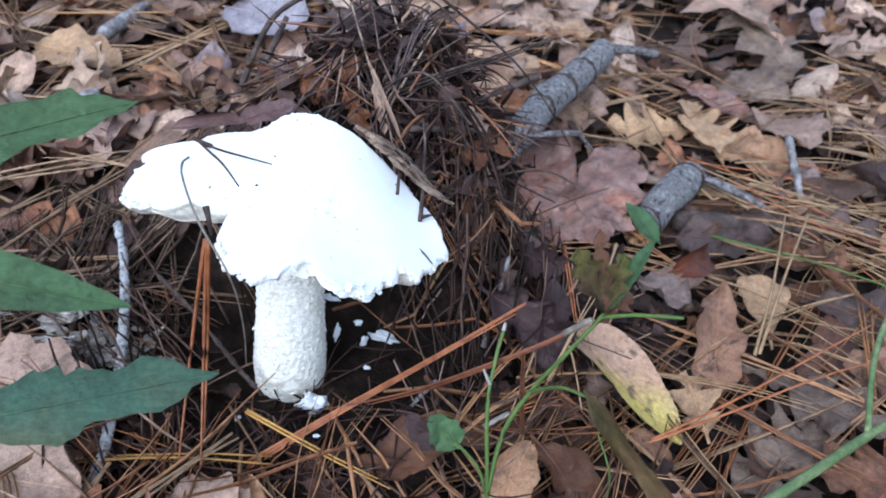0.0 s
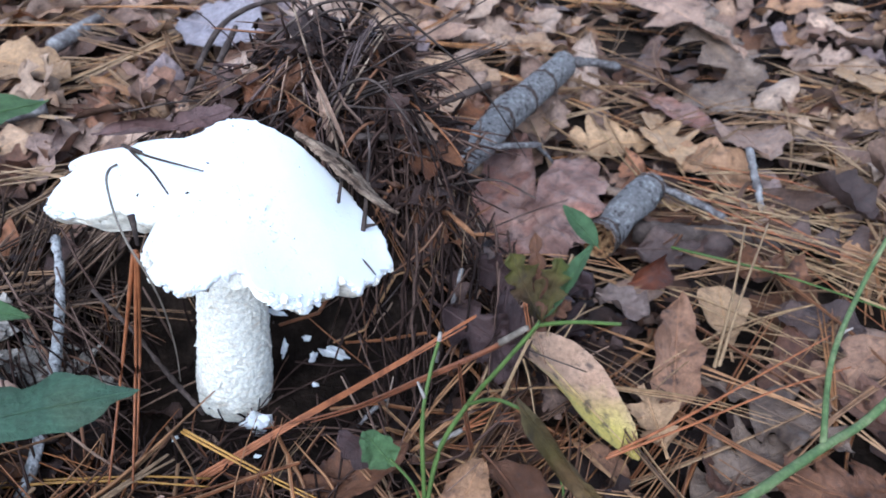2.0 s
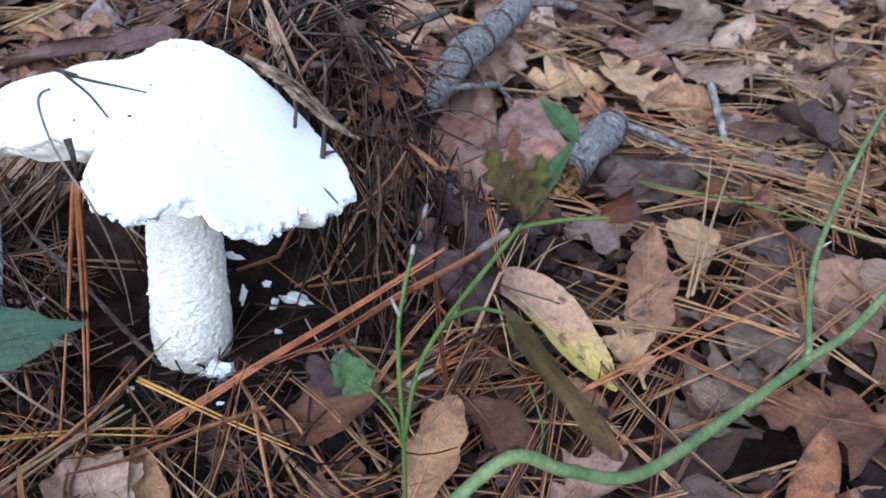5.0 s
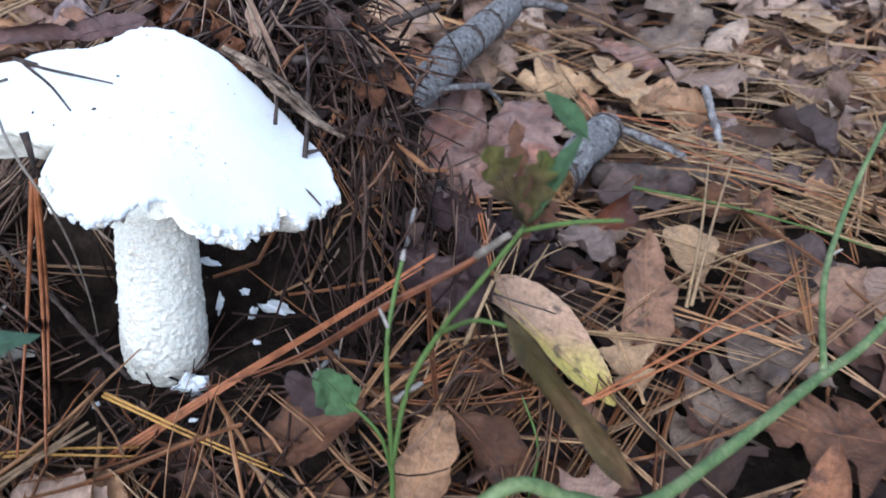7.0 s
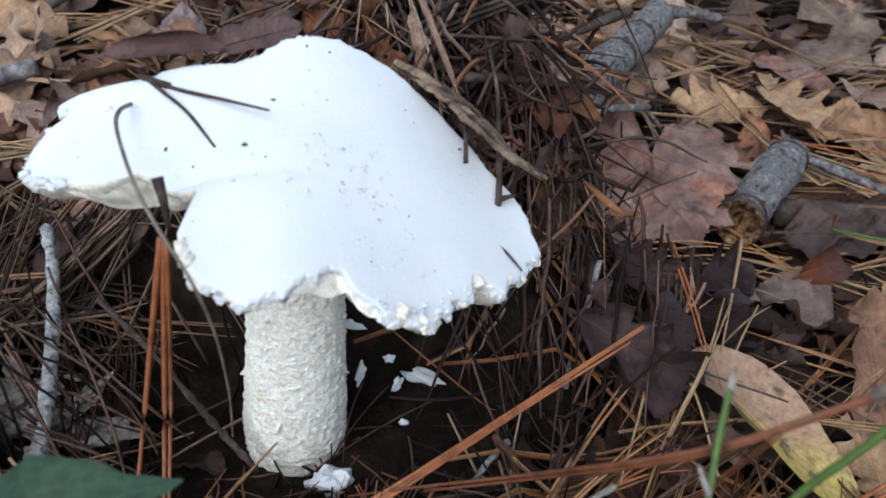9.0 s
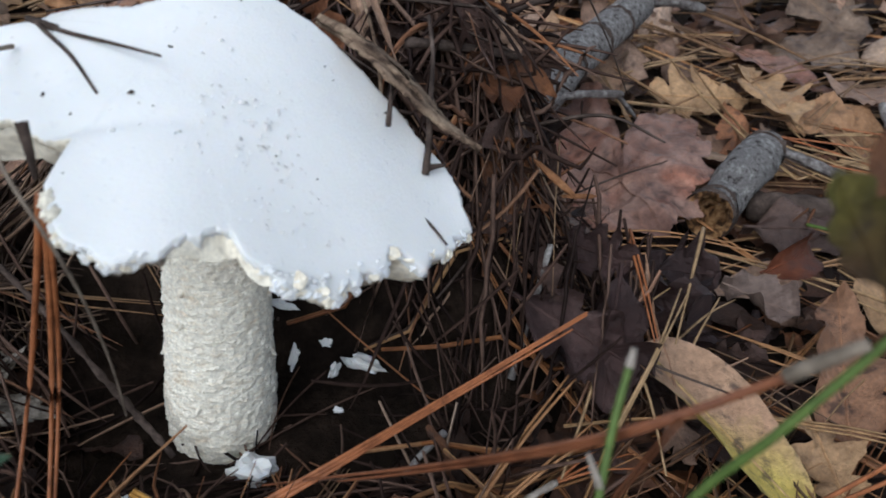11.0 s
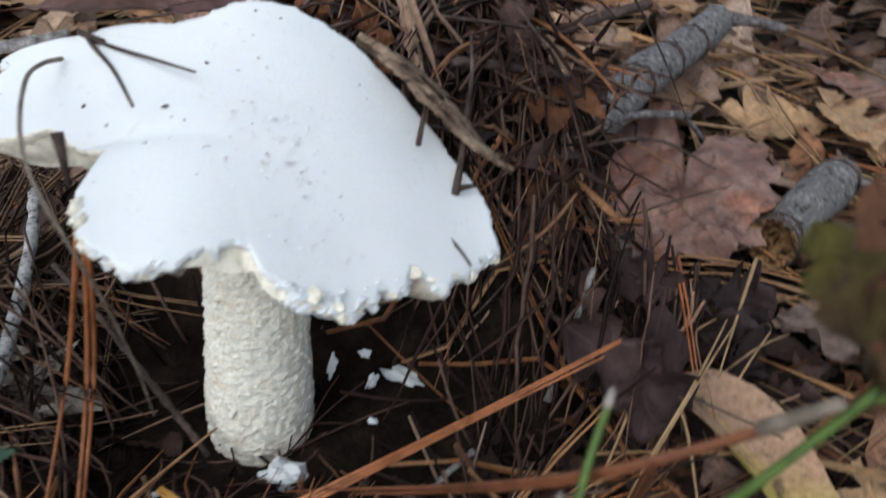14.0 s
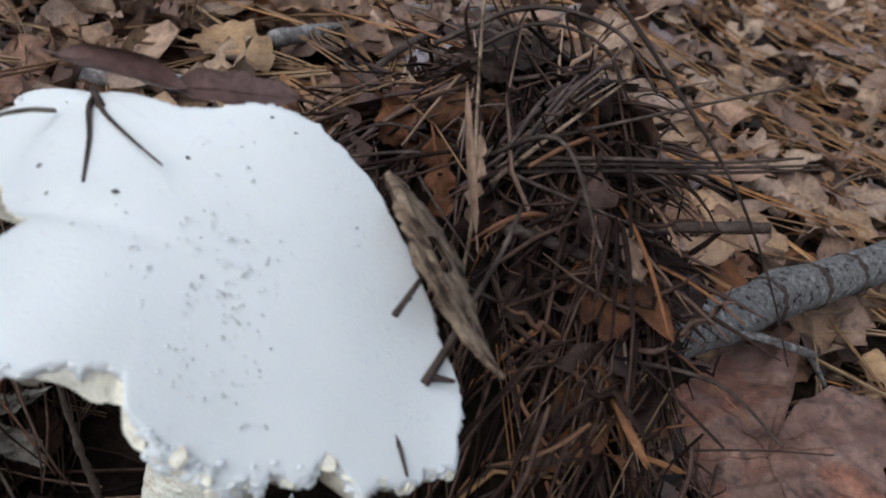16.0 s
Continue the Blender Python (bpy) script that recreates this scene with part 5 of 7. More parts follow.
hero_leaf("fallen_leaf", "golden lobed leaf leaning on the broken branch", "oak", (0.247, 0.618, 0.044), (0.250, 0.735, 0.036), 0.052, gold_leaf_mat, 56, (0.1, -0.4, 1), group=G, roll=0.3, wave=0.1)
hero_leaf("fallen_leaf", "golden brown leaf lying by the pale branch", "oak", (0.240, 0.678, 0.034), (0.165, 0.672, 0.040), 0.050, gold_leaf_mat, 57, (0.1, -0.3, 1), group=G, wave=0.12)
hero_leaf("fallen_leaf", "pinkish tan leaf with a pointed tip", "plain", (0.334, 0.735, 0.022), (0.322, 0.628, 0.046), 0.058, pink_leaf_mat, 58, (-0.1, -0.4, 1), group=G, roll=0.25, wave=0.1)
hero_leaf("fallen_leaf", "tan pointed leaf on the pine straw", "plain", (0.318, 0.640, 0.024), (0.246, 0.648, 0.040), 0.048, tan_leaf_mat, 59, (0, -0.35, 1), group=G, wave=0.12)
hero_leaf("fallen_leaf", "large pale lobed leaf raised on other leaves", "oak", (0.375, 0.900, 0.040), (0.290, 1.090, 0.060), 0.085, pink_leaf_mat, 60, (0.05, -0.25, 1), group=G, roll=-0.4, wave=0.16)
hero_leaf("fallen_leaf", "grey lobed leaf drooping over the litter", "oak", (0.345, 1.000, 0.050), (0.385, 0.830, 0.018), 0.085, grey_leaf_mat, 61, (0, -0.3, 1), group=G, roll=-0.4, wave=0.12)
hero_leaf("fallen_leaf", "grey wet leaf with a bluish sheen", "plain", (0.300, 0.820, 0.022), (0.355, 0.755, 0.026), 0.060, grey_leaf_mat, 62, (0, -0.2, 1), group=G, wave=0.12)
hero_leaf("fallen_leaf", "purple brown lance-shaped leaf", "lance", (0.248, 0.805, 0.030), (0.318, 0.700, 0.024), 0.040, red_leaf_mat, 63, (0.2, -0.1, 1), group=G, wave=0.06)
hero_leaf("fallen_leaf", "pale leaf with a turned-up tip", "spoon", (0.500, 0.890, 0.020), (0.476, 0.780, 0.040), 0.060, gold_leaf_mat, 64, (0, -0.35, 1), group=G, wave=0.08)
hero_leaf("fallen_leaf", "dark curled leaf with a silvery edge", "plain", (0.345, 0.604, 0.042), (0.376, 0.552, 0.036), 0.044, damp_leaf_mat, 65, (0.3, -0.2, 1), group=G, roll=1.5, wave=0.1)
hero_leaf("fallen_leaf", "shiny leaf behind the mound, sky sheen painted bluish grey", "plain", (-0.160, 0.735, 0.120), (-0.085, 0.690, 0.124), 0.062, sheen_leaf_mat, 66, (0, -0.4, 1), group=G, wave=0.08)
hero_leaf("fallen_leaf", "orange tan leaf on the litter bank", "plain", (-0.320, 0.700, 0.100), (-0.232, 0.655, 0.100), 0.048, gold_leaf_mat, 67, (0, -0.3, 1), group=G, wave=0.1)
hero_leaf("fallen_leaf", "tan curled leaf with a pointed tip near the hollow", "plain", (0.050, 0.268, 0.034), (0.074, 0.314, 0.050), 0.026, tan_leaf_mat, 68, (0.1, -0.45, 1), group=G, roll=0.9, wave=0.2, crinkle=1.2)
hero_leaf("fallen_leaf", "rust brown folded leaf arching over needles", "plain", (0.078, 0.318, 0.044), (0.106, 0.284, 0.034), 0.030, brown_leaf_mat, 69, (0.1, -0.4, 1), group=G, roll=1.5, bend=-0.8, wave=0.3, crinkle=1.6)
hero_leaf("fallen_leaf", "brown leathery leaf at the hollow edge", "plain", (-0.004, 0.290, 0.050), (0.038, 0.318, 0.056), 0.030, brown_leaf_mat, 70, (-0.1, -0.3, 1), group=G, roll=0.9, wave=0.2, crinkle=1.4)
hero_leaf("fallen_leaf", "broad pale tan leaf on the needles", "plain", (-0.062, 0.238, 0.066), (-0.082, 0.276, 0.068), 0.036, pale_leaf_mat, 72, (0, -0.3, 1), group=G, wave=0.12)
hero_leaf("fallen_leaf", "large pale brown leaf with purple spots", "plain", (-0.200, 0.318, 0.091), (-0.128, 0.299, 0.089), 0.046, pink_leaf_mat, 73, (0, -0.2, 1), group=G, wave=0.05)
hero_leaf("fallen_leaf", "cream dry leaf lying flat on the bank", "plain", (-0.185, 0.264, 0.086), (-0.120, 0.254, 0.084), 0.042, pale_leaf_mat, 74, (0, -0.2, 1), group=G, wave=0.08)
hero_leaf("fallen_leaf", "silvery grey curled leaf with ragged edges", "plain", (0.155, 0.448, 0.046), (0.182, 0.432, 0.042), 0.024, silver_leaf_mat, 106, (0.2, -0.5, 1), group=G, roll=1.2, wave=0.4, crinkle=2.2)
hero_leaf("fallen_leaf", "small tan notched leaf beside the spotted leaf", "oak", (0.173, 0.342, 0.024), (0.168, 0.380, 0.036), 0.030, gold_leaf_mat, 107, (0.1, -0.4, 1), group=G, wave=0.15)
hero_leaf("fallen_leaf", "rust brown glossy arched leaf", "lance", (0.1763, 0.4630, 0.044), (0.2130, 0.4640, 0.060), 0.022, rust_leaf_mat, 75, (0.1, -0.9, 0.45), group=G, roll=1.1, bend=-1.5, wave=0.1, stalk=0.05)
hero_leaf("fallen_leaf", "purple grey torn leaf beside the hollow", "oak", (0.126, 0.448, 0.046), (0.090, 0.398, 0.066), 0.050, dark_purple_mat, 76, (0.3, -0.3, 1), group=G, roll=1.5, wave=0.34, crinkle=2.2)
hero_leaf("fallen_leaf", "dark crumpled leaf hanging at the hollow edge", "oak", (0.054, 0.394, 0.080), (0.101, 0.374, 0.060), 0.040, dark_purple_mat, 84, (-0.25, -0.75, 0.7), group=G, roll=1.3, wave=0.36, crinkle=2.0)
hero_leaf("fallen_leaf", "dark curled leaf tip among slanting needles", "plain", (0.090, 0.396, 0.088), (0.084, 0.368, 0.048), 0.024, dark_purple_mat, 85, (0.3, -0.8, 0.3), group=G, roll=1.2, wave=0.15)
for base, tip, w, sd, up in [((0.074, 0.430, 0.082), (0.100, 0.408, 0.084), 0.030, 101, (0.2, -0.8, 0.5)), ((0.104, 0.420, 0.060), (0.124, 0.400, 0.078), 0.026, 102, (-0.3, -0.7, 0.6)),
                             ((0.116, 0.462, 0.046), (0.150, 0.448, 0.052), 0.036, 103, (0.1, -0.5, 0.9)), ((0.058, 0.408, 0.060), (0.078, 0.386, 0.050), 0.026, 104, (0.4, -0.7, 0.5)), ((0.140, 0.430, 0.034), (0.118, 0.404, 0.050), 0.030, 105, (-0.2, -0.6, 0.8))]:
    hero_leaf("fallen_leaf", "dark crumpled scrap of leaf at the hollow edge", "oak", base, tip, w, dark_purple_mat, sd, up, group=G, roll=1.4, wave=0.4, crinkle=2.4)
hero_leaf("fallen_leaf", "beige folded leaf leaning on the needles", "lance", (-0.049, 0.236, 0.062), (-0.058, 0.276, 0.070), 0.020, tan_leaf_mat, 86, (0.5, -0.4, 0.7), group=G, roll=1.4, wave=0.2, crinkle=1.6)
hero_leaf("fallen_leaf", "pale curled scrap of leaf", "spoon", (0.150, 0.470, 0.022), (0.205, 0.482, 0.026), 0.022, pale_leaf_mat, 78, (0, -0.4, 1), group=G, roll=0.8, wave=0.1)
hero_leaf("fallen_leaf", "brown oak leaf at the edge of the litter", "oak", (0.310, 0.300, 0.018), (0.225, 0.322, 0.024), 0.066, brown_leaf_mat, 79, (0.1, 0, 1), group=G, roll=-0.5, wave=0.12)
hero_leaf("fallen_leaf", "grey brown leaf on top of the litter", "oak", (0.180, 0.312, 0.018), (0.245, 0.350, 0.020), 0.055, grey_leaf_mat, 80, (0, -0.1, 1), group=G, wave=0.12)
hero_leaf("fallen_leaf", "tan leaf bent over the litter", "plain", (0.300, 0.440, 0.012), (0.370, 0.400, 0.022), 0.050, pink_leaf_mat, 81, (0, -0.2, 1), group=G, roll=-0.5, wave=0.12)
hero_leaf("fallen_leaf", "small tan leaf upright in the straw", "spoon", (0.348, 0.480, 0.012), (0.352, 0.530, 0.032), 0.026, tan_leaf_mat, 82, (0, -0.7, 0.6), group=G, wave=0.06)

# ---- single needles and bundles that stand out ----
B = "pine needle bundles"
needle_thing("pine_needle_bundle", "long orange brown pine needles crossing before the stem",
             [[(-0.062, 0.29, 0.058), (-0.0322, 0.3055, 0.068), (-0.0085, 0.315, 0.078), (0.0277, 0.338, 0.085), (0.071, 0.36, 0.1)], [(-0.062, 0.2908, 0.0594), (-0.0322, 0.3062, 0.0692), (-0.0085, 0.3156, 0.079), (0.0277, 0.3385, 0.0859), (0.071, 0.3604, 0.1007)], [(-0.062, 0.2891, 0.0566), (-0.0322, 0.3047, 0.0667), (-0.0085, 0.3144, 0.0769), (0.0277, 0.3375, 0.0841), (0.066, 0.356, 0.097)]], 0.0011, orange_straw_mat, B)
needle_thing("pine_needle_bundle", "reddish brown needle bundle with a pale sheath",
             [[(0.0745, 0.2345, 0.1955), (0.0665, 0.238, 0.186), (0.046, 0.2445, 0.168), (0.0206, 0.28, 0.12), (-0.005, 0.305, 0.086), (-0.03, 0.318, 0.066)], [(0.0745, 0.2345, 0.1955), (0.0675, 0.2382, 0.1859), (0.046, 0.2447, 0.1665), (0.0206, 0.2802, 0.1181), (-0.005, 0.3052, 0.0837)]], 0.0009, red_straw_mat, B, sheath=stalk_mat)
needle_thing("pine_needle_bundle", "tan orange needles slanting down into the hollow",
             [[(0.032, 0.319, 0.046), (0.053, 0.347, 0.056), (0.074, 0.371, 0.063)], [(0.030, 0.3200, 0.045), (0.0515, 0.348, 0.055), (0.071, 0.373, 0.061)]], 0.0010, ochre_straw_mat, B)
needle_thing("pine_needle_bundle", "tan orange needles slanting down into the hollow",
             [[(0.041, 0.326, 0.042), (0.062, 0.340, 0.051), (0.084, 0.353, 0.056)], [(0.039, 0.3265, 0.041), (0.060, 0.341, 0.050), (0.078, 0.357, 0.053)]], 0.0008, ochre_straw_mat, B)
needle_thing("pine_needle", "yellow pine needles lying before the stem", [[(-0.0630, 0.3040, 0.0790), (-0.030, 0.291, 0.068), (0.006, 0.279, 0.056)], [(-0.0620, 0.3045, 0.0800), (-0.026, 0.2915, 0.067), (0.000, 0.283, 0.058)]], 0.0008, yellow_straw_mat, B)
needle_thing("pine_needle_bundle", "orange needles standing upright before the hollow",
             [[(-0.0699, 0.3161, 0.1693), (-0.0774, 0.3146, 0.1412), (-0.0837, 0.3055, 0.1113), (-0.0884, 0.2779, 0.0731)], [(-0.0692, 0.3161, 0.1693), (-0.0745, 0.3152, 0.1406), (-0.0782, 0.3066, 0.1098), (-0.0791, 0.2793, 0.0703)], [(-0.0687, 0.3161, 0.1677), (-0.0736, 0.316, 0.14), (-0.0765, 0.3101, 0.1146), (-0.0784, 0.2893, 0.0807)]], 0.0011, orange_straw_mat, B)
needle_thing("pine_needle_bundle", "golden pine needles lying across old leaves", [[(-0.190, 0.268, 0.072), (-0.140, 0.282, 0.070), (-0.085, 0.288, 0.068), (-0.050, 0.292, 0.062)], [(-0.188, 0.266, 0.074), (-0.135, 0.278, 0.073), (-0.090, 0.284, 0.070), (-0.048, 0.284, 0.066)]], 0.0011, yellow_straw_mat, B)
needle_thing("pine_needle_bundle", "brown needles crossing the spotted leaf tip", [[(0.140, 0.330, 0.034), (0.185, 0.350, 0.042), (0.235, 0.378, 0.048), (0.280, 0.405, 0.050)], [(0.138, 0.328, 0.034), (0.185, 0.345, 0.040), (0.235, 0.366, 0.044), (0.285, 0.385, 0.044)]], 0.0011, orange_straw_mat, B)
needle_thing("pine_needle", "tan needle leaning over the hollow edge", [[(0.088, 0.398, 0.070), (0.080, 0.372, 0.058), (0.066, 0.340, 0.044)], [(0.089, 0.399, 0.071), (0.100, 0.372, 0.056), (0.104, 0.345, 0.040)]], 0.0010, tan_straw_mat, B)
needle_thing("pine_needle", "pinkish tan needles rising across the litter", [[(0.215, 0.400, 0.030), (0.238, 0.450, 0.046), (0.262, 0.510, 0.058)], [(0.217, 0.399, 0.032), (0.244, 0.450, 0.050), (0.275, 0.505, 0.062)]], 0.0012, tan_straw_mat, B)
needle_thing("pine_needle_bundle", "orange needles below the reddish leaf", [[(0.058, 0.464, 0.058), (0.084, 0.480, 0.055), (0.110, 0.474, 0.054), (0.138, 0.477, 0.053), (0.174, 0.468, 0.051)], [(0.060, 0.466, 0.056), (0.086, 0.478, 0.053), (0.112, 0.471, 0.052), (0.140, 0.472, 0.051), (0.170, 0.462, 0.050)], [(0.066, 0.470, 0.059), (0.095, 0.476, 0.056), (0.128, 0.479, 0.055), (0.162, 0.473, 0.053)], [(0.078, 0.466, 0.052), (0.108, 0.466, 0.051), (0.138, 0.466, 0.050), (0.166, 0.458, 0.049)]], 0.0009, ochre_straw_mat, B)
fascicle = needle_thing("pine_needle_bundle", "orange needles fanning from a thick whitish sheath", [[(0.064, 0.342, 0.039), (0.078, 0.353, 0.042), (0.094, 0.366, 0.040)], [(0.064, 0.342, 0.039), (0.079, 0.346, 0.041), (0.095, 0.350, 0.038)], [(0.064, 0.342, 0.039), (0.079, 0.350, 0.040), (0.096, 0.359, 0.036)]], 0.0007, orange_straw_mat, B)
rod("sheath", [(-0.013, -0.008, -0.002), (-0.006, -0.004, 0.0), (0.001, 0.0, 0.0004)], 0.0019, 0.0013, pale_tip_mat, fascicle, "rough whitish sheath", knots=0.3, steps=5)
needle_thing("pine_needle", "tan needles crossing at the spotted leaf stalk", [[(0.086, 0.356, 0.050), (0.099, 0.368, 0.077), (0.115, 0.400, 0.081)], [(0.087, 0.3563, 0.050), (0.1000, 0.3685, 0.0765), (0.120, 0.404, 0.078)]], 0.0008, tan_straw_mat, B)
needle_thing("pine_needle", "tan needle standing beside the spotted leaf stalk", [[(0.130, 0.430, 0.089), (0.120, 0.405, 0.080), (0.112, 0.385, 0.066)]], 0.0009, tan_straw_mat, B)
needle_thing("pine_needle", "brown needle dropping to the spotted leaf stalk", [[(0.099, 0.425, 0.091), (0.100, 0.398, 0.086), (0.101, 0.374, 0.078)], [(0.098, 0.425, 0.090), (0.0985, 0.398, 0.0855), (0.1000, 0.374, 0.077)]], 0.0007, orange_straw_mat, B)
needle_thing("pine_needle", "golden needles rising over dark leaves", [[(0.089, 0.388, 0.068), (0.104, 0.400, 0.074), (0.117, 0.410, 0.076)], [(0.116, 0.402, 0.049), (0.136, 0.420, 0.052), (0.154, 0.437, 0.047)], [(0.115, 0.386, 0.042), (0.128, 0.404, 0.056), (0.139, 0.419, 0.062)]], 0.0008, tan_straw_mat, B)
needle_thing("pine_needle_bundle", "thin rust needles leaning towards the sapling", [[(0.0670, 0.3010, 0.0700), (0.0610, 0.2677, 0.1278), (0.0567, 0.2379, 0.1798)], [(0.0680, 0.3015, 0.0700), (0.0622, 0.2680, 0.1270), (0.0575, 0.2381, 0.1790)]], 0.0006, red_straw_mat, B)
fan = np.random.RandomState(90)
for k in range(24):
    a = np.array([0.250 + fan.normal(0, 0.022), 0.586 + fan.normal(0, 0.024), 0.036])
    q = math.radians(-30 + fan.normal(0, 17))
    n = fan.uniform(0.10, 0.16)
    b = a + np.array([math.cos(q) * n, math.sin(q) * n, -0.012 + fan.normal(0, 0.004)])
    needle_thing("pine_needle", "golden pine needle in a fan of fresh straw", [[tuple(a), tuple((a + b) / 2 + np.array([0, 0, fan.uniform(0.002, 0.010)])), tuple(b)]], 0.00075, tan_straw_mat if k % 3 else orange_straw_mat, "fan of straw", sides=4)
for pts, r in [([(0.014, 0.432, 0.243), (0.039, 0.440, 0.220), (0.067, 0.460, 0.188), (0.089, 0.480, 0.153), (0.108, 0.497, 0.116)], 0.0008), ([(-0.010, 0.444, 0.178), (0.024, 0.455, 0.195), (0.052, 0.465, 0.209), (0.078, 0.475, 0.221)], 0.0008),
               ([(0.000, 0.440, 0.178), (0.034, 0.450, 0.187), (0.061, 0.460, 0.192), (0.088, 0.470, 0.199)], 0.0010), ([(0.002, 0.441, 0.176), (0.034, 0.451, 0.1845), (0.061, 0.461, 0.190), (0.090, 0.471, 0.198)], 0.0010), ([(0.000, 0.442, 0.180), (0.034, 0.449, 0.189), (0.061, 0.459, 0.194), (0.083, 0.469, 0.200)], 0.0009),
               ([(-0.035, 0.450, 0.206), (-0.008, 0.455, 0.224), (0.019, 0.460, 0.223), (0.036, 0.462, 0.208)], 0.0010), ([(-0.030, 0.452, 0.200), (-0.006, 0.457, 0.219), (0.016, 0.462, 0.217), (0.030, 0.464, 0.200)], 0.0008)]:
    needle_thing("pine_needle", "dark weathered pine needle sticking out of the mound", [pts], r, dark_bark_mat, "mound needles")


heap = np.random.RandomState(96)
for k in range(9):
    a = np.array([-0.003, 0.434, 0.177]) + heap.normal(0, 1, 3) * (0.006, 0.005, 0.004)
    b = np.array([0.020, 0.460, 0.212]) + heap.normal(0, 1, 3) * (0.008, 0.006, 0.005)
    needle_thing("pine_needle", "thick brown needle of a bundle lying on the mound", [[tuple(a), tuple((a + b) / 2 + np.array([0.0, 0.0, heap.uniform(0.0, 0.006)])), tuple(b)]], heap.uniform(0.0008, 0.0012), flake_mat if k % 4 == 0 else heap_mat, "mound needles")
for base, tip, w, sd, up in [((-0.050, 0.448, 0.184), (-0.030, 0.444, 0.170), 0.020, 121, (0.1, -0.8, 0.5)), ((-0.034, 0.452, 0.190), (-0.016, 0.446, 0.172), 0.018, 122, (-0.2, -0.8, 0.5)), ((-0.024, 0.436, 0.182), (-0.012, 0.430, 0.158), 0.016, 123, (0.2, -0.9, 0.3)), ((0.030, 0.436, 0.158), (0.052, 0.430, 0.140), 0.020, 124, (0.1, -0.8, 0.5))]:
    hero_leaf("fallen_leaf", "rotten reddish brown scrap of leaf in the mound", "oak", base, tip, w, rotten_leaf_mat, sd, up, group=G, roll=1.2, wave=0.4, crinkle=2.4)
for at, tp, sd in [((-0.008, 0.434, 0.188), (-0.003, 0.428, 0.160), 125), ((0.040, 0.440, 0.172), (0.052, 0.436, 0.158), 126)]:
    hero_leaf("fallen_leaf", "pale crumbling scrap of leaf in the mound", "oak", at, tp, 0.009, pale_leaf_mat, sd, (0.3, -0.9, 0.2), group=G, roll=1.4, wave=0.4, crinkle=2.4)
poke = np.random.RandomState(95)
for k in range(44):
    bx, by = poke.normal(0.02, 0.05), poke.normal(0.462, 0.03)
    bz = float(terrain(bx, by)) + 0.004
    q, up_, n = poke.uniform(0, 6.28), poke.uniform(0.05, 0.40), poke.uniform(0.05, 0.10)
    d = np.array([math.cos(q), math.sin(q), up_])
    d /= np.linalg.norm(d)
    a, c = np.array([bx, by, bz]), poke.normal(0, 0.008, 3)
    needle_thing("pine_needle", "dark weathered pine needle sticking out of the mound", [[tuple(a), tuple(a + d * n * 0.5 + c), tuple(a + d * n - np.array([0, 0, 0.012]))]], poke.uniform(0.0006, 0.0011), dark_bark_mat, "mound needles")


# ---- living plants ----
def oak_seedling():
    root = thing("oak_seedling", "young oak seedling with dark green lobed leaves", "seedling", at=(-0.190, 0.215, 0.060))
    o = Vector((-0.190, 0.215, 0.060))
    rod("stem", [(0, 0, 0), (0.004, 0.002, 0.07), (-0.004, 0.004, 0.14), (0.004, 0.006, 0.195)], 0.0022, 0.0012, stem_green_mat, root, knots=0.05)
    for base, tip, w, mat, kind, up, sd, kw in [
        ((-0.146, 0.206, 0.170), (-0.049, 0.246, 0.161), 0.025, dark_green_leaf_mat, "seedling", (0.05, -0.62, 0.75), 5, dict(roll=-0.3, wave=0.05, fold=0.15)),
        ((-0.150, 0.205, 0.248), (-0.058, 0.215, 0.217), 0.019, green_leaf_mat, "lance", (0.1, -0.5, 0.8), 6, dict(roll=0.3, wave=0.05)),
        ((-0.160, 0.225, 0.246), (-0.068, 0.277, 0.251), 0.024, green_leaf_mat, "seedling", (0.0, -0.6, 0.8), 7, dict(roll=0.2, wave=0.06))]:
        leaf = hero_leaf("leaf", "", kind, Vector(base) - o, Vector(tip) - o, w, mat, sd, up, nested=True, stalk=0.3, **kw)
        leaf.parent = root
    return root


withered_leaf_mat = leaf_material("withered_leaf", [(0.36, (0.105, 0.080, 0.026)), (0.46, (0.145, 0.080, 0.036)), (0.58, (0.10, 0.050, 0.026)), (0.7, (0.06, 0.034, 0.022))], "noise", 0.5, 0.5, 0.3, 0.2)


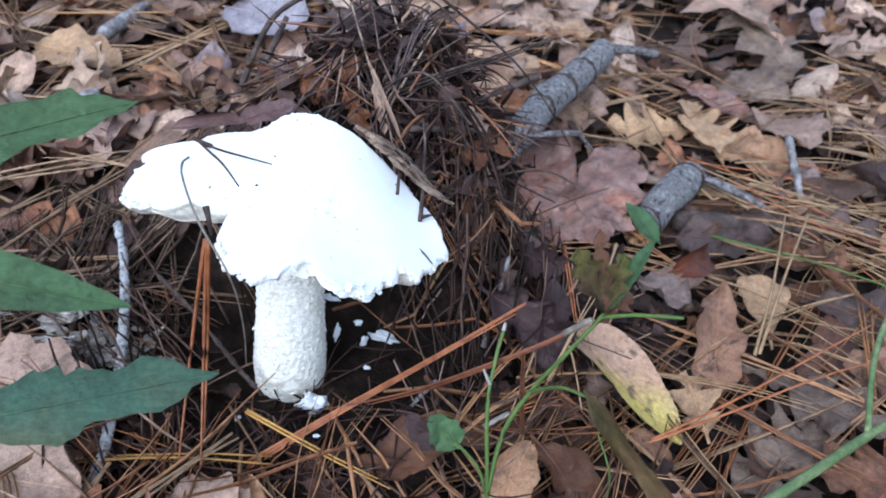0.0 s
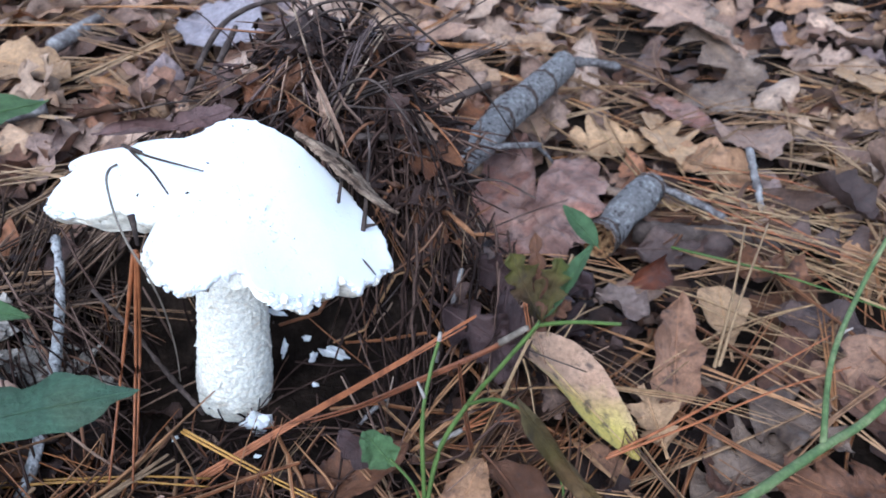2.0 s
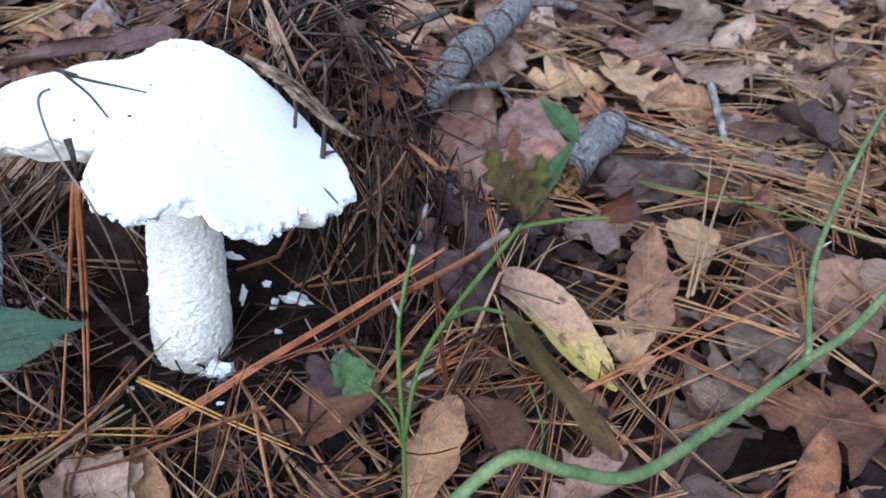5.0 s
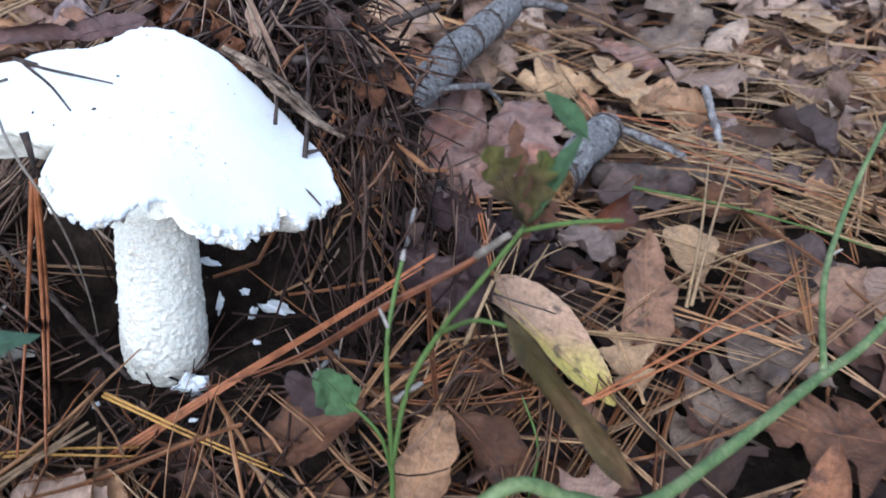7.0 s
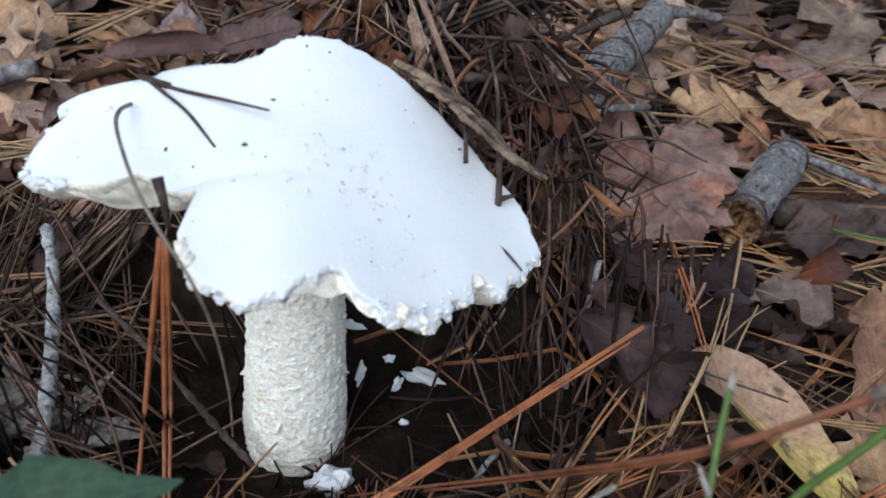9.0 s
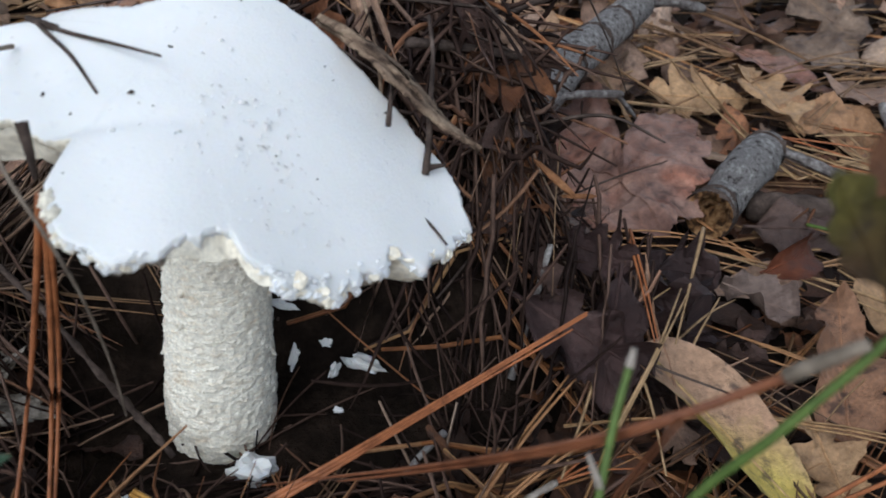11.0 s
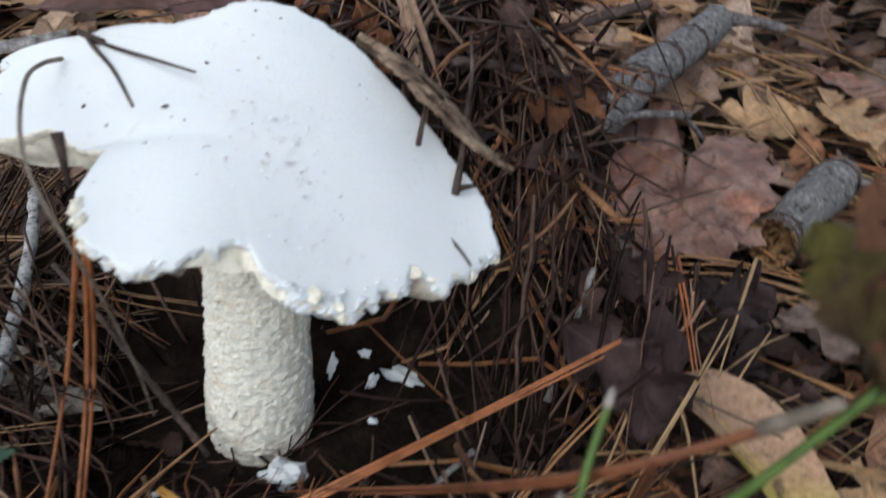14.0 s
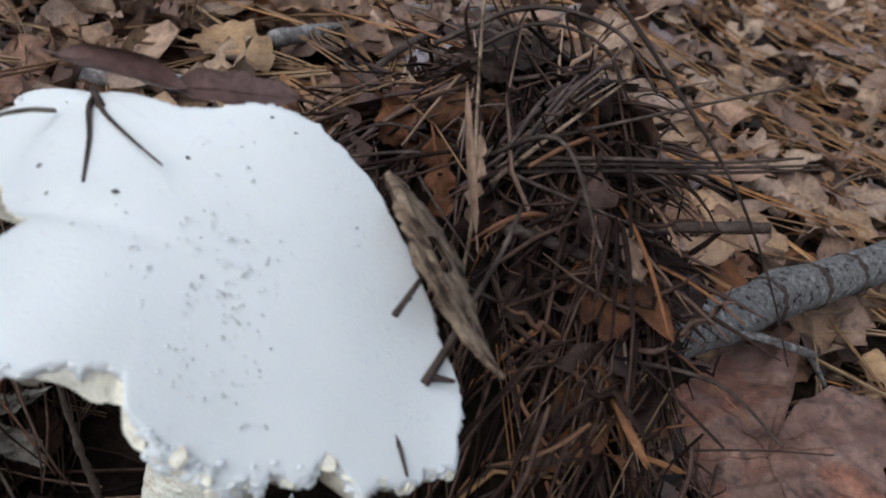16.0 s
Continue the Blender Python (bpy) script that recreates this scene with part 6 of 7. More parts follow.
def sapling():
    o = Vector((0.045, 0.208, 0.020))
    root = thing("sapling", "thin green sapling with a withered blotched leaf", "sapling", at=o)
    rod("stem", [Vector(p) - o for p in [(0.045, 0.208, 0.015), (0.0460, 0.214, 0.080), (0.0463, 0.2215, 0.126), (0.0455, 0.231, 0.160), (0.048, 0.240, 0.174), (0.0508, 0.2465, 0.182)]], 0.0009, 0.0006, stem_green_mat, root, knots=0.05)
    rod("dead_tip", [Vector(p) - o for p in [(0.0508, 0.2465, 0.182), (0.0513, 0.2475, 0.1848)]], 0.0008, 0.0005, pale_tip_mat, root, "pale dead tip", steps=3)
    rod("node", [Vector(p) - o for p in [(0.0462, 0.2350, 0.168), (0.0440, 0.2365, 0.1735)]], 0.0007, 0.0004, pale_tip_mat, root, "pale node", steps=3)
    rod("branch", [Vector(p) - o for p in [(0.0463, 0.2215, 0.128), (0.0514, 0.230, 0.1500), (0.0609, 0.234, 0.1675), (0.0690, 0.2330, 0.182), (0.081, 0.234, 0.2005)]], 0.0009, 0.0007, stem_green_mat, root, knots=0.05)
    rod("side_shoot", [Vector(p) - o for p in [(0.080, 0.234, 0.199), (0.090, 0.228, 0.205), (0.101, 0.221, 0.210)]], 0.0007, 0.0005, stem_green_mat, root)
    rod("side_shoot", [Vector(p) - o for p in [(0.0600, 0.234, 0.166), (0.067, 0.220, 0.182), (0.0735, 0.207, 0.191)]], 0.0007, 0.0005, stem_green_mat, root)
    rod("leaf_stalk", [Vector(p) - o for p in [(0.0463, 0.221, 0.124), (0.043, 0.224, 0.138), (0.035, 0.229, 0.146)]], 0.0006, 0.0005, stem_green_mat, root)
    f = (0.081, 0.234, 0.2005)
    for base, tip, w, mat, kind, up, sd, kw in [
        (f, (0.0985, 0.253, 0.2165), 0.0072, green_leaf_mat, "lance", (-0.7, -0.5, 0.5), 15, dict(roll=0.5, wave=0.05)),
        ((0.0992, 0.2520, 0.2150), (0.0890, 0.262, 0.2240), 0.0070, green_leaf_mat, "lance", (0.2, -0.7, 0.6), 24, dict(roll=0.6, wave=0.05)),
        (f, (0.0715, 0.245, 0.2175), 0.0125, blotched_leaf_mat, "oak", (0.3, -0.9, 0.3), 16, dict(roll=0.9, wave=0.35, crinkle=2.2)),
        (f, (0.0875, 0.246, 0.2150), 0.0110, blotched_leaf_mat, "oak", (-0.3, -0.9, 0.3), 17, dict(roll=-0.8, wave=0.35, crinkle=2.2)),
        (f, (0.0790, 0.250, 0.2215), 0.0070, brown_leaf_mat, "oak", (0.1, -0.9, 0.3), 27, dict(roll=1.2, wave=0.4, crinkle=2.4)),
        ((0.0790, 0.2340, 0.197), (0.0905, 0.240, 0.2035), 0.0060, brown_leaf_mat, "oak", (0.1, -0.9, 0.3), 29, dict(roll=1.0, wave=0.4, crinkle=2.4)),
        ((0.0735, 0.207, 0.191), (0.109, 0.200, 0.140), 0.0100, withered_leaf_mat, "plain", (-0.2, -0.9, 0.4), 19, dict(roll=1.5, wave=0.4, crinkle=2.0)),
        ((0.0355, 0.2285, 0.144), (0.0265, 0.231, 0.157), 0.0120, green_leaf_mat, "plain", (0.1, -0.9, 0.5), 20, dict(roll=0.4, wave=0.1)),
        ((0.0300, 0.2295, 0.144), (0.0180, 0.233, 0.154), 0.0110, dark_purple_mat, "plain", (0.1, -0.9, 0.4), 23, dict(roll=0.7, wave=0.2))]:
        leaf = hero_leaf("leaf", "", kind, Vector(base) - o, Vector(tip) - o, w, mat, sd, up, nested=True, **{"stalk": 0.05, **kw})
        leaf.parent = root
    return root


def vine():
    o = Vector((0.055, 0.187, 0.140))
    root = thing("vine", "smooth green briar vine arching over the litter", "vine", at=o)
    rod("stem", [Vector(p) - o for p in [(0.010, 0.16, 0.050), (0.040, 0.178, 0.118), (0.072, 0.196, 0.146), (0.093, 0.199, 0.137), (0.117, 0.206, 0.124), (0.152, 0.229, 0.118), (0.204, 0.267, 0.109), (0.231, 0.286, 0.104), (0.264, 0.310, 0.110), (0.329, 0.355, 0.126), (0.40, 0.40, 0.10), (0.46, 0.44, 0.01)]],
        0.0021, 0.0018, vine_mat, root, knots=0.05, sides=10)
    rod("branch", [Vector(p) - o for p in [(0.204, 0.267, 0.109), (0.222, 0.308, 0.116), (0.248, 0.347, 0.118), (0.281, 0.389, 0.130), (0.316, 0.428, 0.139), (0.36, 0.47, 0.15)]], 0.0014, 0.0010, vine_mat, root, knots=0.05)
    rod("thorn", [Vector(p) - o for p in [(0.236, 0.330, 0.115), (0.240, 0.329, 0.119)]], 0.0009, 0.0003, pale_tip_mat, root, "pale thorn", steps=3)
    leaf = hero_leaf("leaf", "", "plain", Vector((0.36, 0.47, 0.15)) - o, Vector((0.335, 0.480, 0.158)) - o, 0.022, green_leaf_mat, 33, (0.2, -0.6, 0.7), nested=True, stalk=0.1)
    leaf.parent = root
    return root


oak_seedling()
sapling()
vine()
needle_thing("grass_stem", "thin green stem lying across the straw", [[(0.215, 0.510, 0.040), (0.270, 0.480, 0.042), (0.330, 0.455, 0.034), (0.385, 0.440, 0.020)]], 0.0011, stem_green_mat, category="stem")
needle_thing("grass_stem", "short green shoot among dry leaves", [[(0.108, 0.290, 0.018), (0.112, 0.300, 0.040), (0.106, 0.312, 0.058)]], 0.0010, stem_green_mat, category="stem")


# ---- the bed of leaves ----
def litter_chance(x, y):
    return hollow(x, y) * (1 - 0.93 * np.clip(on_mound(x, y) * 1.5, 0, 1)) * (1 - 0.5 * np.exp(-(((x - 0.16) / 0.12) ** 2) - ((y - 0.32) / 0.09) ** 2)) * (1 - 0.98 * np.exp(-((((x + 0.150) / 0.095) ** 2 + ((y - 0.375) / 0.080) ** 2) ** 2))) * (1 - 0.75 * np.exp(-(((x - 0.065) / 0.06) ** 2) - ((y - 0.34) / 0.05) ** 2))


def thin_out(x, y):
    """Share of loose litter left, fading with the distance from the mushroom."""
    return smooth01(2.3, 1.1, np.hypot(x - 0.2, y - 1.0))


def clear(x, y):
    """Keeps loose leaves off those that stand out of the litter."""
    far = np.ones_like(x)
    for hx, hy, hr in HERO_SPOTS:
        far = far * np.where(np.hypot(x - hx, y - hy) < hr + 0.012, 0.06, 1.0)
    return far


def lay(x, y, rng, lift, tilt):
    n = slope_normal(x, y)
    z = terrain(x, y) + lift
    return np.stack([x, y, z], -1), axes(n, rng.uniform(0, 2 * np.pi, len(x)), tilt, rng)


leaf_litter = thing("leaf_litter", "thick bed of dry brown oak leaves", "leaf litter", kind="stuff")
rng = np.random.RandomState(101)
high, low = leaf_variants(7, 24), leaf_variants(8, 12, True)
chunks = []
x, y = spots(rng, 520, -0.50, 0.80, 0.10, 0.62, lambda x, y: litter_chance(x, y) * clear(x, y))
p, r = lay(x, y, rng, rng.uniform(0.009, 0.020, len(x)), rng.uniform(0.08, 0.34, len(x)))
chunks.append(scatter(high, p, r, rng.uniform(0.55, 1.05, len(x)), rng))
x, y = spots(rng, 1500, -0.80, 1.10, -0.95, 0.12, thin_out)
p, r = lay(x, y, rng, rng.uniform(0.010, 0.024, len(x)), rng.uniform(0.10, 0.40, len(x)))
behind_walk = scatter(high[:12], p, r, rng.uniform(0.7, 1.2, len(x)), rng)
x, y = spots(rng, 760, -0.50, 0.80, 0.52, 1.05, lambda x, y: litter_chance(x, y) * clear(x, y))
p, r = lay(x, y, rng, rng.uniform(0.012, 0.030, len(x)), rng.uniform(0.15, 0.65, len(x)))
chunks.append(scatter(high, p, r, rng.uniform(0.6, 1.1, len(x)), rng))
x, y = spots(rng, 7000, -2.2, 2.6, -1.3, 3.3, lambda x, y: litter_chance(x, y) * thin_out(x, y) * (1 - ((x > -0.5) & (x < 0.8) & (y > 0.1) & (y < 1.05))) * (1 - 0.5 * smooth01(1.1, 2.0, np.hypot(x - 0.2, y - 1.1))))
p, r = lay(x, y, rng, rng.uniform(0.010, 0.030, len(x)), rng.uniform(0.10, 0.45, len(x)))
chunks.append(scatter(high[:16], p, r, rng.uniform(0.75, 1.2, len(x)), rng))
x, y = spots(rng, 30000, -5.5, 5.5, -4.5, 8.0, lambda x, y: smooth01(0.9, 2.2, np.hypot(x - 0.2, y - 1.0)))
p, r = lay(x, y, rng, rng.uniform(0.0, 0.03, len(x)), rng.uniform(0.1, 0.4, len(x)))
chunks.append(scatter(low, p, r, rng.uniform(1.0, 1.7, len(x)), rng))
# pale torn leaves caught behind the mound
x, y = spots(rng, 45, -0.11, 0.01, 0.48, 0.58, lambda x, y: 1.0 + 0 * x)
p, r = lay(x, y, rng, rng.uniform(0.012, 0.034, len(x)), rng.uniform(0.2, 0.6, len(x)))
chunks.append(scatter(high, p, r, rng.uniform(0.22, 0.60, len(x)), rng))
chunks.append(behind_walk)
for name, mat, these in (("leaf_bed", leaf_bed_mat, chunks[:1]), ("pale_leaf_bed", pale_bed_mat, chunks[1:])):
    k, VV, QQ, UU = 0, [], [], []
    for V, Q, U in these:
        VV.append(V), QQ.append(Q + k), UU.append(U)
        k += len(V)
    tagged(part(name, grid_mesh(name, np.vstack(VV), np.vstack(QQ), mat, np.vstack(UU)), leaf_litter), kind="stuff")

# older leaves underneath, coloured darker to deepen the shade in the gaps
x, y = spots(rng, 11000, -2.2, 2.6, -1.3, 3.3, lambda x, y: litter_chance(x, y) * thin_out(x, y) * np.where((x > -0.5) & (x < 0.8) & (y > 0.1) & (y < 0.5), 0.6, 1.0))
p, r = lay(x, y, rng, rng.uniform(0.000, 0.008, len(x)), rng.uniform(0.03, 0.22, len(x)))
V, Q, U = scatter(high[8:16], p, r, rng.uniform(0.6, 1.1, len(x)), rng)
tagged(part("old_leaf_bed", grid_mesh("old_leaf_bed", V, Q, shaded_humus_leaf_mat, U), leaf_litter, "old leaves under the fresh ones, darkened as gap shade"), kind="stuff")

# ---- pine straw ----
def straw_paths(rng, x, y, yaw, length, lift, steps=7, curve=0.25, poke=0.0):
    s = np.linspace(-0.5, 0.5, steps)[None] * length[:, None]
    c = rng.normal(0, curve, len(x))[:, None] * np.linspace(-1, 1, steps)[None]
    a = yaw[:, None] + c
    dx = np.cumsum(np.cos(a), 1)
    dy = np.cumsum(np.sin(a), 1)
    step = (length / (steps - 1))[:, None]
    px, py = x[:, None] + (dx - dx.mean(1, keepdims=True)) * step, y[:, None] + (dy - dy.mean(1, keepdims=True)) * step
    pz = terrain(px, py)
    line = pz.mean(1, keepdims=True) + (pz[:, -1:] - pz[:, :1]) * np.linspace(-0.5, 0.5, steps)[None]
    pz = np.maximum(pz * 0.5 + line * 0.5, pz) + lift[:, None] + rng.normal(0, 0.05, len(x))[:, None] * s + poke * rng.uniform(0, 1, len(x))[:, None] * np.linspace(0, 1, steps)[None] ** 2
    return np.stack([px, py, pz], -1)


def straw(rng, x, y, yaw, length, lift, radius, sides=3, fan=0.05, **shape):
    """Fallen needles in twos and threes, joined at one end and parting along their length."""
    base = straw_paths(rng, x, y, yaw, length, lift, **shape)
    u = np.linspace(0, 1, base.shape[1])[None, :, None] ** 1.3
    flat = np.stack([-np.sin(yaw), np.cos(yaw), 0 * yaw], -1)[:, None]
    out, rad = [base], [radius]
    for share in (0.85, 0.55):
        ok = rng.uniform(0, 1, len(x)) < share
        part_ = rng.normal(0, fan, ok.sum())[:, None, None] * length[ok][:, None, None]
        up = np.abs(rng.normal(0, 0.012, ok.sum()))[:, None, None] * length[ok][:, None, None] * np.array([0, 0, 1.0])
        out.append(base[ok] + flat[ok] * part_ * u + up * u + flat[ok] * 0.0008)
        rad.append(radius[ok] * rng.uniform(0.85, 1.0, ok.sum()))
    return tubes(np.vstack(out), np.concatenate(rad), sides)


rust_bed_mat = straw_material("rust_straw", [(q, (c[0], c[1] * 0.92, c[2] * 0.85)) for q, c in STRAW], "island")
gold_straw_mat = straw_material("gold_straw", [(0, (0.14, 0.078, 0.038)), (0.3, (0.27, 0.165, 0.080)), (0.65, (0.40, 0.265, 0.135)), (1, (0.30, 0.165, 0.072))], "island")
crossed_straw_mat = straw_material("crossed_straw", [(0, (0.035, 0.019, 0.012)), (0.35, (0.10, 0.050, 0.024)), (0.6, (0.21, 0.098, 0.036)), (0.85, (0.32, 0.185, 0.08)), (1, (0.15, 0.048, 0.019))], "island", 0.5)
pine_straw = thing("pine_straw", "scattered orange brown pine needles over leaves", "pine straw", kind="stuff")
rng = np.random.RandomState(202)


def straw_chance(x, y):
    return hollow(x, y) * (1 - 0.9 * np.clip(on_mound(x, y) * 1.4, 0, 1)) * (0.38 + 0.42 * np.sin(x * 7 + 2) * np.sin(y * 6 + 1) + np.where(x < -0.08, 0.22, 0))


chunks = []
for count, box, ln, rad, lift in ((880, (-0.55, 0.85, 0.12, 1.05), (0.10, 0.19), (0.00042, 0.00075), (0.004, 0.026)),
                                  (4600, (-2.2, 2.6, -1.2, 3.3), (0.11, 0.20), (0.0006, 0.0009), (0.008, 0.036)),
                                  (7000, (-4.5, 4.5, 1.5, 7.5), (0.12, 0.22), (0.0010, 0.0016), (0.01, 0.05))):
    x, y = spots(rng, count, *box, straw_chance if box[3] > 4 else lambda x, y: straw_chance(x, y) * thin_out(x, y))
    chunks.append(straw(rng, x, y, rng.uniform(0, 2 * np.pi, len(x)), rng.uniform(*ln, len(x)), rng.uniform(*lift, len(x)), rng.uniform(*rad, len(x))))
# orange straw fallen in drifts before the hollow
drifts = []
x, y = rng.normal(0.10, 0.085, 46), rng.normal(0.33, 0.06, 46)
ok = hollow(x, y) > 0.5
x, y = x[ok], y[ok]
yaw = np.where(rng.uniform(0, 1, len(x)) < 0.6, rng.normal(0.75, 0.35, len(x)), rng.uniform(0, 6.28, len(x)))
drifts.append(straw(rng, x, y, yaw, rng.uniform(0.09, 0.17, len(x)), rng.uniform(0.004, 0.024, len(x)), rng.uniform(0.0005, 0.0010, len(x)), poke=0.015))
back = np.random.RandomState(404)
bx, by = spots(back, 6000, -1.4, 1.8, 0.66, 2.9, lambda x, y: hollow(x, y) * (1 - 0.9 * np.clip(on_mound(x, y) * 1.4, 0, 1)) * (0.55 + 0.45 * np.sin(x * 9 + 1) * np.sin(y * 8)) * (0.35 + 0.65 * smooth01(0.85, 1.2, y)) * thin_out(x, y))
rust_v, rust_q = straw(back, bx, by, back.normal(0.3, 0.7, len(bx)), back.uniform(0.11, 0.21, len(bx)), back.uniform(0.010, 0.040, len(bx)), back.uniform(0.0006, 0.0010, len(bx)))
front = np.random.RandomState(303)
fx, fy = front.normal(0.06, 0.05, 36), front.normal(0.325, 0.04, 36)
ok = (hollow(fx, fy) > 0.35) & (fy > 0.24)
fx, fy = fx[ok], fy[ok]
yaw = np.where(front.uniform(0, 1, len(fx)) < 0.55, front.normal(0.85, 0.3, len(fx)), front.uniform(0, 6.28, len(fx)))
mixed_v, mixed_q = straw(front, fx, fy, yaw, front.uniform(0.07, 0.16, len(fx)), front.uniform(0.004, 0.026, len(fx)), front.uniform(0.0005, 0.0010, len(fx)), 4, poke=0.03)
x, y = rng.normal(-0.05, 0.07, 44), rng.normal(0.262, 0.026, 44)
ok = (y < 0.31) & (y > 0.19)
x, y = x[ok], y[ok]
drifts.append(straw(rng, x, y, rng.uniform(0, 6.28, len(x)), rng.uniform(0.05, 0.13, len(x)), rng.uniform(0.004, 0.020, len(x)), rng.uniform(0.0005, 0.0010, len(x)), poke=0.02))
# golden straw fanned out beyond the broken branch
gold = np.random.RandomState(606)
gx_, gy_ = gold.normal(0.345, 0.080, 60), gold.normal(0.510, 0.055, 60)
gold_v, gold_q = straw(gold, gx_, gy_, np.where(gold.uniform(0, 1, 60) < 0.5, gold.normal(-0.35, 0.45, 60), gold.uniform(0, 6.28, 60)), gold.uniform(0.08, 0.17, 60), gold.uniform(0.014, 0.036, 60), gold.uniform(0.0004, 0.0009, 60))
# brown straw heaped on the bank beside the hollow, coloured darker as if shaded
x, y = rng.normal(-0.165, 0.045, 260), rng.normal(0.375, 0.04, 260)
ok = (hollow(x, y) > 0.4) & (np.hypot(x + 0.157, y - 0.340) > 0.032) & (y > 0.325)
x, y = x[ok], y[ok]
yaw = np.where(rng.uniform(0, 1, len(x)) < 0.6, rng.normal(1.2, 0.45, len(x)), rng.uniform(0, 6.28, len(x)))
bank_v, bank_q = straw(rng, x, y, yaw, rng.uniform(0.06, 0.15, len(x)), rng.uniform(0.002, 0.026, len(x)), rng.uniform(0.0005, 0.0010, len(x)), poke=0.03)
k, VV, QQ = 0, [], []
for V, Q in chunks:
    VV.append(V), QQ.append(Q + k)
    k += len(V)
tagged(part("straw_bed", grid_mesh("straw_bed", np.vstack(VV), np.vstack(QQ), straw_bed_mat, None, False), pine_straw), kind="stuff")
tagged(part("rust_straw", grid_mesh("rust_straw", rust_v, rust_q, rust_bed_mat, None, False), pine_straw, "orange brown long needles"), kind="stuff")
tagged(part("gold_straw", grid_mesh("gold_straw", gold_v, gold_q, gold_straw_mat, None, False), pine_straw, "golden tan fresh needles"), kind="stuff")
tagged(part("crossed_straw", grid_mesh("crossed_straw", mixed_v, mixed_q, crossed_straw_mat, None, False), pine_straw, "tan and rust needles lying criss-cross"), kind="stuff")
tagged(part("bank_straw", grid_mesh("bank_straw", bank_v, bank_q, shaded_bank_straw_mat, None, False), pine_straw, "greyish brown old needles, coloured darker for shade"), kind="stuff")
VV, QQ, k = [drifts[0][0]], [drifts[0][1]], len(drifts[0][0])
for V, Q in drifts[1:]:
    VV.append(V), QQ.append(Q + k)
    k += len(V)
tagged(part("straw_drift", grid_mesh("straw_drift", np.vstack(VV), np.vstack(QQ), drift_straw_mat, None, False), pine_straw, "darker rust brown needles"), kind="stuff")

# ---- the heaved mound: old needles, rotten leaves and twigs hanging into the hollow ----
debris = thing("needle_mound", "heaved mound of dark weathered pine needles and humus", "debris mound", kind="stuff")
rng = np.random.RandomState(303)
chunks = []
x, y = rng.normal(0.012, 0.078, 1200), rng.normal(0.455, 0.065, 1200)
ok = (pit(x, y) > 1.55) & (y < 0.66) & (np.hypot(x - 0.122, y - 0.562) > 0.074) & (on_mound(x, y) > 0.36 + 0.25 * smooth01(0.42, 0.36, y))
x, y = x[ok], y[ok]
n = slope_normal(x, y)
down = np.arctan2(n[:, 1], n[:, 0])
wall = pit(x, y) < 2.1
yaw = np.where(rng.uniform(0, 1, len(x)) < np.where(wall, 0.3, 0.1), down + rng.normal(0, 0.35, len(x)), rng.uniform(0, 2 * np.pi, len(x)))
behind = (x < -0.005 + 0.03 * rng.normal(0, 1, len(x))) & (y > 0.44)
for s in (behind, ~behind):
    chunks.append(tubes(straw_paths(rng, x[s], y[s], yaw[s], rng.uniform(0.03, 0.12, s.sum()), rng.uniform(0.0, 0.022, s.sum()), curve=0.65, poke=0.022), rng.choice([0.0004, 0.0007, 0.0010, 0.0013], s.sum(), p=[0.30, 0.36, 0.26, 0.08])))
# crooked rootlets and bare twigs standing through the straw
m = 90
u = np.linspace(0, 1, 14)
bx, by = rng.normal(0.035, 0.045, m), rng.normal(0.445, 0.035, m)
ok = (pit(bx, by) > 1.7) & (np.hypot(bx - 0.122, by - 0.562) > 0.074)
bx, by = bx[ok], by[ok]
m = len(bx)
tilt = rng.normal(0, 0.5, (m, 2))
line = np.stack([bx, by, terrain(bx, by)], -1)[:, None] + np.stack([tilt[:, 0], tilt[:, 1] - 0.1, np.ones(m)], -1)[:, None] * (u[None, :, None] * rng.uniform(0.015, 0.045, (m, 1, 1)))
line = line + np.cumsum(rng.normal(0, 0.0016, (m, 14, 3)), 1)
chunks.append(tubes(line, rng.uniform(0.0005, 0.0013, m), 4))
# bundles of old needles arching out of the heap together
arch = np.random.RandomState(515)
u = np.linspace(0, 1, 9)
lines = []
for k in range(80):
    bx, by = arch.normal(0.018, 0.036), arch.normal(0.462, 0.026)
    if pit(bx, by) < 1.8 or bx > 0.060:
        continue
    q = arch.uniform(0, 6.28) if bx < 0.03 else arch.normal(4.2, 1.3)
    rise, far = arch.uniform(0.002, 0.012), arch.uniform(0.035, 0.085) * (0.6 if bx > 0.04 else 1.0)
    root_z = float(terrain(bx, by)) + arch.uniform(-0.004, 0.012)
    for j in range(arch.randint(2, 6)):
        qq, ff, rr = q + arch.normal(0, 0.07), far * arch.uniform(0.85, 1.1), rise + arch.normal(0, 0.003)
        px, py = bx + np.cos(qq) * ff * u, by + np.sin(qq) * ff * u
        pz = np.maximum(root_z + 4 * rr * u * (1 - 0.62 * u) - 0.010 * u * u + arch.normal(0, 0.003) * u, terrain(px, py) + 0.004)
        lines.append(np.stack([px + arch.normal(0, 0.004) * u * u, py + arch.normal(0, 0.004) * u * u, pz], -1))
chunks.append(tubes(np.array(lines), arch.uniform(0.0006, 0.0011, len(lines)), 4))
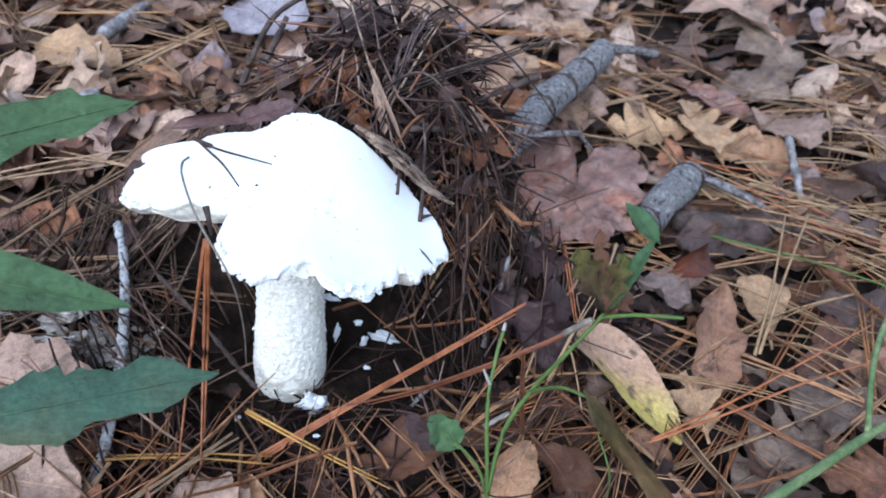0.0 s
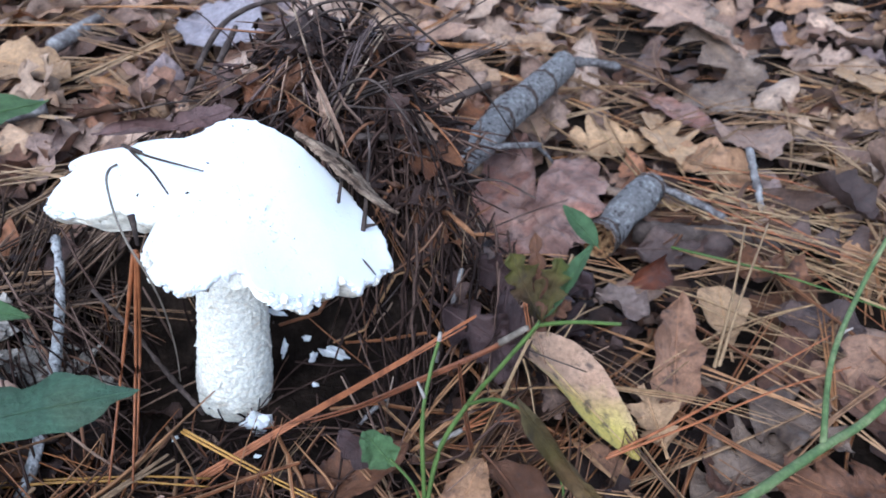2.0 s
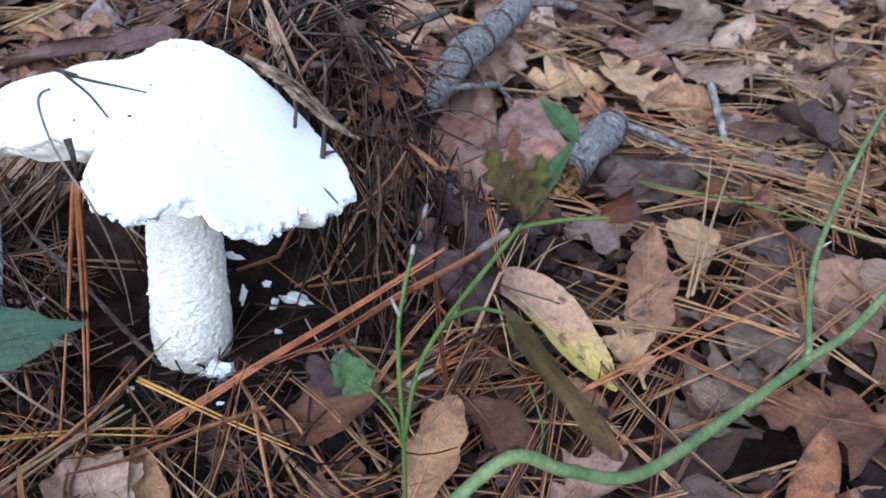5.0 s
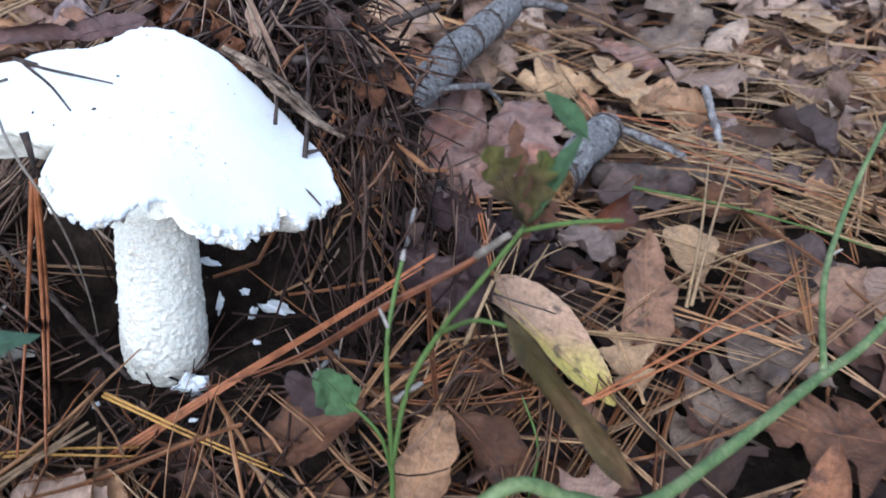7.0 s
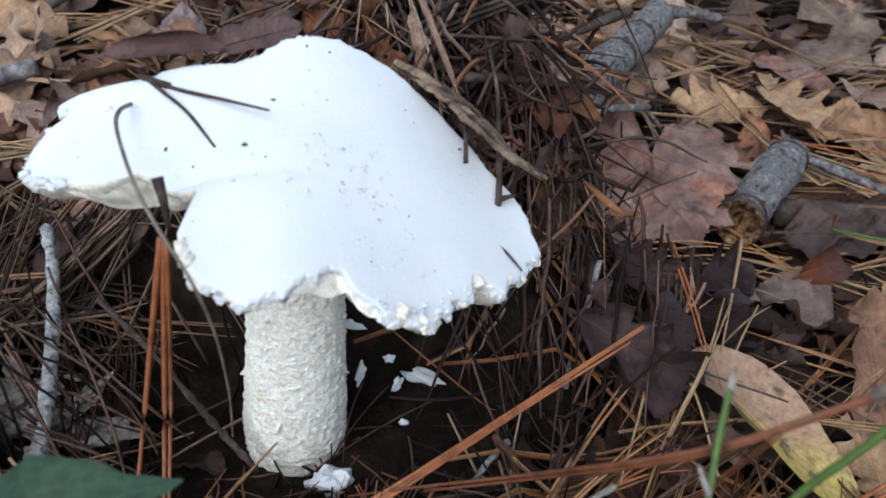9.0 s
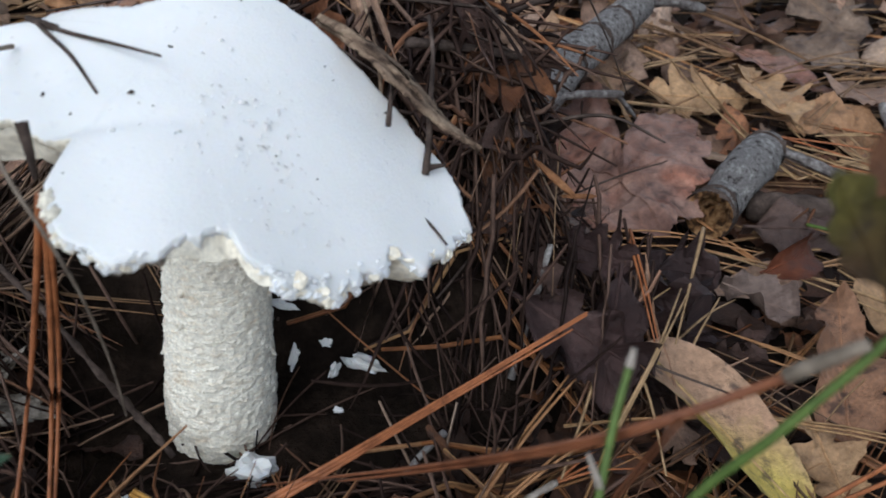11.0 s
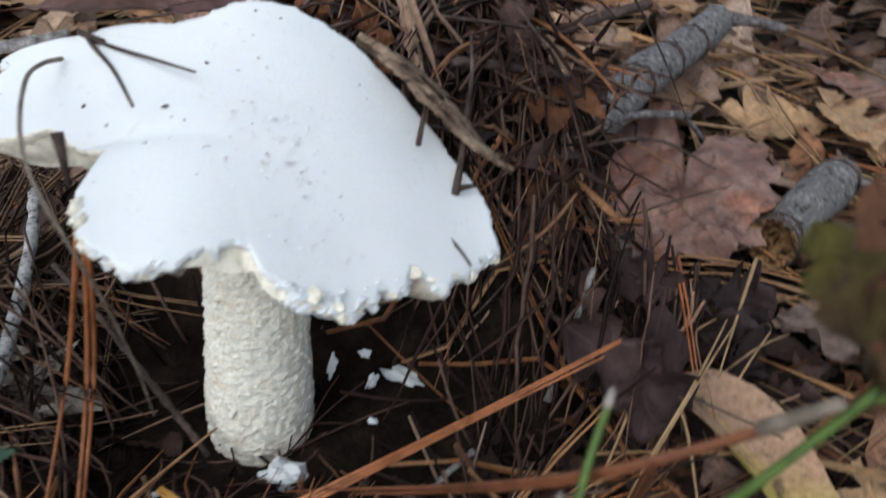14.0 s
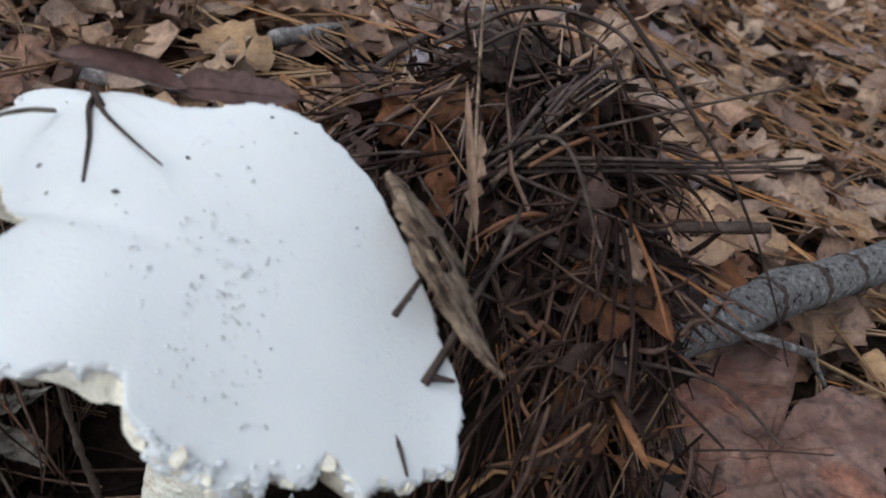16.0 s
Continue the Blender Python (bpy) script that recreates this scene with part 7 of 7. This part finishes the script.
# needles that hang over the rim of the hollow, their dark tones painting its shade
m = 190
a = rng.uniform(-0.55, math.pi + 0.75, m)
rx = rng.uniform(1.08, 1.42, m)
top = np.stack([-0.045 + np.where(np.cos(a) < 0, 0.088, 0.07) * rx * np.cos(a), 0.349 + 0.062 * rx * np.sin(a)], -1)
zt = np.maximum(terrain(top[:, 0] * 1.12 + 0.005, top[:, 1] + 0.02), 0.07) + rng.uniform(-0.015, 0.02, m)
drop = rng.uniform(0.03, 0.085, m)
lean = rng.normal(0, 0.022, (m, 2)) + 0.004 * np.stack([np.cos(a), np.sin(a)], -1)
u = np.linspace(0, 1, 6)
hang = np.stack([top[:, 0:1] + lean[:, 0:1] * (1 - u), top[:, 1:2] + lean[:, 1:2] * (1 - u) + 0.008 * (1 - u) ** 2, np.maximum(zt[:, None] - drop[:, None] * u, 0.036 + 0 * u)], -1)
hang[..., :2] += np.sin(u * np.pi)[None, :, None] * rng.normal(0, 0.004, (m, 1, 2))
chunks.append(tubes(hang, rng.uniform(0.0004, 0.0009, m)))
# thin rootlets and stems hanging from the heap beside the hollow
m = 46
bx, by = arch.uniform(0.030, 0.110, m), arch.uniform(0.385, 0.425, m)
u = np.linspace(0, 1, 9)[None, :, None]
head = np.stack([bx, by + 0.012, 0.118 - 0.45 * (bx - 0.03) + arch.normal(0, 0.014, m)], -1)
foot = np.stack([bx + arch.normal(-0.006, 0.012, m), by - arch.uniform(0.010, 0.030, m), 0.050 - 0.1 * (bx - 0.03) + arch.normal(0, 0.006, m)], -1)
line = head[:, None] * (1 - u) + foot[:, None] * u + np.cumsum(arch.normal(0, 0.0009, (m, 9, 3)), 1)
chunks.append(tubes(line, arch.uniform(0.0004, 0.0010, m), 4))
# short broken bits in the bottom and front of the hollow, in the same shaded tones
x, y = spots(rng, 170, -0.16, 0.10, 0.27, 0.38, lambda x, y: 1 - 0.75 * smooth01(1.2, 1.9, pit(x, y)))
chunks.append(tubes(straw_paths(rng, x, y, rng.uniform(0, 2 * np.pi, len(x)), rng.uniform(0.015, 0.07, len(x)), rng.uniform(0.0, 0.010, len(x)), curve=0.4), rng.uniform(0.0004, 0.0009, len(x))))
# straw matted in front of the stem and down the bank into the hollow
x, y = rng.normal(-0.045, 0.06, 130), rng.normal(0.276, 0.026, 130)
ok = (y < 0.322) & (y > 0.19)
x, y = x[ok], y[ok]
chunks.append(tubes(straw_paths(rng, x, y, rng.uniform(0, 2 * np.pi, len(x)), rng.uniform(0.02, 0.09, len(x)), rng.uniform(0.001, 0.014, len(x)), curve=0.4, poke=0.012), rng.uniform(0.0004, 0.0009, len(x))))
m = 80
u = np.linspace(0, 1, 6)
tx, ty = rng.normal(-0.148, 0.012, m), rng.normal(0.345, 0.035, m)
foot = np.stack([tx + rng.uniform(0.012, 0.05, m), ty + rng.normal(-0.02, 0.02, m), rng.uniform(0.042, 0.06, m)], -1)
head = np.stack([tx, ty, 0.085 + rng.uniform(-0.01, 0.03, m)], -1)
bow = rng.normal(0, 0.006, (m, 1, 3)) * np.sin(u * np.pi)[None, :, None]
chunks.append(tubes(head[:, None] * (1 - u)[None, :, None] + foot[:, None] * u[None, :, None] + bow, rng.uniform(0.0004, 0.0009, m)))
for name, mat, these in (("heaved_needles", heaved_straw_mat, chunks[:1]), ("old_needles", shaded_old_straw_mat, chunks[1:])):
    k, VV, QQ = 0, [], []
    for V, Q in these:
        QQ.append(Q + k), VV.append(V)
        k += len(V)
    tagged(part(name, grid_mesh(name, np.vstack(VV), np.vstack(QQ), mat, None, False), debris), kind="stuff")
x, y = rng.normal(0.0, 0.085, 620), rng.normal(0.45, 0.07, 620)
ok = pit(x, y) > 1.55
ok &= np.hypot(x - 0.122, y - 0.562) > 0.074
x, y = x[ok], y[ok]
p, r = lay(x, y, rng, rng.uniform(0.000, 0.030, len(x)), rng.uniform(0.3, 1.1, len(x)))
V, Q, U = scatter(high, p, r, rng.uniform(0.14, 0.65, len(x)) ** 1.2, rng)
x, y = spots(rng, 240, -0.15, 0.16, 0.20, 0.36, lambda x, y: 1.0 * ~((y > 0.305) & (np.abs(x + 0.045) < 0.05)))
p, r = lay(x, y, rng, rng.uniform(0.001, 0.008, len(x)), rng.uniform(0.1, 0.6, len(x)))
V2, Q2, U2 = scatter(high, p, r, rng.uniform(0.15, 0.60, len(x)), rng)
# scraps before the hollow wear the darkened tones as painted shade
tagged(part("damp_leaves", grid_mesh("damp_leaves", V2, Q2, shaded_humus_leaf_mat, U2), debris, "leaf scraps coloured blackish for shade near the ground"), kind="stuff")
tagged(part("rotten_leaves", grid_mesh("rotten_leaves", V, Q, mound_leaf_mat, U), debris), kind="stuff")

# ---- leaves and needles nearest the walk, each a piece of its own ----
rng = np.random.RandomState(404)
near_meshes = [grid_mesh("leaf", V, Q, leaf_near_mat, uv) for V, Q, uv in leaf_variants(9, 26, fine=True)]
x, y = spots(rng, 1500, -0.38, 0.52, 0.20, 0.80, lambda x, y: litter_chance(x, y) * clear(x, y))
x, y = x[:300], y[:300]
p, r = lay(x, y, rng, rng.uniform(0.008, 0.024, len(x)), rng.uniform(0.08, 0.35, len(x)))
for i in range(len(x)):
    s = rng.uniform(0.5, 0.95)
    ob = part("leaf", near_meshes[i % len(near_meshes)], leaf_litter)
    ob.matrix_local = Matrix.Translation(p[i]) @ Matrix(r[i].tolist()).to_4x4() @ Matrix.Scale(s, 4)
straw_meshes = []
for i in range(14):
    L = rng.uniform(0.09, 0.16)
    u = np.linspace(-0.5, 0.5, 8)
    lines = []
    for j in range(rng.randint(2, 4)):
        q, c = rng.normal(0, 0.05), rng.normal(0, 0.10)
        lines.append(np.stack([u * L, (u + 0.5) * q * L + c * L * u * u, 0.02 * L * np.cos(u * 3) + (u + 0.5) * rng.normal(0, 0.02) * L], -1))
    V, Q = tubes(np.array(lines), rng.uniform(0.0007, 0.0011, len(lines)), 4)
    straw_meshes.append((grid_mesh("needle_bundle", V, Q, straw_near_mat, None, False), grid_mesh("needle_bundle", V, Q, tan_near_mat, None, False)))
x, y = spots(rng, 2500, -0.38, 0.55, 0.20, 0.85, lambda x, y: straw_chance(x, y) * (0.3 + 0.7 * clear(x, y)) * ~((x > -0.2) & (x < 0.04) & (y > 0.25) & (y < 0.46)) * (1 - 0.6 * ((x > 0.0) & (x < 0.2) & (y < 0.38))))
x, y = x[:290], y[:290]
p, r = lay(x, y, rng, rng.uniform(0.016, 0.032, len(x)), rng.uniform(0.02, 0.12, len(x)))
for i in range(len(x)):
    # needles farther off and to one side take the haze-greyed tan set
    ob = part("needle_bundle", straw_meshes[i % len(straw_meshes)][int(x[i] < 0.0 or y[i] > 0.58)], pine_straw)
    ob.matrix_local = Matrix.Translation(p[i]) @ Matrix(r[i].tolist()).to_4x4()
old_meshes = []
for i in range(12):
    L = rng.uniform(0.05, 0.10)
    u = np.linspace(-0.5, 0.5, 7)
    c = rng.normal(0, 0.25)
    V, Q = tubes(np.stack([u * L, c * L * u * u, 0.05 * L * np.cos(u * 3)], -1)[None], [rng.uniform(0.0006, 0.0010)], 4)
    old_meshes.append(grid_mesh("needle", V, Q, old_straw_near_mat, None, False))
x, y = rng.normal(0.02, 0.05, 700), rng.normal(0.45, 0.04, 700)
ok = pit(x, y) > 1.9
x, y = x[ok][:280], y[ok][:280]
p, r = lay(x, y, rng, rng.uniform(0.010, 0.026, len(x)), rng.uniform(0.1, 0.5, len(x)))
for i in range(len(x)):
    ob = part("needle", old_meshes[i % len(old_meshes)], debris)
    ob.matrix_local = Matrix.Translation(p[i]) @ Matrix(r[i].tolist()).to_4x4()
